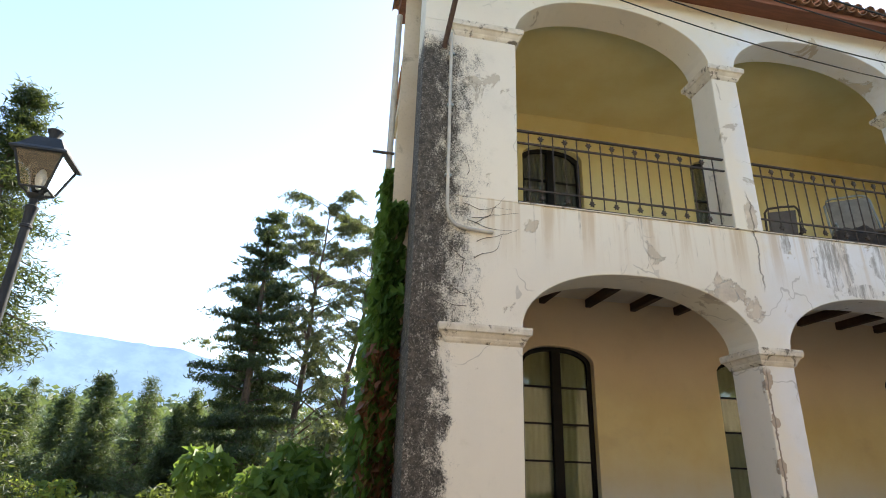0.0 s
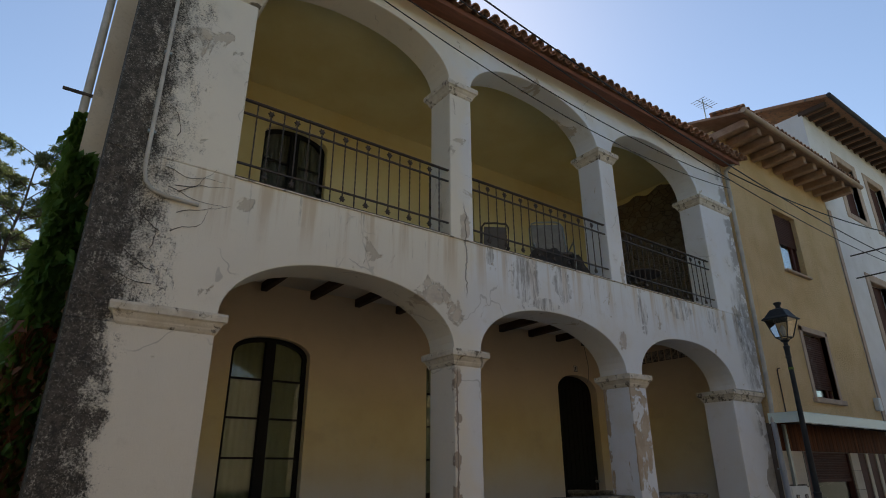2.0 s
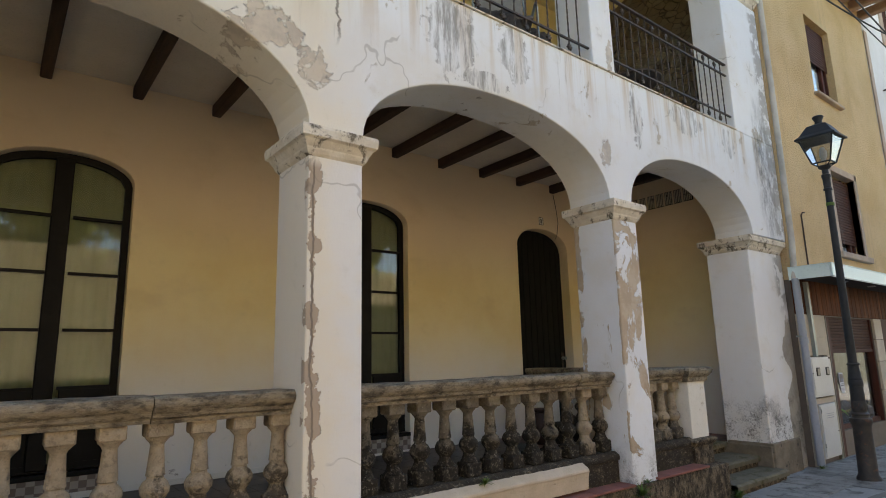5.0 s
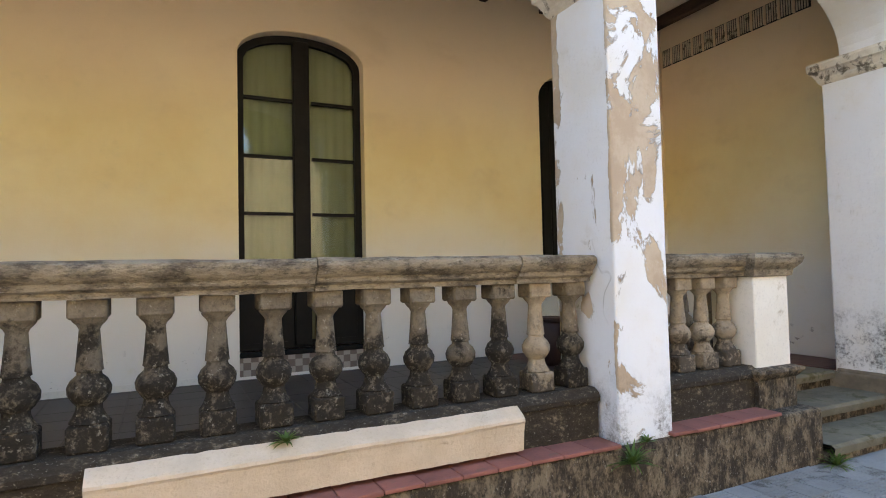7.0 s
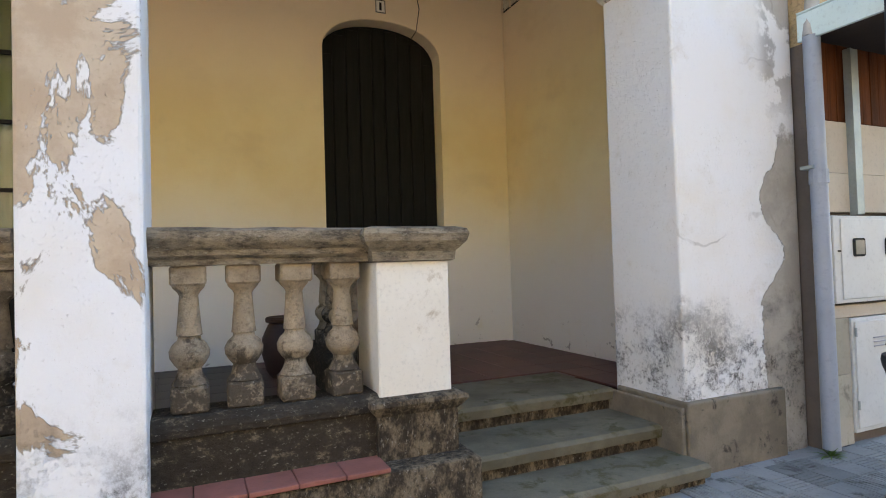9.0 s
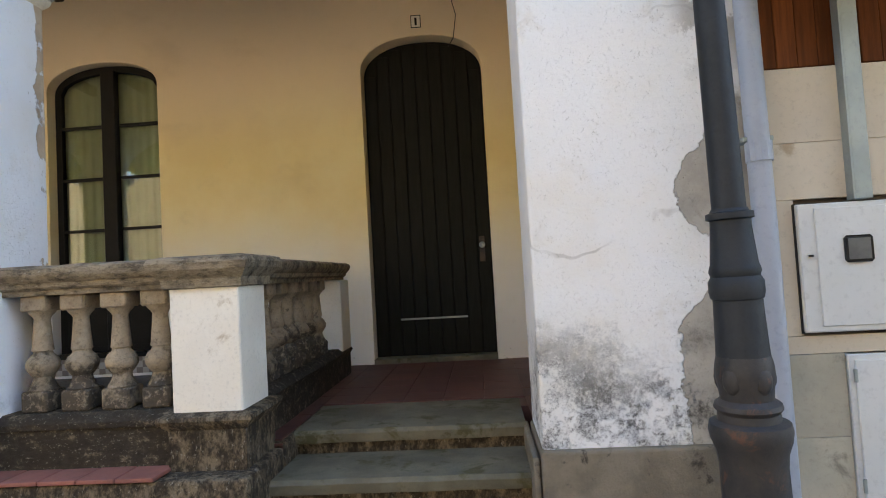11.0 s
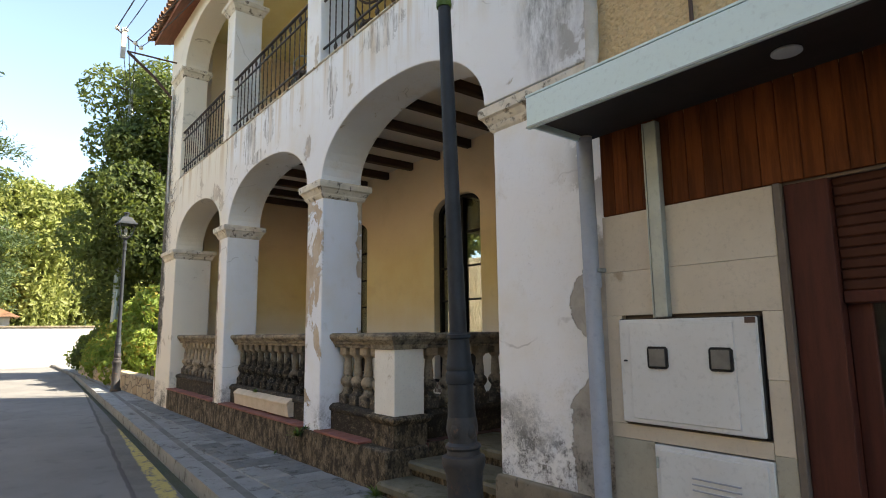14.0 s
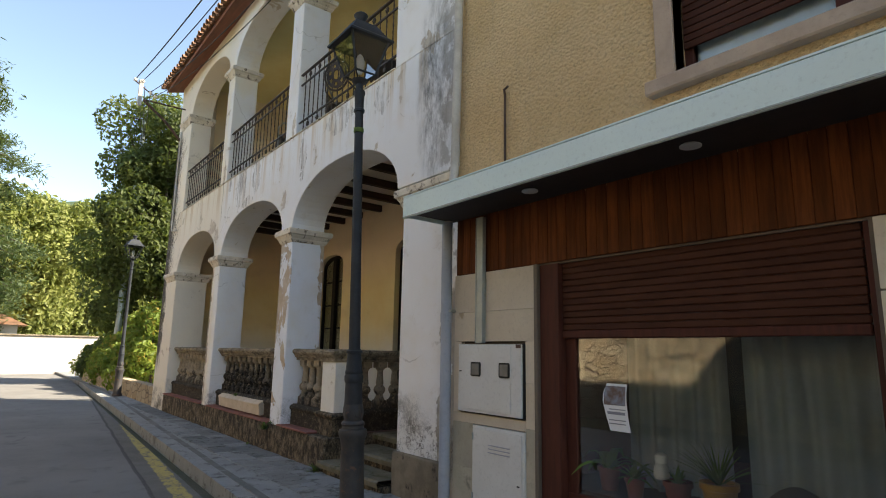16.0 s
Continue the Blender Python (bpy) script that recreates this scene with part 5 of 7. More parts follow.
def crumpled_cover(x, y, z, rx, ry, rz, label):
    bm = bmesh.new()
    bmesh.ops.create_icosphere(bm, subdivisions=4, radius=1.0)
    for v in bm.verts:
        k = 1.0 + 0.34 * noise.noise(v.co * 1.7 + Vector((x, 0, 0))) + 0.14 * noise.noise(v.co * 4.5)
        v.co = Vector((v.co.x * rx * k, v.co.y * ry * k, max(v.co.z, -0.35) * rz * k))
    low = min(v.co.z for v in bm.verts)
    bmesh.ops.translate(bm, verts=bm.verts, vec=(x, y, z - low))
    return tagged(bm_obj("crumpled_cover", bm, M["darkcloth"], None, "", True), label, "cloth", "gallery covers")


crumpled_cover(6.72, 0.48, GALLERY + 0.014, 0.42, 0.24, 0.34, "dark crumpled cover heaped beside the recliner")
crumpled_cover(7.45, 0.62, GALLERY + 0.014, 0.24, 0.22, 0.42, "dark crumpled cover heaped against the recliner")
table = thing("round_table", "round rusty garden table tipped on the gallery", "table")
part("tabletop", lathe([(0.38, 0.0), (0.40, 0.01), (0.40, 0.03), (0.38, 0.04)], 28, (0, 0, 0.70)), M["iron"], table)
for k in range(3):
    a = k * 2.094
    part("leg", tube([(0.12 * math.cos(a), 0.12 * math.sin(a), 0.7), (0.1 * math.cos(a), 0.1 * math.sin(a), 0.4), (0.3 * math.cos(a), 0.3 * math.sin(a), 0.0)], 0.012), M["iron"], table)
table.matrix_basis = pose(9.75, 0.8, GALLERY, 0, 0, 10)

# ---- roofs ----
def barrel(r=0.085, length=0.42, up=True, n=8, taper=0.82, th=0.014):
    """One half-round clay tile, its length along y."""
    bm = bmesh.new()
    rows = []
    for y, k in ((0.0, 1.0), (length, taper)):
        o, i_ = [], []
        for j in range(n + 1):
            a = math.pi * j / n
            for lst, rr in ((o, r * k), (i_, (r - th) * k)):
                lst.append(bm.verts.new((rr * math.cos(a), y, rr * math.sin(a) * (1 if up else -1))))
        rows.append((o, i_))
    (o0, i0), (o1, i1) = rows
    for j in range(n):
        bm.faces.new((o0[j], o0[j + 1], o1[j + 1], o1[j]))
        bm.faces.new((i0[j], i1[j], i1[j + 1], i0[j + 1]))
        bm.faces.new((o0[j], i0[j], i0[j + 1], o0[j + 1]))
        bm.faces.new((o1[j], o1[j + 1], i1[j + 1], i1[j]))
    bmesh.ops.recalc_face_normals(bm, faces=bm.faces)
    me = bpy.data.meshes.new("roof_tile")
    bm.to_mesh(me)
    bm.free()
    for p in me.polygons:
        p.use_smooth = True
    me.set_sharp_from_angle(angle=radians(50))
    me.materials.append(M["tileroof"])
    return me


COVER, CHANNEL = barrel(), barrel(0.09, 0.42, False)


def tile_roof(parent, x0, x1, y_eave, z_eave, slope, rows, near=1):
    """Courses of barrel tiles: the lowest as separate pieces, the rest joined."""
    n = int((x1 - x0) / 0.2)
    vs, fs = [], []
    sl = math.tan(slope)
    for row in range(rows):
        for i in range(n + 1):
            for me, dx, dz in ((COVER, 0.0, 0.035), (CHANNEL, 0.1, 0.07)):
                x = x0 + (x1 - x0) * i / n + dx
                if x > x1:
                    continue
                y = y_eave + row * 0.36 + random.uniform(-0.015, 0.015) - (0.03 if dx == 0 else 0.0)
                z = z_eave + (y - y_eave) * sl + dz + random.uniform(-0.006, 0.006)
                m = Matrix.Translation((x, y, z)) @ Matrix.Rotation(slope, 4, "X") @ Matrix.Rotation(random.uniform(-0.04, 0.04), 4, "Z")
                if row < near:
                    o = new("roof_tile", me)
                    o.parent = parent
                    o.matrix_basis = m
                else:
                    k = len(vs)
                    vs.extend(m @ v.co for v in me.vertices)
                    fs.extend([k + q for q in p.vertices] for p in me.polygons)
    if vs:
        o = raw("roof_tiles", vs, fs, M["tileroof"], parent)
        o["kind"] = "stuff"


roof = thing("roof", "old terracotta barrel-tile roof of the arcaded house", "roof", kind="structure")
SL = radians(17)
bm = profile_x([(-0.36, 8.625), (-0.36, 8.67), (2.2, 8.66 + 2.7 * math.tan(SL)), (2.2, 8.58 + 2.7 * math.tan(SL))], -0.22, 12.45)
part("roof_deck", bm, M["soffit"], roof, "red-brown boarded eave")
part("fascia", box(-0.22, 12.45, -0.385, -0.363, 8.60, 8.70, 0.004), M["soffit"], roof)
# unseen rear slope, kept short with the rear wall to let sun past
bm = profile_x([(2.2, 8.58 + 2.7 * math.tan(SL)), (2.2, 8.66 + 2.7 * math.tan(SL)), (4.8, 8.7), (4.8, 8.62)], 0.0, 12.45)
part("rear_slope", bm, M["tileroof"], roof)
for gx in (0.05, 12.0):
    bm = bmesh.new()
    a = [bm.verts.new((gx, y, z)) for y, z in ((0.0, 8.6), (2.2, 8.56 + 2.7 * math.tan(SL)), (4.7, 8.6))]
    b = [bm.verts.new((gx + 0.28, y, z)) for y, z in ((0.0, 8.6), (2.2, 8.56 + 2.7 * math.tan(SL)), (4.7, 8.6))]
    bm.faces.new(a)
    bm.faces.new(b[::-1])
    for i in range(3):
        bm.faces.new((a[i], a[(i + 1) % 3], b[(i + 1) % 3], b[i]))
    part("gable", bm, M["side"], roof)
tile_roof(roof, -0.25, 12.48, -0.49, 8.69, SL, 7)

# ---- ochre neighbour ----
X0, X1 = 12.30, 18.28
house = thing("ochre_house", "ochre roughcast house with shop front and brown shutters", "house", kind="structure")
part("wall", arched_wall(X0, X1, 0.0, 0.3, 2.82, 6.0, [(14.66, 15.89, 3.47, 5.02, 0.001)], 4), M["ochre"], house, "ochre roughcast wall")
part("upper_wall", arched_wall(X0, X1, 0.0, 0.3, 6.0, 9.7, [(14.55, 15.78, 6.56, 8.22, 0.001)], 4), M["ochre"], house)
part("side_wall", box(X0, X0 + 0.3, 0.3, 9.0, 2.8, 9.7), M["ochre"], house)
part("rear_wall", box(X0 + 0.3, X1, 8.7, 9.0, 0, 9.7), M["ochre"], house)


def shutter_window(parent, x0, x1, z0, z1, drop, trimmed=True):
    w = part("window", box(x0, x1, 0.14, 0.20, z0, z0 + 0.06), M["shopwood"], parent, "brown window with roller shutter and lace curtain")
    for a, b in ((x0 - 0.14, x0), (x1, x1 + 0.12)) if trimmed else ():
        part("surround", box(a, b, -0.025, 0.12, z0 - 0.02, z1 + 0.12, 0.006), M["stoneframe"], w)
    if trimmed:
        part("lintel", box(x0 - 0.14, x1 + 0.12, -0.025, 0.12, z1, z1 + 0.13, 0.006), M["stoneframe"], w)
    part("sill", box(x0 - (0.2 if trimmed else 0.05), x1 + (0.18 if trimmed else 0.05), -0.09, 0.2, z0 - (0.11 if trimmed else 0.06), z0, 0.012), M["stoneframe"], w, "rough stone sill")
    cx = x0 + 0.8 * (x1 - x0)
    for a, b in ((x0, x0 + 0.06), (cx - 0.05, cx + 0.05), (x1 - 0.06, x1)):
        part("frame_post", box(a, b, 0.13, 0.20, z0, z1, 0.004), M["shopwood"], w)
    nn = int((z1 - drop) / 0.055)
    for i in range(nn):
        part("shutter_slat", box(x0 + 0.01, x1 - 0.01, 0.10, 0.118, drop + i * 0.055, drop + i * 0.055 + 0.05, 0.006), M["shutter"], w)
    g = part("pane", box(x0 + 0.06, x1 - 0.06, 0.165, 0.169, z0 + 0.06, z1), M["glass"], w)
    g.visible_shadow = False
    bm = bmesh.new()
    n = 46
    r0 = [bm.verts.new((x0 + (x1 - x0) * i / n, 0.195 + 0.012 * math.sin(i * 1.1), z0 + 0.02)) for i in range(n + 1)]
    r1 = [bm.verts.new((x0 + (x1 - x0) * i / n, 0.195 + 0.01 * math.sin(i * 1.1), z1)) for i in range(n + 1)]
    for i in range(n):
        bm.faces.new((r0[i], r0[i + 1], r1[i + 1], r1[i]))
    part("lace_curtain", bm, M["lace"], w, "white pleated curtain", True)
    # darkness of the room behind comes from this near-black box
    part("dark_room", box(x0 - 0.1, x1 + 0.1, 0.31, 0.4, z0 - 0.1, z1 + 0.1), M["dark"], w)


shutter_window(house, 14.66, 15.89, 3.47, 5.02, 3.70)
shutter_window(house, 14.55, 15.78, 6.56, 8.22, 7.35, False)

# eaves of the ochre house: rafters, boards, gutter
er = thing("eaves", "overhanging timber eaves with thick rafters", "roof", kind="structure")
for i in range(11):
    x = 12.35 + i * 0.585
    bm = box(x - 0.09, x + 0.09, -0.78, 0.2, 9.42, 9.62, 0.02)
    part("rafter", bm, M["rafter"], er)
part("eave_board", profile_x([(-0.86, 9.62), (-0.86, 9.68), (4.5, 11.2), (4.5, 11.15)], 12.0, 18.42), M["rafter"], er)
part("rear_slope", profile_x([(4.5, 11.15), (4.5, 11.2), (9.2, 9.75), (9.2, 9.7)], 12.0, 18.42), M["tileroof"], er)
bm = tube([(11.95, -0.93, 9.65), (18.5, -0.93, 9.60)], 0.065, 12)
part("gutter", bm, M["stoneframe"], er, "pale round gutter")
tile_roof(er, 12.0, 18.42, -0.9, 9.70, math.atan(1.5 / 5.5), 2)

ant = thing("roof_antenna", "thin metal television aerial on the tiled roof", "antenna")
part("mast", tube([(12.9, 0.4, 9.95), (12.9, 0.4, 11.1)], 0.016, 6), M["zinc"], ant)
part("boom", tube([(12.6, 0.4, 10.95), (13.35, 0.4, 11.02)], 0.010, 6), M["zinc"], ant)
for k in range(6):
    part("element", tube([(12.65 + 0.12 * k, 0.2, 10.96 + 0.01 * k), (12.65 + 0.12 * k, 0.6, 10.96 + 0.01 * k)], 0.006, 5), M["zinc"], ant)

# rain pipe between the two houses
pipe = thing("rain_pipe", "grey plastic rain pipe clipped beside the end pillar", "pipe")
part("lower_pipe", tube([(12.245, -0.08, 0.10), (12.238, -0.08, 1.5), (12.225, -0.08, 2.82)], 0.052, 14), M["pvc"], pipe, "", True)
part("pipe_joint", tube([(12.237, -0.08, 1.84), (12.236, -0.08, 1.93)], 0.059, 14), M["pvc"], pipe)
part("clip", box(12.165, 12.305, -0.09, 0.0, 1.935, 1.96, 0.004), M["zinc"], pipe, "galvanised pipe clip")
part("upper_pipe", tube([(12.225, -0.07, 2.82), (12.32, -0.07, 3.4), (12.36, -0.07, 6.0), (12.36, -0.07, 8.55), (12.36, -0.3, 8.68)], 0.045, 12), M["oldpipe"], pipe, "old painted upper pipe", True)

# shop front
shop = thing("shop_front", "shop front with beige stone cladding and brown roller shutter", "shop front", kind="structure")
part("backing", arched_wall(12.30, X1, 0.02, 0.3, -0.1, 2.82, [(13.50, 15.66, 0.45, 2.28, 0.001)], 2), M["jamb"], shop)
for i in range(64):
    a = 12.29 + i * 0.098
    if a > 18.15:
        break
    part("board", box(a, a + 0.0965, -0.004 - 0.003 * (i % 2), 0.02, 2.295, 2.84, 0.004), M["boards"], shop)
for (x0, x1, z0, z1) in ((12.295, 13.32, 1.93, 2.285), (12.295, 13.32, 1.66, 1.925), (12.295, 12.40, 1.02, 1.655), (13.225, 13.32, 1.32, 1.655), (13.225, 13.32, 0.96, 1.315), (13.225, 13.32, 0.55, 0.955), (12.295, 13.22, 0.935, 1.015), (12.295, 12.575, 0.55, 0.93), (12.295, 12.575, 0.07, 0.545), (13.225, 13.32, 0.07, 0.545)):
    part("panel", box(x0 - 0.0015, x1 + 0.0015, -0.022, 0.02, z0 - 0.0015, z1 + 0.0015, 0.0015), M["clad"] if z0 > 0.93 else M["cladlow"], shop)
part("jamb", box(13.325, 13.362, -0.03, 0.12, 0.07, 2.29, 0.004), M["jamb"], shop, "pale brown metal door jamb")
part("inner_jamb", box(13.364, 13.56, 0.004, 0.14, 0.07, 2.28, 0.004), M["shopwood"], shop)
for i in range(11):
    z = 1.74 + i * 0.05
    part("shutter_slat", box(13.56, 15.62, 0.05 + 0.0, 0.075, z, z + 0.0485, 0.008), M["shutter"], shop)
part("shutter_rail", box(13.56, 15.62, 0.04, 0.09, 1.68, 1.74, 0.008), M["shopwood"], shop)
part("right_jamb", box(15.63, 15.665, 0.03, 0.14, 0.07, 2.28, 0.004), M["shopwood"], shop)
for k, (z0, z1) in enumerate(((0.07, 0.44), (0.45, 0.99), (1.0, 1.5), (1.51, 1.9), (1.91, 2.285))):
    part("panel", box(15.69, 16.1, -0.022, 0.02, z0, z1, 0.003), M["clad"], shop)
for a in (16.55, 17.15, 17.75, 18.1):
    part("post", box(a, a + 0.16, -0.02, 0.03, 0.07, 2.29, 0.006), M["clad"], shop, "cream stone post")
part("infill", box(16.11, 18.26, 0.004, 0.019, 0.07, 2.285), M["shopwood"], shop, "dark wooden shop door boards")
part("window_frame", box(13.56, 15.62, 0.08, 0.13, 0.45, 0.53, 0.006), M["shopwood"], shop)
part("mullion_left", box(13.56, 13.66, 0.08, 0.13, 0.53, 1.70, 0.006), M["shopwood"], shop)
g = part("pane", box(13.66, 15.60, 0.10, 0.106, 0.53, 1.70), M["shopglass"], shop, "large shop window reflecting the street")
g.visible_shadow = False
# room behind; back wall, right wall and ceiling coloured near-black as unlit
structure(bm_obj("floor_shop", box(13.3, 15.9, 0.14, 2.4, -0.1, 0.555), M["shopwood"]), "dark wooden window stage", "floor")
structure(bm_obj("wall_shop_back", box(13.2, 16.0, 2.4, 2.5, 0.0, 2.8), M["dark"]), "shop wall coloured near-black for the unlit room", "wall")
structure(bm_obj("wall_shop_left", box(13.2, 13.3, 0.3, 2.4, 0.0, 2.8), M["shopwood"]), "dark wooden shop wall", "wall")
structure(bm_obj("wall_shop_right", box(15.9, 16.0, 0.3, 2.4, 0.0, 2.8), M["dark"]), "shop wall coloured near-black for the unlit room", "wall")
structure(bm_obj("ceiling_shop", box(13.2, 16.0, 0.3, 2.5, 2.7, 2.8), M["dark"]), "shop ceiling coloured near-black for the unlit room", "ceiling")


def drape(x0, x1, y, z0, z1):
    bm = bmesh.new()
    n = int((x1 - x0) / 0.016)
    r0, r1 = [], []
    for i in range(n + 1):
        x = x0 + (x1 - x0) * i / n
        d = 0.035 * math.sin(i * 0.62) + 0.018 * math.sin(i * 0.23 + 1)
        r0.append(bm.verts.new((x, y + d, z0)))
        r1.append(bm.verts.new((x, y + d * 0.7, z1)))
    for i in range(n):
        bm.faces.new((r0[i], r0[i + 1], r1[i + 1], r1[i]))
    c = tagged(bm_obj("shop_curtain", bm, M["drape"], None, "", True), "hanging grey-green pleated curtain behind the shop window", "curtain", "shop curtains")
    return c


drape(13.75, 14.57, 0.62, 0.46, 2.3)
drape(14.80, 15.62, 0.36, 0.46, 2.3)

# lower box and meter cabinet
cab = thing("meter_cabinet", "off-white metal meter cabinet with two small windows", "cabinet")
# black plate behind the door paints in the shadow line round it
part("frame", box(12.391, 13.208, -0.034, 0.0, 1.028, 1.637, 0.003), M["dark"], cab, "near-black plate standing in for the shadow gap")
part("door", box(12.396, 13.203, -0.055, -0.03, 1.034, 1.632, 0.006), M["metalbox"], cab, "enamelled sheet door")
part("door_panel", box(12.47, 13.09, -0.062, -0.054, 1.06, 1.61, 0.004), M["metalbox"], cab)
for a in (12.59, 12.955):
    w = part("window_rim", box(a, a + 0.125, -0.072, -0.06, 1.35, 1.475, 0.012), M["dark"], cab, "black rubber window rim")
    part("pane", box(a + 0.014, a + 0.111, -0.076, -0.072, 1.364, 1.461), M["meterglass"], w, "dull meter window glass")
part("lock", lathe([(0.011, 0), (0.011, 0.01)], 10, (12.44, -0.065, 1.385)), M["dark"], cab)
part("hinge", box(13.15, 13.20, -0.062, -0.05, 1.60, 1.63), M["rust"], cab)
cab2 = thing("service_cabinet", "pale grey metal service cabinet door with louvres", "cabinet")
part("frame", box(12.58, 13.22, -0.035, 0.02, 0.14, 0.925, 0.004), M["metalbox"], cab2)
part("door", box(12.605, 13.195, -0.045, -0.034, 0.17, 0.90, 0.004), M["metalbox"], cab2)
# louvres take a darker grey than the door, for their shadow lines
for z in (0.715, 0.745, 0.775):
    part("louvre", box(12.80, 13.06, -0.052, -0.043, z, z + 0.008), M["pvc"], cab2)
for z in (0.3, 0.8):
    part("hinge", tube([(12.60, -0.05, z), (12.60, -0.05, z + 0.06)], 0.008), M["zinc"], cab2)
part("lock", lathe([(0.012, 0), (0.012, 0.008)], 10, (13.16, -0.05, 0.5)), M["dark"], cab2)

conduit = thing("wall_conduit", "galvanised cable trunking down to the meter cabinet", "conduit")
bm = box(12.655, 12.735, -0.07, -0.02, 1.64, 2.80, 0.004)
part("channel", bm, M["zinc"], conduit)
part("lip", box(12.646, 12.655, -0.074, -0.02, 1.64, 2.80), M["zinc"], conduit)

# canopy
can = thing("canopy", "flat pale green-white shop canopy over the pavement", "canopy")
part("fascia", box(12.20, 18.85, -0.60, -0.575, 2.785, 2.985, 0.006), M["canopy"], can)
part("end_fascia", box(12.20, 12.225, -0.573, -0.0, 2.80, 2.985, 0.004), M["canopy"], can)
part("roof_sheet", box(12.20, 18.85, -0.60, -0.0, 2.988, 3.0), M["canopy"], can)
part("lining", box(12.23, 18.85, -0.57, 0.0, 2.835, 2.85), M["canopydark"], can, "dark underside lining")
part("drip_edge", box(12.20, 18.85, -0.604, -0.565, 2.79, 2.80), M["zinc"], can)
for x in (13.55, 14.89, 16.22):
    part("downlight", lathe([(0.055, 0.0), (0.065, -0.006), (0.065, -0.014), (0.03, -0.02)], 18, (x, -0.3, 2.834)), M["metalbox"], can, "round recessed downlight")

rod = thing("iron_hook", "thin rusty iron rod with a hooked end on the wall", "rod")
part("rod", tube([(12.98, -0.02, 3.0), (12.98, -0.02, 3.93), (12.99, -0.04, 3.97), (13.05, -0.05, 3.98)], 0.012), M["rust"], rod)

# paper notice and plants in the shop window
notice = thing("paper_notice", "folded paper notice with a photograph, taped to the glass", "notice")
def bent_sheet(name, pts, mat):
    """Paper strip by strip from the top: (left x, right x, y, z) rows."""
    bm = bmesh.new()
    rows_ = [[bm.verts.new((x, y + d, z)) for d in (0.0, 0.0015) for x in (a, b)] for a, b, y, z in pts]
    for r, q in zip(rows_, rows_[1:]):
        bm.faces.new((r[0], r[1], q[1], q[0]))
        bm.faces.new((r[2], q[2], q[3], r[3]))
    return part(name, bm, mat, notice)


bent_sheet("sheet", [(13.935, 14.105, 0.094, 1.352), (13.905, 14.10, 0.090, 1.29), (13.897, 14.10, 0.087, 1.23), (13.92, 14.108, 0.089, 1.13), (13.955, 14.125, 0.092, 1.02)], M["paper"])
bent_sheet("photo", [(13.928, 14.095, 0.0905, 1.335), (13.91, 14.09, 0.0865, 1.28), (13.91, 14.09, 0.0845, 1.20)], M["photo"])
bent_sheet("text_bar", [(13.935, 14.085, 0.0855, 1.155), (13.94, 14.087, 0.086, 1.135)], M["ink"])
for z in (1.175, 1.10, 1.075):
    bent_sheet("text_bar", [(13.95, 14.09, 0.0858, z), (13.952, 14.09, 0.0862, z - 0.007)], M["ink"])
fig = bm_obj("figurine", lathe([(0.045, 0.0), (0.055, 0.03), (0.05, 0.07), (0.035, 0.10), (0.045, 0.125), (0.04, 0.155), (0.015, 0.17)], 16, (14.27, 0.22, 0.73)), M["white"], None, "", True)
tagged(fig, "small white porcelain figurine among the plants", "figurine")


def blades(bm, at, n, length, droop, width, rng, spread=1.0):
    for k in range(n):
        a = rng.uniform(0, 6.283)
        l = length * rng.uniform(0.6, 1.1)
        e = rng.uniform(0.25, 1.25) * spread
        pts = []
        for i in range(5):
            s = i / 4
            r = l * s * math.sin(min(1.4, e)) 
            z = l * s * math.cos(min(1.4, e)) - droop * s * s * l
            pts.append(Vector((at[0] + r * math.cos(a), at[1] + r * math.sin(a), at[2] + z)))
        sd = Vector((-math.sin(a), math.cos(a), 0)) * width
        prev = None
        for i, p in enumerate(pts):
            w = sd * (1 - (i / 4) ** 2 * 0.95) * (0.6 + 0.4 * (i > 0))
            cur = (bm.verts.new(p - w), bm.verts.new(p + w))
            if prev:
                bm.faces.new((prev[0], prev[1], cur[1], cur[0]))
            prev = cur
    return bm


def pot_plant(x, y, z, pot_r, pot_h, pot_mat, n, length, droop, width, label, seed):
    rng = random.Random(seed)
    t = thing("potted_plant", label, "plant", "plants behind the shop window")
    part("pot", lathe([(pot_r * 0.7, 0), (pot_r * 0.95, pot_h * 0.8), (pot_r * 1.08, pot_h * 0.82), (pot_r * 1.08, pot_h), (pot_r * 0.9, pot_h), (pot_r * 0.85, pot_h * 0.9)], 20, (x, y, z)), pot_mat, t, "", True)
    part("foliage", blades(bmesh.new(), (x, y, z + pot_h * 0.9), n, length, droop, width, rng), M["houseleaf"], t)


pot_plant(14.66, 0.24, 0.55, 0.11, 0.22, M["yellowpot"], 46, 0.42, 0.25, 0.008, "spiky dracaena in a yellow pot", 1)
pot_plant(13.84, 0.22, 0.58, 0.08, 0.16, M["redpot"], 11, 0.52, 0.75, 0.05, "broad-leaved green house plant in a pot", 2)
pot_plant(14.05, 0.23, 0.56, 0.07, 0.14, M["redpot"], 24, 0.24, 0.4, 0.02, "small leafy house plant in a red pot", 3)
pot_plant(14.38, 0.23, 0.55, 0.09, 0.18, M["redpot"], 18, 0.15, 0.2, 0.02, "low house plant in a dark red pot", 4)
bag = bm_obj("black_bag", lathe([(0.16, 0.0), (0.2, 0.05), (0.19, 0.16), (0.1, 0.24), (0.04, 0.27)], 14, (15.12, 0.23, 0.55)), M["greycloth"], None, "", True)
tagged(bag, "dark cloth bag slumped behind the shop window", "bag")

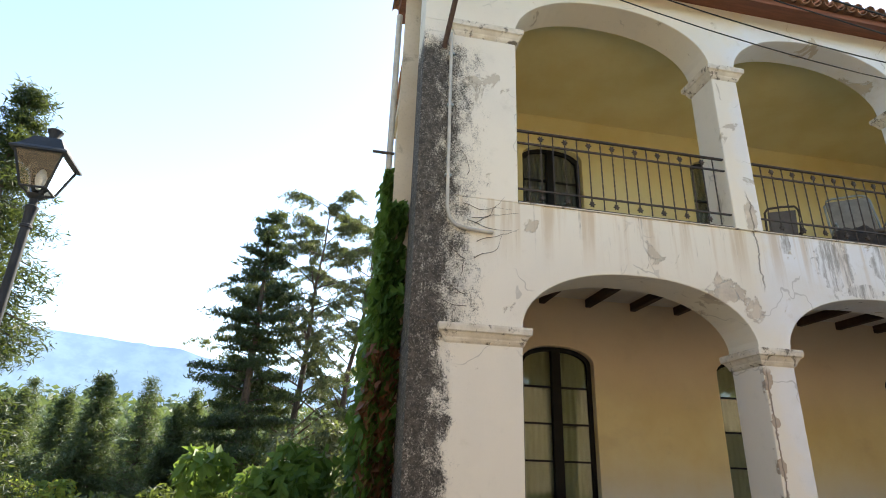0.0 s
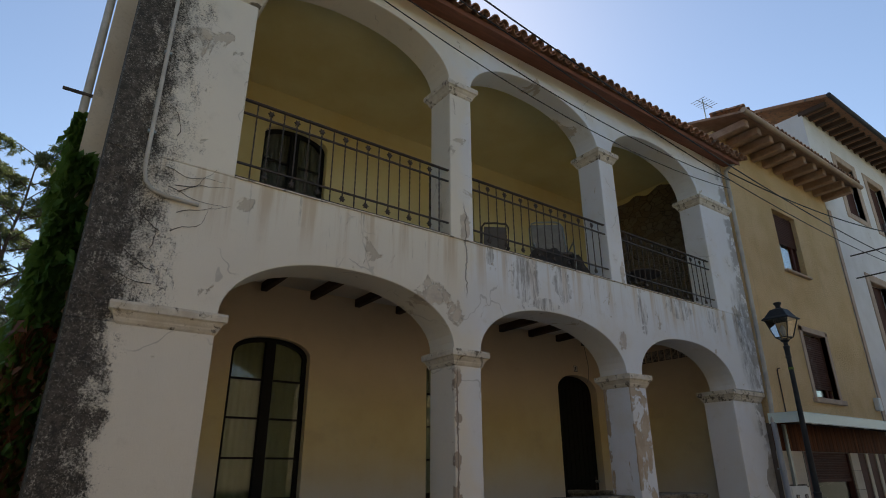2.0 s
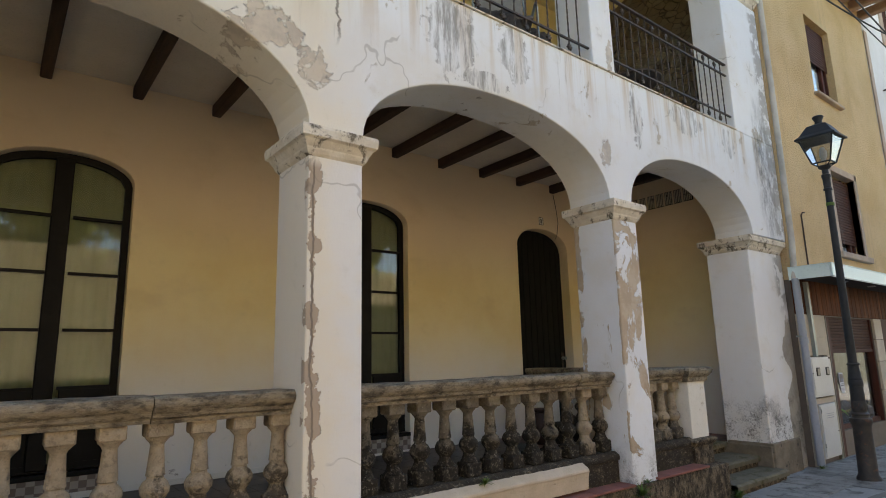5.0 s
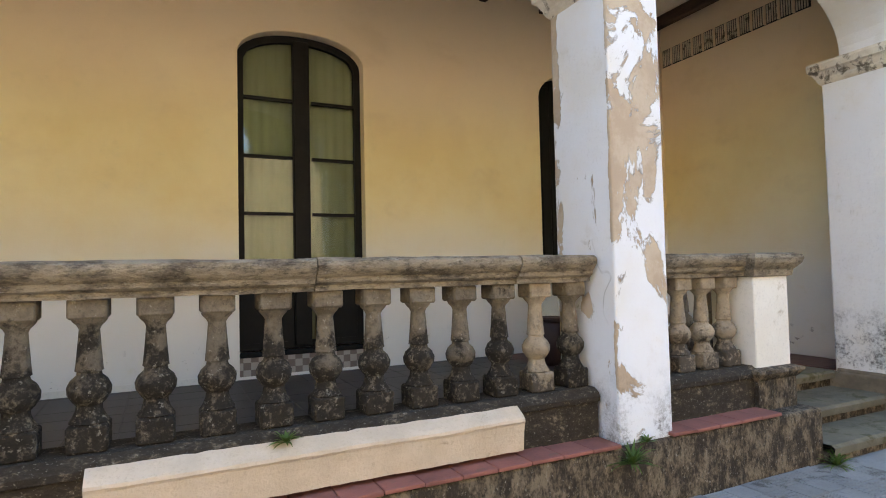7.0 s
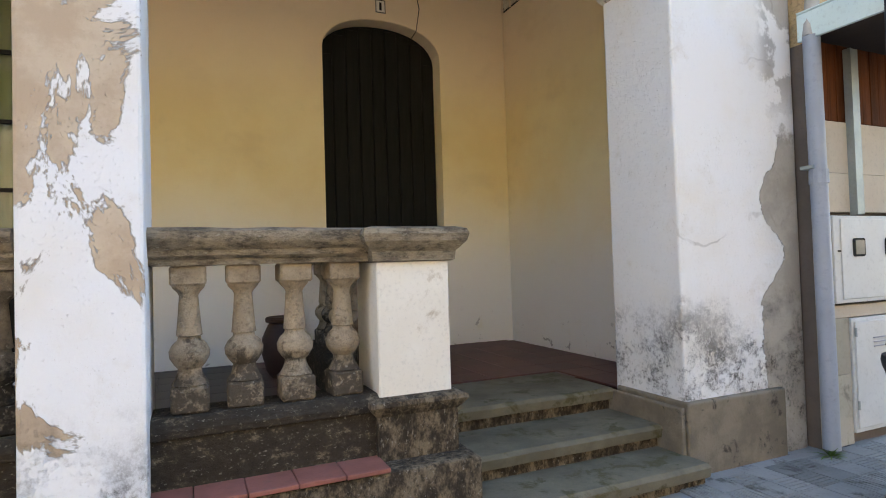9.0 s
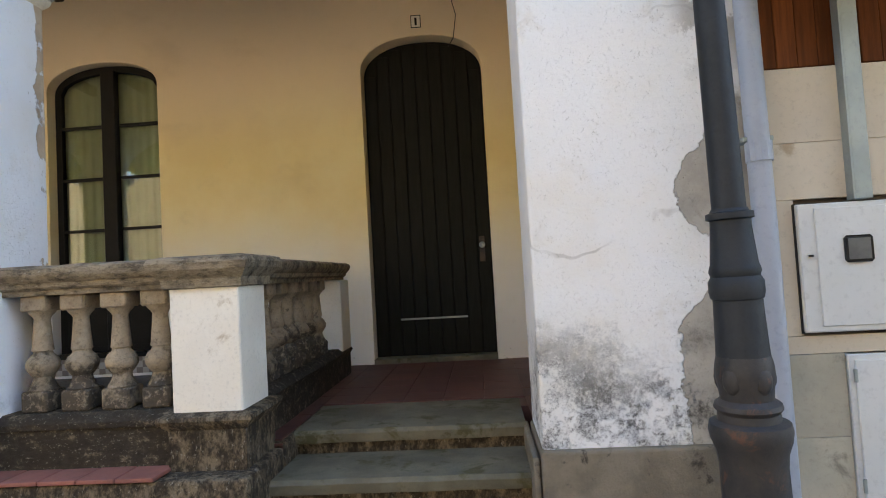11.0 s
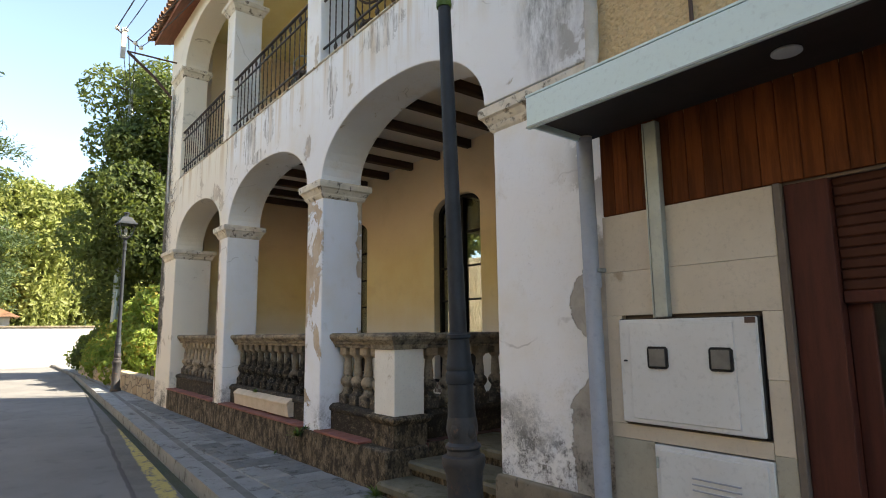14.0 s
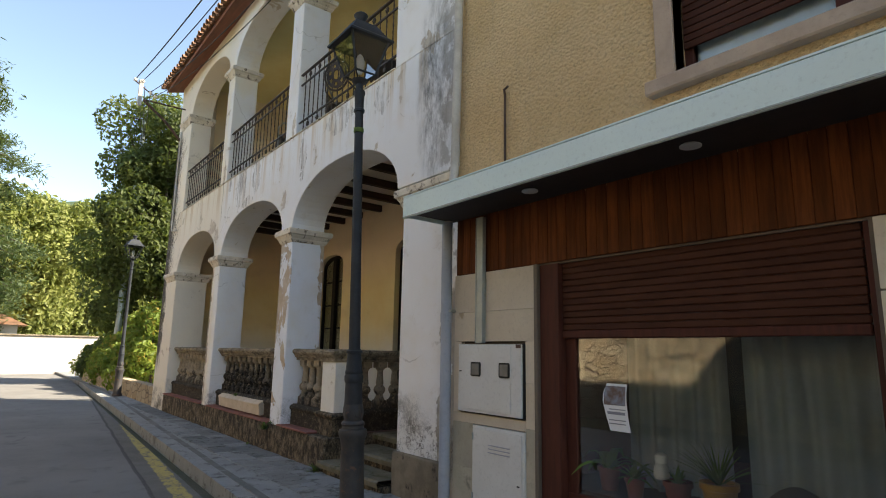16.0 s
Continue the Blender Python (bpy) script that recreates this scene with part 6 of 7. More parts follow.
# ---- white neighbour ----
wh = thing("white_house", "white plastered house with brown stone window surrounds", "house", kind="structure")
wins = [(20.2, 21.5, 9.6, 11.5), (22.7, 24.0, 9.6, 11.5), (25.2, 26.5, 9.6, 11.5)]
wins2 = [(20.2, 21.5, 5.3, 7.3), (22.7, 24.0, 5.3, 7.3), (25.2, 26.5, 5.3, 7.3)]
part("lower_wall", arched_wall(18.30, 30.0, 0.0, 0.3, -0.1, 8.4, [(a, b, c, d, 0.001) for a, b, c, d in wins2], 2), M["whitewall"], wh)
part("upper_wall", arched_wall(18.30, 30.0, 0.0, 0.3, 8.4, 12.6, [(a, b, c, d, 0.001) for a, b, c, d in wins], 2), M["whitewall"], wh)
part("side_wall", box(18.30, 18.6, 0.3, 9.0, 9.0, 12.6), M["whitewall"], wh)
part("corner_stone", box(18.30, 18.52, -0.03, 0.0, 0.0, 9.2, 0.02), M["stoneframe"], wh)
for a, b, c, d in wins + wins2:
    w = part("window", box(a, b, 0.16, 0.2, c, d), M["shutter"], wh, "brown shuttered window")
    for q in ((a - 0.28, a, c - 0.2, d + 0.25), (b, b + 0.28, c - 0.2, d + 0.25), (a, b, d, d + 0.25), (a, b, c - 0.2, c)):
        part("surround", box(q[0], q[1], -0.03, 0.16, q[2], q[3], 0.02), M["stoneframe"], w)
for i in range(24):
    x = 18.35 + i * 0.5
    part("rafter", box(x - 0.06, x + 0.06, -0.7, 0.1, 12.5, 12.64), M["beam"], wh)
part("roof", profile_x([(-0.85, 12.64), (-0.85, 12.74), (4.5, 14.2), (9.2, 12.7), (9.2, 12.6), (4.5, 14.1)], 18.1, 30.2), M["tileroof"], wh, "dark tiled roof")
part("gutter", tube([(18.05, -0.92, 12.66), (30.2, -0.92, 12.66)], 0.07, 10), M["cast"], wh)
br = thing("cable_bracket", "iron cable bracket with insulators on the white house", "bracket")
part("post", tube([(19.2, -1.0, 6.9), (19.2, -1.0, 8.6)], 0.03), M["iron"], br)
for z in (7.2, 7.9):
    part("arm", tube([(19.2, 0.0, z), (19.2, -1.0, z)], 0.022), M["iron"], br)
for z in (7.3, 7.6, 7.9, 8.2):
    part("insulator", lathe([(0.02, 0), (0.045, 0.02), (0.045, 0.06), (0.02, 0.09)], 10, (19.2, -1.1, z)), M["metalbox"], br)
mb = thing("junction_box", "small grey junction box on the ochre wall", "box")
part("body", box(17.98, 18.22, -0.1, 0.0, 3.35, 3.68, 0.01), M["metalbox"], mb)
part("lid", box(18.0, 18.2, -0.115, -0.1, 3.37, 3.66, 0.005), M["metalbox"], mb)

# ---- street lamps ----
def street_lamp(x, y, z, label):
    t = thing("street_lamp", label, "street lamp", "street lamps", (0, 0, 0))
    base = [(0.14, 0.0), (0.14, 0.05), (0.112, 0.10), (0.106, 0.66), (0.112, 0.71), (0.126, 0.75), (0.131, 0.78), (0.126, 0.805), (0.10, 0.815), (0.097, 0.84), (0.108, 0.855), (0.104, 0.87), (0.084, 0.885), (0.087, 0.92), (0.094, 0.96), (0.092, 1.0), (0.085, 1.03)]
    part("base", lathe(base, 20), M["castbase"], t, "ornate rust-spotted cast iron base", True)
    mid = [(0.086, 1.0), (0.082, 1.10), (0.078, 1.22), (0.084, 1.225), (0.088, 1.245), (0.088, 1.28), (0.078, 1.30), (0.083, 1.315), (0.08, 1.33), (0.076, 1.34), (0.066, 1.46), (0.064, 1.49), (0.076, 1.495), (0.076, 1.515), (0.062, 1.52), (0.058, 1.53)]
    part("collar", lathe(mid, 20), M["cast"], t, "ringed cast iron collar", True)
    part("pole", lathe([(0.055, 1.5), (0.047, 2.6), (0.042, 3.7), (0.042, 3.9), (0.055, 3.905), (0.055, 3.93), (0.045, 3.94), (0.05, 4.08), (0.058, 4.10), (0.058, 4.13), (0.04, 4.14), (0.04, 4.22)], 18), M["cast"], t, "dark grey tapered pole", True)
    for k in range(5):
        a = k * 1.2566
        bm = bmesh.new()
        bmesh.ops.create_icosphere(bm, subdivisions=2, radius=0.042, matrix=Matrix.Translation((0.08 * math.cos(a), 0.08 * math.sin(a), 0.955)) @ Matrix.Rotation(a, 4, "Z") @ Matrix.Diagonal((0.45, 0.8, 1.2, 1)))
        part("leaf_ornament", bm, M["castbase"], t, "", True)
    # lantern
    lan = part("lantern_seat", lathe([(0.035, 4.20), (0.075, 4.23), (0.085, 4.25), (0.05, 4.26)], 14), M["cast"], t)
    zb, zt, rb, rt = 4.30, 4.66, 0.115, 0.215
    for k in range(4):
        a, b = math.pi / 4 + k * math.pi / 2, math.pi / 4 + (k + 1) * math.pi / 2
        p = [(r * math.sqrt(2) * math.cos(q), r * math.sqrt(2) * math.sin(q), z) for q, r, z in ((a, rb, zb), (b, rb, zb), (b, rt, zt), (a, rt, zt))]
        part("corner_bar", tube([p[0], p[3]], 0.011, 6), M["cast"], lan)
        part("bottom_bar", tube([p[0], p[1]], 0.011, 6), M["cast"], lan)
        bm = bmesh.new()
        bm.faces.new([bm.verts.new((v[0] * 0.985, v[1] * 0.985, v[2])) for v in p])
        g = part("pane", bm, M["milk"], lan, "clouded lantern glass")
        g.visible_shadow = False
        part("stay", tube([p[0], (0.05 * math.cos(a), 0.05 * math.sin(a), 4.24)], 0.008, 6), M["cast"], lan)
    bm = bmesh.new()
    prof = [(0.275, 4.645), (0.275, 4.665), (0.22, 4.71), (0.17, 4.79), (0.13, 4.85), (0.075, 4.87), (0.06, 4.88)]
    rings = [[bm.verts.new((r * math.sqrt(2) * math.cos(math.pi / 4 + k * math.pi / 2) * 0.92, r * math.sqrt(2) * math.sin(math.pi / 4 + k * math.pi / 2) * 0.92, z)) for k in range(4)] for r, z in prof]
    for r, s in zip(rings, rings[1:]):
        for k in range(4):
            bm.faces.new((r[k], r[(k + 1) % 4], s[(k + 1) % 4], s[k]))
    bm.faces.new(rings[0][::-1])
    bm.faces.new(rings[-1])
    part("lantern_roof", bm, M["cast"], t, "dark pyramid lantern roof")
    part("finial", lathe([(0.055, 4.87), (0.045, 4.92), (0.07, 4.97), (0.075, 4.985), (0.06, 5.0), (0.02, 5.005)], 14), M["cast"], t, "", True)
    part("bulb", lathe([(0.02, 4.32), (0.045, 4.40), (0.05, 4.46), (0.03, 4.52), (0.01, 4.54)], 12), M["metalbox"], lan, "", True)
    t.matrix_basis = pose(x, y, z, 0.9, -1.4, 0)
    return t


lampA = street_lamp(11.81, -0.785, PAVE - 0.03, "tall dark grey street lamp with a four-sided lantern on the pavement")
tie = bm_obj("plastic_tie", lathe([(0.050, 0.0), (0.052, 0.02), (0.05, 0.045)], 14, (11.72, -0.845, 3.72)), M["weed"])
tagged(tie, "strip of pale green tape tied round the lamp pole", "tape")
lampB = copy_thing(lampA, pose(-3.82, -0.17, PAVE + 0.0, 0, 0, 4))
lampB["label"] = "tall street lamp beside the garden hedge"


# clay jar on the porch and a loose wire over the door
jar = thing("clay_jar", "dark red-brown clay jar standing on the porch floor", "jar")
part("body", lathe([(0.11, 0.0), (0.15, 0.06), (0.185, 0.2), (0.18, 0.33), (0.14, 0.42), (0.12, 0.45)], 22, (9.15, 2.45, FLOOR + 0.002)), M["jar"], jar, "", True)
part("rim", lathe([(0.12, 0.45), (0.15, 0.46), (0.155, 0.485), (0.14, 0.5), (0.11, 0.49)], 22, (9.15, 2.45, FLOOR + 0.002)), M["jar"], jar, "", True)
wire = bm_obj("loose_wire", tube([(10.72, BACK - 0.02, 4.72), (10.74, BACK - 0.05, 4.45), (10.80, BACK - 0.03, 4.2), (10.76, BACK - 0.02, 3.95), (10.70, BACK - 0.02, 3.86)], 0.005, 6), M["cable"])
tagged(wire, "thin black wire hanging over the door arch", "wire")


PX, PZ = 10.36, 4.17
plq = thing("number_plate", "small white enamel plate with a dark border over the door", "plate")
part("plate", box(PX - 0.055, PX + 0.055, BACK - 0.008, BACK + 0.002, PZ - 0.07, PZ + 0.07, 0.002), M["white"], plq)
for a, b, c_, d in ((-0.055, 0.055, 0.062, 0.07), (-0.055, 0.055, -0.07, -0.062), (-0.055, -0.047, -0.062, 0.062), (0.047, 0.055, -0.062, 0.062)):
    part("border", box(PX + a, PX + b, BACK - 0.012, BACK - 0.008, PZ + c_, PZ + d), M["frame"], plq, "dark border")
part("bar", box(PX - 0.012, PX + 0.012, BACK - 0.012, BACK - 0.008, PZ - 0.042, PZ + 0.042), M["frame"], plq, "plain dark bar")


# ---- kerb and paving ----
kerb = thing("kerb", "row of grey kerb stones along the pavement", "kerb", kind="structure")
kx = -30.0
while kx < 30:
    ks = part("kerb_stone", box(-0.496, 0.496, 0.0, 0.115, -0.25, PAVE - 0.008 + random.uniform(-0.004, 0.004), 0.014), M["kerb"], kerb)
    ks.matrix_basis = pose(kx + 0.5, 0.5 * (kerb_y(kx) + kerb_y(kx + 1.0)) + random.uniform(-0.004, 0.004), 0.0, 0, 0, math.degrees(math.atan(kerb_y(kx + 1.0) - kerb_y(kx))))
    kx += 1.0

# ---- cables ----
def cable(name, pts, r, label, sag=0.0):
    a, b = Vector(pts[0]), Vector(pts[-1])
    path = []
    if len(pts) == 2:
        for i in range(15):
            s = i / 14
            p = a.lerp(b, s)
            p.z -= 4 * sag * s * (1 - s)
            path.append(p)
    else:
        path = pts
    return tagged(bm_obj(name, tube(path, r, 6), M["cable"]), label, "cable", "street cables")


cable("street_cable", [(0.40, -0.90, 8.25), (12.38, -0.12, 8.30)], 0.010, "thin black cable strung along the facade", 0.5)
cable("street_cable", [(0.40, -0.78, 8.17), (12.38, -0.09, 8.10)], 0.009, "thin black cable strung along the facade", 0.6)
cable("street_cable", [(0.40, -1.29, 8.50), (19.2, -1.08, 7.45)], 0.013, "thick black cable strung along the facade", 0.45)
cable("street_cable", [(0.40, -1.11, 8.51), (19.2, -1.08, 7.25)], 0.010, "thin black cable strung along the facade", 0.6)
for k in range(3):
    cable("street_cable", [(0.40, -1.20 + 0.15 * k, 8.48 - 0.12 * k), (-12.2, 1.1, 10.6 + 0.3 * k)], 0.010, "thin black cable running to the street pole", 0.15)
cable("street_cable", [(12.4, -0.06, 8.6), (19.2, -1.08, 8.3)], 0.016, "thick black cable between the houses", 0.2)
brk = thing("cable_bracket", "iron bracket with insulators at the house corner", "bracket")
part("arm", tube([(0.27, -0.0, 7.12), (0.32, -0.45, 7.56), (0.40, -1.04, 7.98)], 0.035), M["rust"], brk)
part("brace", tube([(0.42, -0.0, 8.0), (0.41, -1.06, 7.99)], 0.02), M["rust"], brk)
part("end_plate", box(0.375, 0.425, -1.19, -1.09, 7.80, 8.53, 0.006), M["oldpipe"], brk, "pale weathered end plate")
part("crossbar", tube([(0.40, -1.30, 8.46), (0.40, -0.76, 8.13)], 0.016), M["rust"], brk)
for y, z in ((-1.29, 8.50), (-1.11, 8.51), (-0.90, 8.25), (-0.78, 8.17)):
    part("insulator", lathe([(0.02, 0), (0.05, 0.02), (0.045, 0.07), (0.02, 0.10)], 10, (0.40, y, z - 0.06)), M["white"], brk, "white porcelain insulator")
wallpipe = thing("wall_conduit", "pale conduit running down the mouldy corner", "conduit")
part("tube", tube([(0.36, -0.03, 7.35), (0.37, -0.03, 4.80), (0.40, -0.03, 4.66), (0.47, -0.03, 4.58), (0.60, -0.03, 4.545), (0.93, -0.03, 4.53)], 0.022, 10), M["oldpipe"], wallpipe, "", True)
for z in (5.2, 6.2, 7.0):
    part("clip", box(0.33, 0.41, -0.045, 0.0, z, z + 0.03), M["zinc"], wallpipe)
sp = thing("side_pipe", "cream painted rain pipe down the side wall", "pipe")
part("pipe", tube([(-0.26, 1.05, 8.5), (-0.26, 1.05, 0.1)], 0.045, 12), M["oldpipe"], sp, "", True)
part("bracket", box(-0.5, -0.2, 0.99, 1.02, 6.0, 6.03), M["iron"], sp)
# dry creeper stems on the corner
stems = thing("dry_creeper", "dead creeper stems clinging to the corner plaster", "creeper")
rng = random.Random(12)
for k in range(11):
    x, z = rng.uniform(0.5, 0.75), rng.uniform(3.45, 5.3)
    pts = [(x, -0.012, z)]
    a = rng.uniform(0.0, 1.3) if rng.random() < 0.7 else rng.uniform(2.4, 3.6)
    for i in range(9):
        a += rng.uniform(-0.45, 0.45)
        x += 0.07 * math.cos(a)
        z += 0.055 * math.sin(a)
        pts.append((min(max(x, 0.05), 1.25), -0.012, z))
    part("stem", tube(pts, [0.0045 * (1 - i / 11) for i in range(10)], 5), M["bark"], stems)


# ---- foliage ----
def leaves(centres, normals, size, rng, aspect=1.7):
    """Leaf blades, each a folded pair of quads, at the given points."""
    n = len(centres)
    c = np.asarray(centres, float)
    d = np.asarray(normals, float)
    d /= np.linalg.norm(d, axis=1, keepdims=True) + 1e-9
    r = rng.normal(size=(n, 3))
    s = np.cross(d, r)
    s /= np.linalg.norm(s, axis=1, keepdims=True) + 1e-9
    u = np.cross(d, s)
    sz = (size * rng.uniform(0.6, 1.3, n))[:, None]
    tip, root = c + u * sz * aspect * 0.5, c - u * sz * aspect * 0.5
    l, q = c + s * sz * 0.42 + d * sz * 0.12, c - s * sz * 0.42 + d * sz * 0.12
    v = np.stack([root, l, tip, q], 1).reshape(-1, 3)
    i = np.arange(n)[:, None] * 4
    f = np.concatenate([np.hstack([i, i + 1, i + 2]), np.hstack([i, i + 2, i + 3])])
    return v, f


def clumps(rng, centres, radii, per, flat=1.0):
    out, nor = [], []
    for c, r in zip(centres, radii):
        p = rng.normal(size=(per, 3))
        p /= np.linalg.norm(p, axis=1, keepdims=True)
        k = rng.uniform(0.45, 1.0, (per, 1)) ** 0.5
        out.append(np.asarray(c) + p * k * r * np.array([1, 1, flat]))
        nor.append(p + rng.normal(scale=0.7, size=(per, 3)))
    return np.concatenate(out), np.concatenate(nor)


def trunk_mesh(base, height, r, lean, rng, limbs):
    bm = bmesh.new()
    pts, rr = [], []
    for i in range(9):
        s = i / 8
        pts.append((base[0] + lean[0] * s + rng.normal() * 0.03 * height * 0.1, base[1] + lean[1] * s + rng.normal() * 0.003 * height, base[2] + height * s))
        rr.append(max(0.02, r * (1 - 0.9 * s)))
    tube(pts, rr, 9, bm)
    for a, b, q in limbs:
        a, b = Vector(a), Vector(b)
        m = a.lerp(b, 0.5) + Vector((0, 0, (b - a).length * 0.06))
        tube([a, m, b], [q, q * 0.7, q * 0.2], 6, bm)
    return bm


def conifer(name, base, height, radius, seed, mat, label, droop=0.25, gap=0.0, size=0.16, tiers=16, per=26, bare=0.12, group="", shape=0.8, loose=0.0):
    rng = np.random.default_rng(seed)
    t = thing(name, label, "tree", group)
    cs, ns, limbs = [], [], []
    for k in range(tiers):
        s = bare + (1 - bare) * (k + rng.uniform(0, 0.6)) / tiers
        z = base[2] + height * s
        reach = radius * (1 - s) ** shape * rng.uniform(0.65, 1.15) + 0.15 * radius * (1 - s)
        nb = int(5 + 4 * (1 - s))
        a0 = rng.uniform(0, 6.28)
        for j in range(nb):
            if rng.random() < gap:
                continue
            a = a0 + j * 6.283 / nb + rng.normal() * 0.25
            L = reach * rng.uniform(0.6, 1.1) + 0.15
            if loose:
                L *= rng.uniform(1 - loose, 1.1)
            z = base[2] + height * min(0.985, s + loose * rng.normal() * 0.5 / tiers)
            tipz = z - droop * L + 0.1 * L
            tip = (base[0] + L * math.cos(a), base[1] + L * math.sin(a), tipz)
            limbs.append(((base[0], base[1], z), tip, 0.012 * height * (1 - s) * 0.35 + 0.012))
            m = int(per * (0.35 - 0.5 * loose + L / max(radius, 0.1))) + 4
            q = rng.uniform(0.15, 1.05, m)
            w = (0.22 - 0.1 * loose) * L * (1.1 - q) + (0.06 - 0.03 * loose) * radius
            px = base[0] + L * q * math.cos(a) + rng.normal(size=m) * w
            py = base[1] + L * q * math.sin(a) + rng.normal(size=m) * w
            pz = z + (tipz - z) * q + rng.normal(size=m) * 0.045 * radius - 0.03 * radius
            cs.append(np.stack([px, py, pz], 1))
            nn = rng.normal(scale=0.6, size=(m, 3))
            nn[:, 2] += 1
            ns.append(nn)
    part("trunk", trunk_mesh(base, height * 0.97, height * 0.018 + 0.04, (0, 0), rng, limbs), M["bark"], t)
    cc, nn = np.concatenate(cs), np.concatenate(ns)
    cc, nn = np.repeat(cc, 2, 0), np.repeat(nn, 2, 0)
    cc = cc + rng.normal(size=cc.shape) * size * 0.5
    v, f = leaves(cc, nn + rng.normal(size=nn.shape) * 0.5, size * 0.55, rng, 4.5)
    raw("crown", v, f, mat, t)
    return t


def broadleaf(name, base, height, radius, seed, mat, label, clump=26, per=240, size=0.16, flat=1.0, low=0.35, weep=False, group=""):
    rng = np.random.default_rng(seed)
    t = thing(name, label, "tree", group)
    cen, rad, limbs = [], [], []
    for k in range(clump):
        p = rng.normal(size=3)
        p /= np.linalg.norm(p)
        s = rng.uniform(0.35, 1.0)
        h0 = base[2] + height * (low + (1 - low) / 2)
        c = (base[0] + p[0] * s * radius * 0.85, base[1] + p[1] * s * radius * 0.85, h0 + p[2] * s * height * (1 - low) / 2 * 0.85)
        cen.append(c)
        rad.append(radius * rng.uniform(0.22, 0.42))
        limbs.append(((base[0], base[1], base[2] + height * rng.uniform(0.25, 0.6)), c, 0.01 * height * 0.5))
    part("trunk", trunk_mesh(base, height * 0.75, height * 0.02 + 0.05, (rng.normal() * 0.3, rng.normal() * 0.3), rng, limbs), M["bark"], t)
    p, n = clumps(rng, cen, rad, per, flat)
    if weep:
        k = rng.integers(0, len(cen), per * clump // 2)
        cc = np.array(cen)[k]
        rr = np.array(rad)[k][:, None]
        off = rng.normal(size=(len(k), 3)) * rr * np.array([0.55, 0.55, 0.0])
        drop = rng.uniform(0, 1, (len(k), 1)) * height * 0.3
        strand = np.round(off / (0.12 * radius)) * 0.12 * radius
        p2 = cc + strand + rng.normal(size=off.shape) * 0.06
        p2[:, 2:3] -= drop
        p2[:, 2] = np.maximum(p2[:, 2], base[2] + 0.6)
        n2 = rng.normal(size=p2.shape) * np.array([1, 1, 0.2])
        p, n = np.concatenate([p, p2]), np.concatenate([n, n2])
    v, f = leaves(p, n, size, rng, 1.8)
    raw("crown", v, f, mat, t)
    return t


# garden side of the house
def pine(base, height, radius, seed, mat, label):
    """Layered pine: bare inner limbs carrying flat dark pads of needles, uneven from side to side."""
    rng = np.random.default_rng(seed)
    t = thing("pine_tree", label, "tree")
    limbs, cs, ns = [], [], []
    for k in range(30):
        s_ = 0.16 + 0.83 * (k + rng.uniform(0, 0.7)) / 30
        for a in rng.uniform(0, 6.283, 4 if s_ < 0.8 else 3):
            L = radius * (1.02 - s_) ** 0.62 * rng.uniform(0.35, 1.12) + 0.12
            z0 = base[2] + height * s_
            z1 = z0 + L * rng.uniform(-0.10, 0.16)
            limbs.append(((base[0], base[1], z0), (base[0] + L * math.cos(a), base[1] + L * math.sin(a), z1), 0.012 + 0.03 * (1 - s_)))
            for q in np.arange(0.35, 1.05, 0.26 / max(L, 0.4)):
                w = rng.uniform(0.16, 0.34) * (0.6 + 0.5 * (1 - s_))
                m_ = 60
                off = rng.normal(size=(m_, 3)) * np.array([w, w, w * 0.36])
                cs.append(np.array([base[0] + L * q * math.cos(a), base[1] + L * q * math.sin(a), z0 + (z1 - z0) * q + 0.10]) + off)
                n_ = rng.normal(size=(m_, 3)) * 0.8
                n_[:, 2] *= 0.5
                ns.append(n_)
    part("trunk", trunk_mesh(base, height * 0.98, 0.25, (0.1, 0), rng, limbs), M["bark"], t)
    v, f = leaves(np.concatenate(cs), np.concatenate(ns), 0.065, rng, 4.0)
    raw("crown", v, f, mat, t)
    return t


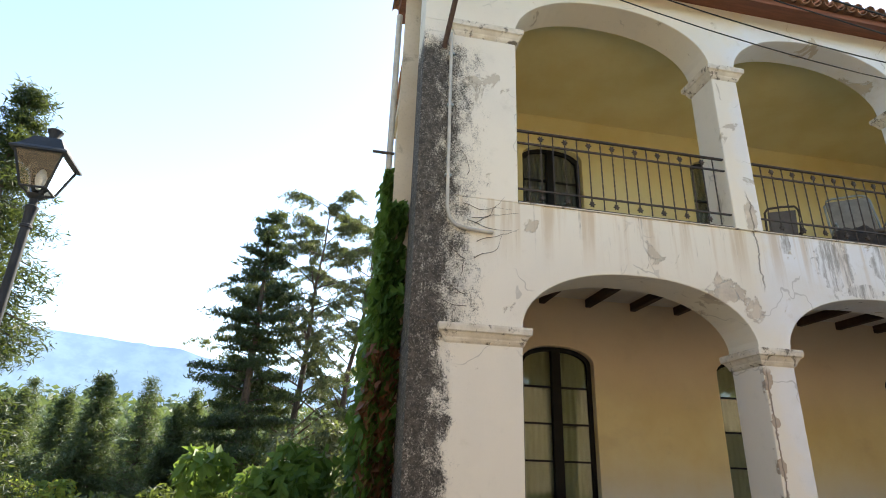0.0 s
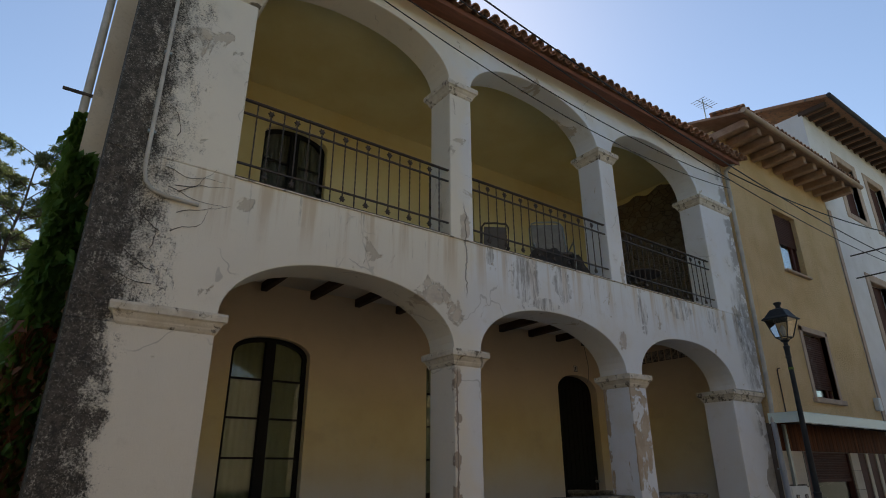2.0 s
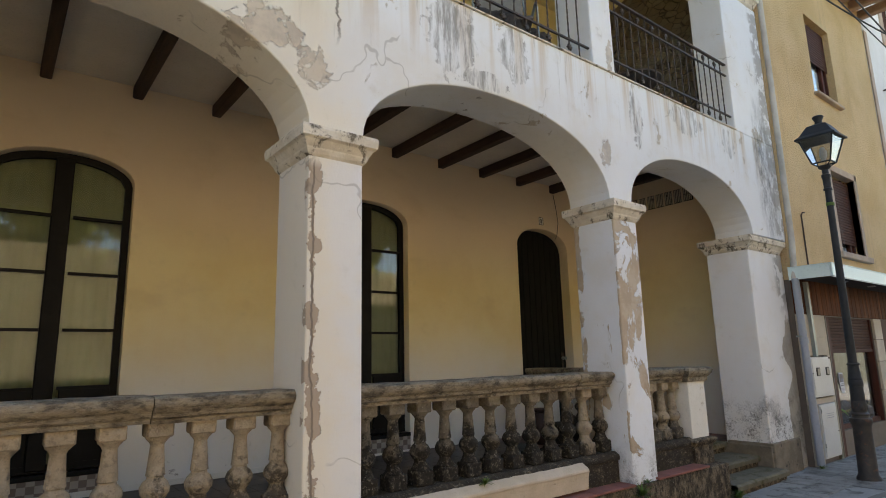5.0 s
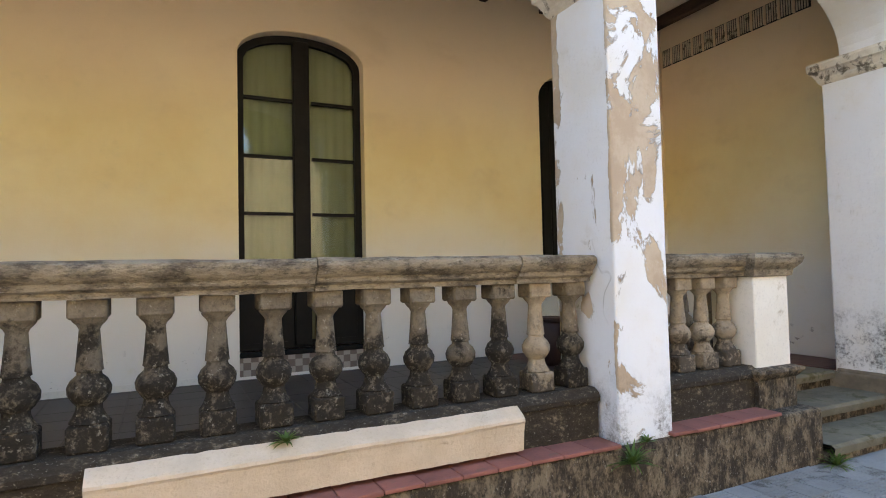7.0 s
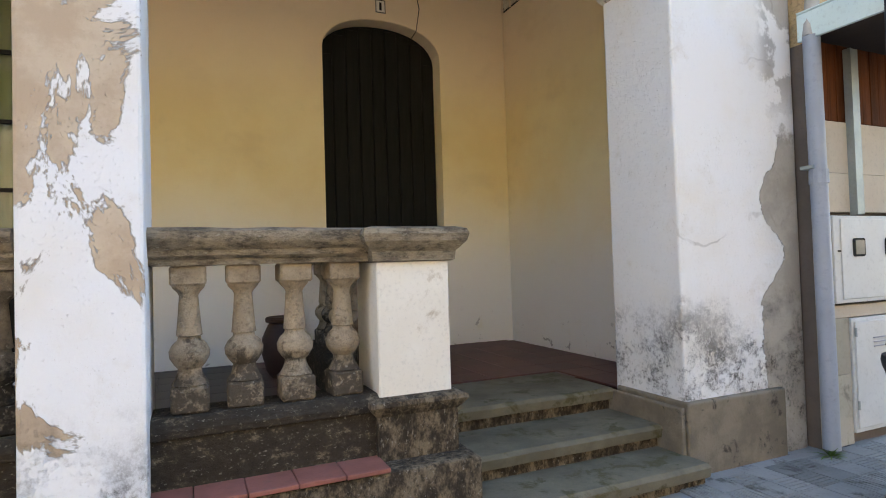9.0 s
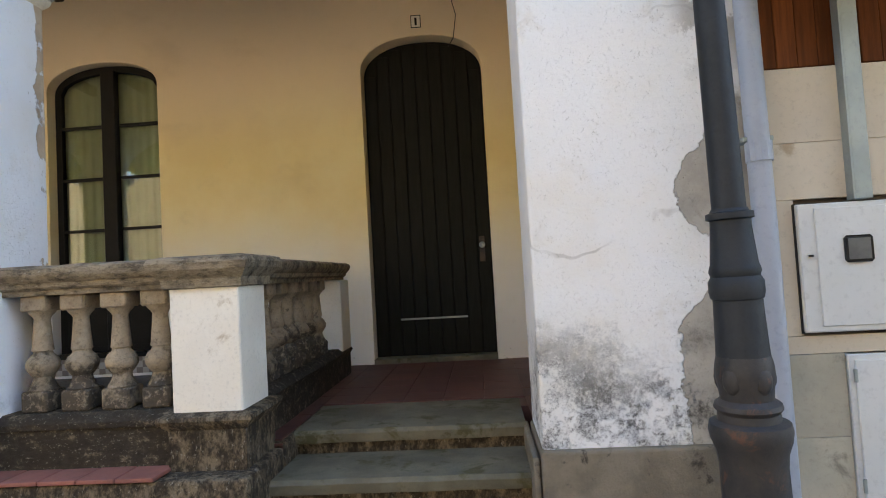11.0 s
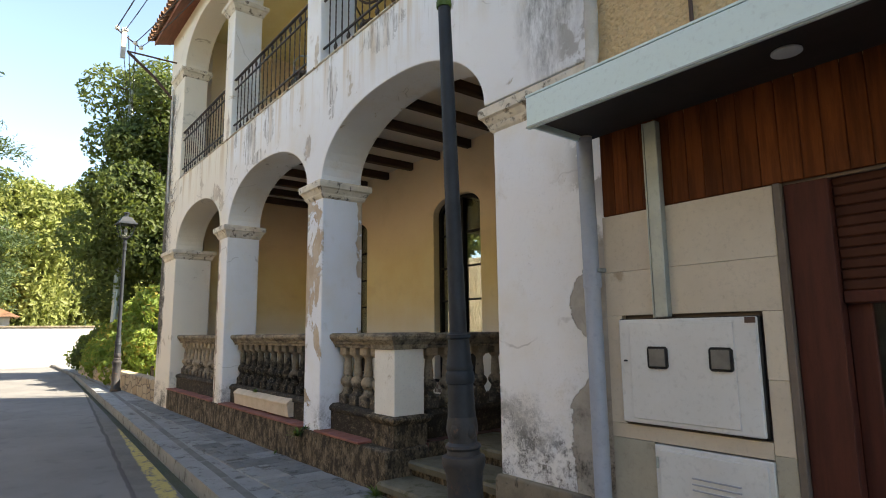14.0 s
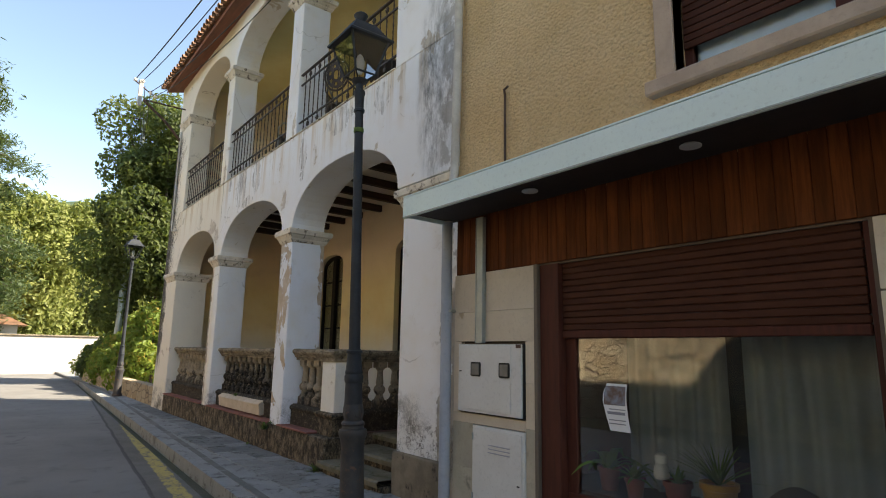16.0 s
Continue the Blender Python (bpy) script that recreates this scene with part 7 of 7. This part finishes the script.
def open_cedar(base, height, spread, seed, mat, label, lean):
    """Thin-crowned cedar: a long bare stem, rising limbs and drooping airy sprays."""
    rng = np.random.default_rng(seed)
    t = thing("cedar_tree", label, "tree", "garden cedars")
    limbs, cs, ns = [], [], []
    for k in range(40):
        s_ = 0.22 + 0.77 * (k + rng.uniform(0, 0.8)) / 40
        a = k * 2.4 + rng.normal() * 0.4
        L = spread * (0.35 + 0.75 * math.sin(math.pi * min(1.0, 0.18 + 0.72 * s_))) * rng.uniform(0.6, 1.1) * (1.0 if s_ < 0.85 else 0.6)
        p0 = np.array([base[0] + lean[0] * s_, base[1] + lean[1] * s_, base[2] + height * s_])
        rise = rng.uniform(0.25, 0.7) * L * (1.0 if s_ < 0.85 else 0.7)
        tip = p0 + np.array([L * math.cos(a), L * math.sin(a), rise])
        tip[2] = min(tip[2], base[2] + height + 0.2)
        limbs.append((tuple(p0), tuple(tip), 0.02 + 0.035 * (1 - s_)))
        for q in rng.uniform(0.3, 1.0, 17):
            c0 = p0 + (tip - p0) * q
            b = a + rng.normal() * 0.8
            ln = rng.uniform(0.45, 1.0)
            u = np.linspace(0.05, 1, 20)[:, None]
            pts = c0 + u * ln * np.array([math.cos(b), math.sin(b), 0.10]) - np.array([0, 0, 1.0]) * ln * 0.5 * u ** 2
            pts = np.repeat(pts, 3, 0) + rng.normal(size=(60, 3)) * 0.05
            cs.append(pts)
            ns.append(rng.normal(size=pts.shape))
            limbs.append((tuple(c0), tuple(pts[-1]), 0.008))
    part("trunk", trunk_mesh(base, height * 0.96, 0.2, lean, rng, limbs), M["bark"], t)
    v, f = leaves(np.concatenate(cs), np.concatenate(ns), 0.05, rng, 4.5)
    raw("crown", v, f, mat, t)
    return t


pine((-3.8, 17.8, -1.0), 13.4, 2.6, 5, M["conifer"], "dark layered pine tree in the garden")
open_cedar((-2.3, 20.0, -1.0), 15.4, 3.7, 9, M["cedar"], "tall thin-crowned cedar with drooping sprays", (0.9, 0.2))
open_cedar((-0.7, 21.5, -1.0), 15.0, 3.9, 19, M["cedar"], "tall thin-crowned cedar with drooping sprays", (1.9, 0.3))
conifer("fir_tree", (-9.0, 8.4, -1.0), 12.2, 2.4, 11, M["conifer"], "feathery conifer behind the street lamp", 0.4, 0.2, 0.075, 24, 260, 0.15)
for k, (x, y, h, r) in enumerate(((-8.6, 17.0, 6.2, 2.3), (-6.2, 18.5, 5.2, 2.0), (-11.5, 22.0, 6.0, 2.5), (-6.6, 23, 6.4, 2.6), (-15.0, 26, 6.4, 2.6), (-10.5, 30, 7.8, 2.9), (-14, 34, 8.0, 3.0), (-19, 36, 8.2, 3.0), (-7.0, 33, 7.8, 2.9), (-3.5, 30, 7.0, 2.8))):
    conifer("young_fir", (x, y, -1.2), h, r, 40 + k, M["fir"], "young dark fir in the garden", 0.25, 0.1, 0.09, 26, 150, 0.03, "garden firs", shape=0.95, loose=0.5)
for k, (x, y, h, r, mat) in enumerate(((-3.6, 11.0, 1.7, 1.5, "laurel"), (-1.4, 9.5, 2.6, 1.2, "cedar"), (-6.2, 11.8, 1.5, 1.4, "laurel"), (-9.5, 15.0, 1.7, 1.6, "hedge"), (-1.2, 14.5, 4.0, 1.8, "cedar"))):
    broadleaf("garden_shrub", (x, y, -0.4), h, r, 60 + k, M[mat], "tangled green garden shrub", 20, 260, 0.12, 0.9, 0.05, False, "garden shrubs")

# street side
broadleaf("laurel_tree", (-12.5, 2.5, 0.0), 15.0, 3.5, 70, M["laurel"], "tall dark evergreen tree beside the house", 70, 850, 0.14, 1.0, 0.06)
for k, (x, y, h, r) in enumerate(((-38.0, -1.5, 15.5, 5.0), (-46.0, -7.5, 17.5, 5.5), (-44.0, 4.0, 15.0, 5.0), (-52.0, -14.0, 18.0, 6.0))):
    broadleaf("willow_tree", (x, y, 0.0), h, r, 80 + k, M["willow"], "tall yellow-green weeping willow", 36, 800, 0.22, 1.2, 0.12, True, "willows")
conifer("fir_tree", (-30.0, -5.4, 0.0), 8.4, 3.0, 91, M["conifer"], "broad dark conifer beyond the wall", 0.3, 0.1, 0.3, 14, 90, 0.02)
conifer("fir_tree", (-27.0, -6.3, 0.0), 20.5, 5.6, 93, M["spruce"], "tall feathery conifer beyond the junction", 0.35, 0.1, 0.15, 28, 420, 0.2, shape=0.6, loose=0.4)
conifer("fir_tree", (-36.0, -8.6, 0.0), 9.5, 3.4, 92, M["cedar"], "broad dark conifer beyond the wall", 0.3, 0.1, 0.3, 14, 90, 0.02)

# hedge on a low stone wall
low = structure(bm_obj("garden_wall", box(-14.0, -0.22, 0.05, 0.35, -0.1, 0.55, 0.03, 2), M["rubble"]), "low rubble garden wall under the hedge", "wall")
hr = np.random.default_rng(5)
for k in range(8):
    x = -6.1 - 1.4 * k
    top = (3.8, 4.1, 3.9, 3.5, 3.2, 3.0, 2.8, 2.6)[k]
    cen = []
    for _ in range(30):
        y = hr.uniform(0.1, 2.6)
        cen.append((x + hr.normal() * 0.5, y, hr.uniform(0.45, 0.9 + (top - 1.1) * min(1.0, y / 2.0))))
    p, n = clumps(hr, cen, hr.uniform(0.3, 0.55, 30), 220)
    p[:, 1] = np.maximum(p[:, 1], -0.35)
    v, f = leaves(p, n, 0.12, hr)
    hg = thing("hedge_shrub", "dense yellow-green hedge spilling over the low wall", "hedge", "hedge shrubs", (0, 0, 0))
    raw("foliage", v, f, M["hedge"] if k not in (5, 6) else M["laurel"], hg)
    part("stems", tube([(x, 1.2, -0.1), (x + 0.1, 1.2, 1.0), (x - 0.05, 1.15, 1.9)], [0.06, 0.05, 0.02], 7), M["bark"], hg)

# ivy up the side wall
iv = thing("ivy", "green ivy with reddening leaves climbing the side wall", "climber")
ir = np.random.default_rng(8)
n = 7500
yy = 0.8 + 2.6 * ir.uniform(0.0, 1.0, n) ** 1.6
zz = ir.uniform(0.0, 1.0, n) ** 0.9 * (5.6 - 0.16 * (yy - 1))
bul = 0.10 + 0.42 * np.clip((5.2 - zz) / 5.2, 0, 1) * np.clip((yy - 0.8) / 0.8, 0.15, 1)
xx = -0.2 + np.clip(yy - 1.0, 0, 9) * 0.13 - np.abs(ir.normal(size=n)) * bul * 0.5 - 0.02
n2 = 1500
xx = np.concatenate([xx, ir.uniform(-0.30, -0.015, n2)])
yy = np.concatenate([yy, 0.735 - np.abs(ir.normal(size=n2)) * 0.05])
zz = np.concatenate([zz, ir.uniform(0.1, 1.0, n2) * 5.1])
n += n2
nn_ = np.stack([-np.ones(n), ir.normal(size=n) * 0.6, ir.normal(size=n) * 0.5 + 0.3], 1)
red = (yy < 0.95) & (zz < 3.3) & (zz > 1.2) & (ir.uniform(size=n) < 0.55)
for mask, nm, mat in ((~red, "foliage", M["ivy"]), (red, "red_foliage", M["redivy"])):
    v, f = leaves(np.stack([xx, yy, zz], 1)[mask], nn_[mask], 0.15, ir, 1.3)
    raw(nm, v, f, mat, iv)
cen = [(-0.9 + hr.normal() * 0.5, 1.6 + hr.uniform(-0.6, 1.6), hr.uniform(0.3, 2.0)) for _ in range(18)]
p, n_ = clumps(hr, cen, hr.uniform(0.3, 0.5, 18), 200)
v, f = leaves(p, n_, 0.13, hr)
sh = thing("garden_shrub", "broad-leaved green bush at the foot of the side wall", "shrub", "garden shrubs")
raw("foliage", v, f, M["ivy"], sh)
part("stems", tube([(-0.9, 1.6, -0.1), (-0.85, 1.7, 1.2)], [0.05, 0.02], 6), M["bark"], sh)

# trees above the retaining wall across the lane
for k, (x, h, r) in enumerate(((-14.0, 8.0, 2.8), (-7.5, 8.5, 2.8), (-1.0, 7.5, 2.6), (4.5, 8.5, 2.8), (9.8, 7.0, 2.6), (15.0, 8.0, 2.8), (21.0, 7.5, 2.6))):
    broadleaf("roadside_tree", (x, -12.6 - 0.6 * (k % 2), 0.0), h + 3.0, r, 120 + k, M["willow"], "yellow-green tree above the retaining wall", 24, 260, 0.26, 1.0, 0.42, False, "roadside trees")

# weeds at the plinth
for k, (x, y, z, s) in enumerate(((7.86, -0.07, 0.36, 0.22), (9.70, -0.12, 0.06, 0.20), (12.2, -0.10, 0.06, 0.15), (5.95, 0.11, 0.72, 0.12), (8.0, -0.05, 0.46, 0.09), (7.2, -0.08, 0.05, 0.1))):
    w = bm_obj("weed", blades(bmesh.new(), (x, y, z), 60 if s > 0.15 else 34, s, 0.4, 0.008, random.Random(k + 30)), M["weed"])
    tagged(w, "small green weed growing from the masonry", "weed", "weeds")

# ---- far side and distance ----
structure(bm_obj("wall_boundary", box(-24.0, -23.6, -16.0, 3.2, -0.2, 2.05, 0.02), M["brightwall"]), "sunlit white boundary wall across the junction", "wall")
structure(bm_obj("wall_boundary_coping", box(-24.06, -23.54, -16.0, 3.2, 2.05, 2.15, 0.02), M["rail"]), "stone coping of the boundary wall", "wall")
structure(bm_obj("wall_opposite", box(-18.0, 34.0, -9.4, -8.8, -0.2, 5.2, 0.05), M["rubble"]), "rubble retaining wall across the lane", "wall")
structure(bm_obj("verge", box(-60.0, 60.0, -8.8, -7.2, -0.3, -0.03), M["soil"]), "strip of dry earth along the lane", "ground")
hut = thing("far_house", "small house with an orange roof beyond the wall", "house")
part("wall", box(-34, -30, -6.4, -2.0, 0.0, 2.9), M["brightwall"], hut)
part("roof", profile_x([(-6.9, 2.8), (-4.2, 4.1), (-1.5, 2.8)], -34.5, -29.5), M["tileroof"], hut)
pole = thing("street_pole", "grey pole carrying cables behind the hedge", "pole")
part("pole", tube([(-12.0, 0.9, 0.0), (-12.2, 1.05, 12.6)], [0.14, 0.09], 10), M["zinc"], pole)
part("crossarm", tube([(-12.2, 0.2, 12.0), (-12.2, 2.0, 12.0)], 0.03), M["iron"], pole)


def ridge(name, dist, az0, az1, heights, mat, label, depth=300, rough=0.0):
    n = 90
    bm = bmesh.new()
    a_, b_, c_ = [], [], []
    for i in range(n + 1):
        s = i / n
        az = radians(az0 + (az1 - az0) * s)
        q = s * (len(heights) - 1)
        k = min(int(q), len(heights) - 2)
        u = q - k
        u = u * u * (3 - 2 * u)
        h = heights[k] * (1 - u) + heights[k + 1] * u + rough * (noise.noise(Vector((i * 0.35, dist, 0))) + 0.5 * noise.noise(Vector((i * 1.1, dist, 3))))
        d = Vector((-math.sin(az), math.cos(az), 0))
        a_.append(bm.verts.new(d * dist + Vector((0, 0, -20))))
        b_.append(bm.verts.new(d * (dist + depth * 0.5) + Vector((0, 0, h))))
        c_.append(bm.verts.new(d * (dist + depth) + Vector((0, 0, -20))))
    for i in range(n):
        bm.faces.new((a_[i], a_[i + 1], b_[i + 1], b_[i]))
        bm.faces.new((b_[i], b_[i + 1], c_[i + 1], c_[i]))
    return structure(bm_obj(name, bm, mat, None, "", True), label, "backdrop")


ridge("backdrop", 2000, -10, 60, (300, 340, 390, 430, 440, 360, 400, 430, 380), M["hill"], "far mountain ridge tinted pale blue for distance haze", 900, 8)
ridge("backdrop_wooded_hill", 420, 60, 120, (60, 90, 118, 112, 108, 96, 60), M["woods"], "wooded hill beyond the willows", 200, 5)
wr = np.random.default_rng(3)
m = 26000
az = np.radians(wr.uniform(-4, 46, m))
dd = wr.uniform(60, 190, m)
ht = np.interp(dd, (60, 190), (5.5, 23.0)) * (0.62 + 0.38 * np.abs(np.sin(np.degrees(az) * 2.3 + dd * 0.13))) * wr.uniform(0.25, 1.0, m)
p = np.stack([-np.sin(az) * dd, np.cos(az) * dd, ht - 1.0], 1)
v, f = leaves(p, wr.normal(size=p.shape) + np.array([0, -0.6, 0.6]), 1.5, wr, 1.6)
fw = raw("far_woods", v, f, M["woods"])
tagged(fw, "dense mixed woodland filling the valley", "woods", kind="stuff")

# ---- pieces: ledge tiles, floor tiles, paving ----
def piece(name, me, parent, m):
    o = new(name, me)
    o.parent = parent
    o.matrix_basis = m
    return o


def piece_mesh(name, sx, sy, sz, bevel, mat):
    bm = box(-sx / 2, sx / 2, -sy / 2, sy / 2, -sz, 0.0, bevel)
    me = bpy.data.meshes.new(name)
    bm.to_mesh(me)
    bm.free()
    me.materials.append(mat)
    return me


ledge = thing("tile_ledge", "ledge of red clay tiles along the plinth", "ledge", kind="structure")
LT = piece_mesh("tile", 0.197, 0.20, 0.022, 0.004, M["redtile"])
for a, b in BAYS[:2] + [(8.22, 9.24)]:
    n = int((b - a) / 0.2)
    for i in range(n):
        x = a + (b - a) * (i + 0.5) / n
        piece("tile", LT, ledge, pose(x, 0.055, 0.475 + random.uniform(-0.002, 0.003), random.uniform(-0.6, 0.6), random.uniform(-0.5, 0.5), random.uniform(-0.6, 0.6)) @ Matrix.Diagonal(((b - a) / n / 0.2, 1, 1, 1)))

tiles = thing("floor_tiles", "dark red square porch tiles", "floor", kind="structure")
FT = piece_mesh("tile", 0.297, 0.297, 0.012, 0.003, M["floor"])
vs, fs = [], []
for i in range(37):
    for j in range(10):
        x, y = 0.83 + 0.3 * i, 0.70 + 0.3 * j
        if 9.7 < x < 11.2 and y < 1.5:
            continue
        m = pose(x, y, FLOOR + random.uniform(-0.001, 0.001))
        if x > 7.9 and y > 0.9:
            piece("tile", FT, tiles, m)
        else:
            k = len(vs)
            vs.extend(m @ q.co for q in FT.vertices)
            fs.extend([k + q for q in pl.vertices] for pl in FT.polygons)
o = raw("tiles", vs, fs, M["floor"], tiles)
o["kind"] = "stuff"


def slab_mesh(kind):
    """A paving slab with four fields; fields are ribbed or plain by turns."""
    bm = bmesh.new()
    add_box(bm, -0.176, 0.176, -0.176, 0.176, -0.03, -0.003, 0.003)
    for qx in (0, 1):
        for qy in (0, 1):
            cx, cy = -0.088 + 0.176 * qx, -0.088 + 0.176 * qy
            if (qx + qy + kind) % 2:
                for r in range(5):
                    y0 = cy - 0.078 + r * 0.033
                    add_box(bm, cx - 0.08, cx + 0.08, y0, y0 + 0.022, -0.004, 0.001)
            else:
                for v in add_box(bm, cx - 0.083, cx + 0.083, cy - 0.083, cy + 0.083, -0.004, 0.001):
                    for fc in v.link_faces:
                        fc.material_index = 1
    bmesh.ops.recalc_face_normals(bm, faces=bm.faces)
    me = bpy.data.meshes.new("slab")
    bm.to_mesh(me)
    bm.free()
    me.materials.append(M["paving"])
    me.materials.append(M["paving_dark"])
    return me


paving = thing("paving", "grey ribbed paving slabs along the lane", "pavement", kind="structure")
SLABS = [slab_mesh(0), slab_mesh(1)]
vs, fs = [], []
for i in range(130):
    x = -22 + i * 0.356
    for j in range(-1, 3):
        y = -0.925 + j * 0.356
        if y - 0.18 < kerb_y(x) + 0.1:
            continue
        if j == 2 and 9.72 < x < 11.05:
            continue
        m = pose(x, y, PAVE + random.uniform(-0.003, 0.003), random.uniform(-0.4, 0.4), random.uniform(-0.3, 0.3), random.choice((0, 90)))
        me = SLABS[(i + j) % 2]
        if 3.0 < x < 17.5:
            piece("slab", me, paving, m)
        else:
            k = len(vs)
            vs.extend(m @ q.co for q in me.vertices)
            fs.extend([k + q for q in pl.vertices] for pl in me.polygons)
o = raw("slabs", vs, fs, M["paving"], paving)
o["kind"] = "stuff"
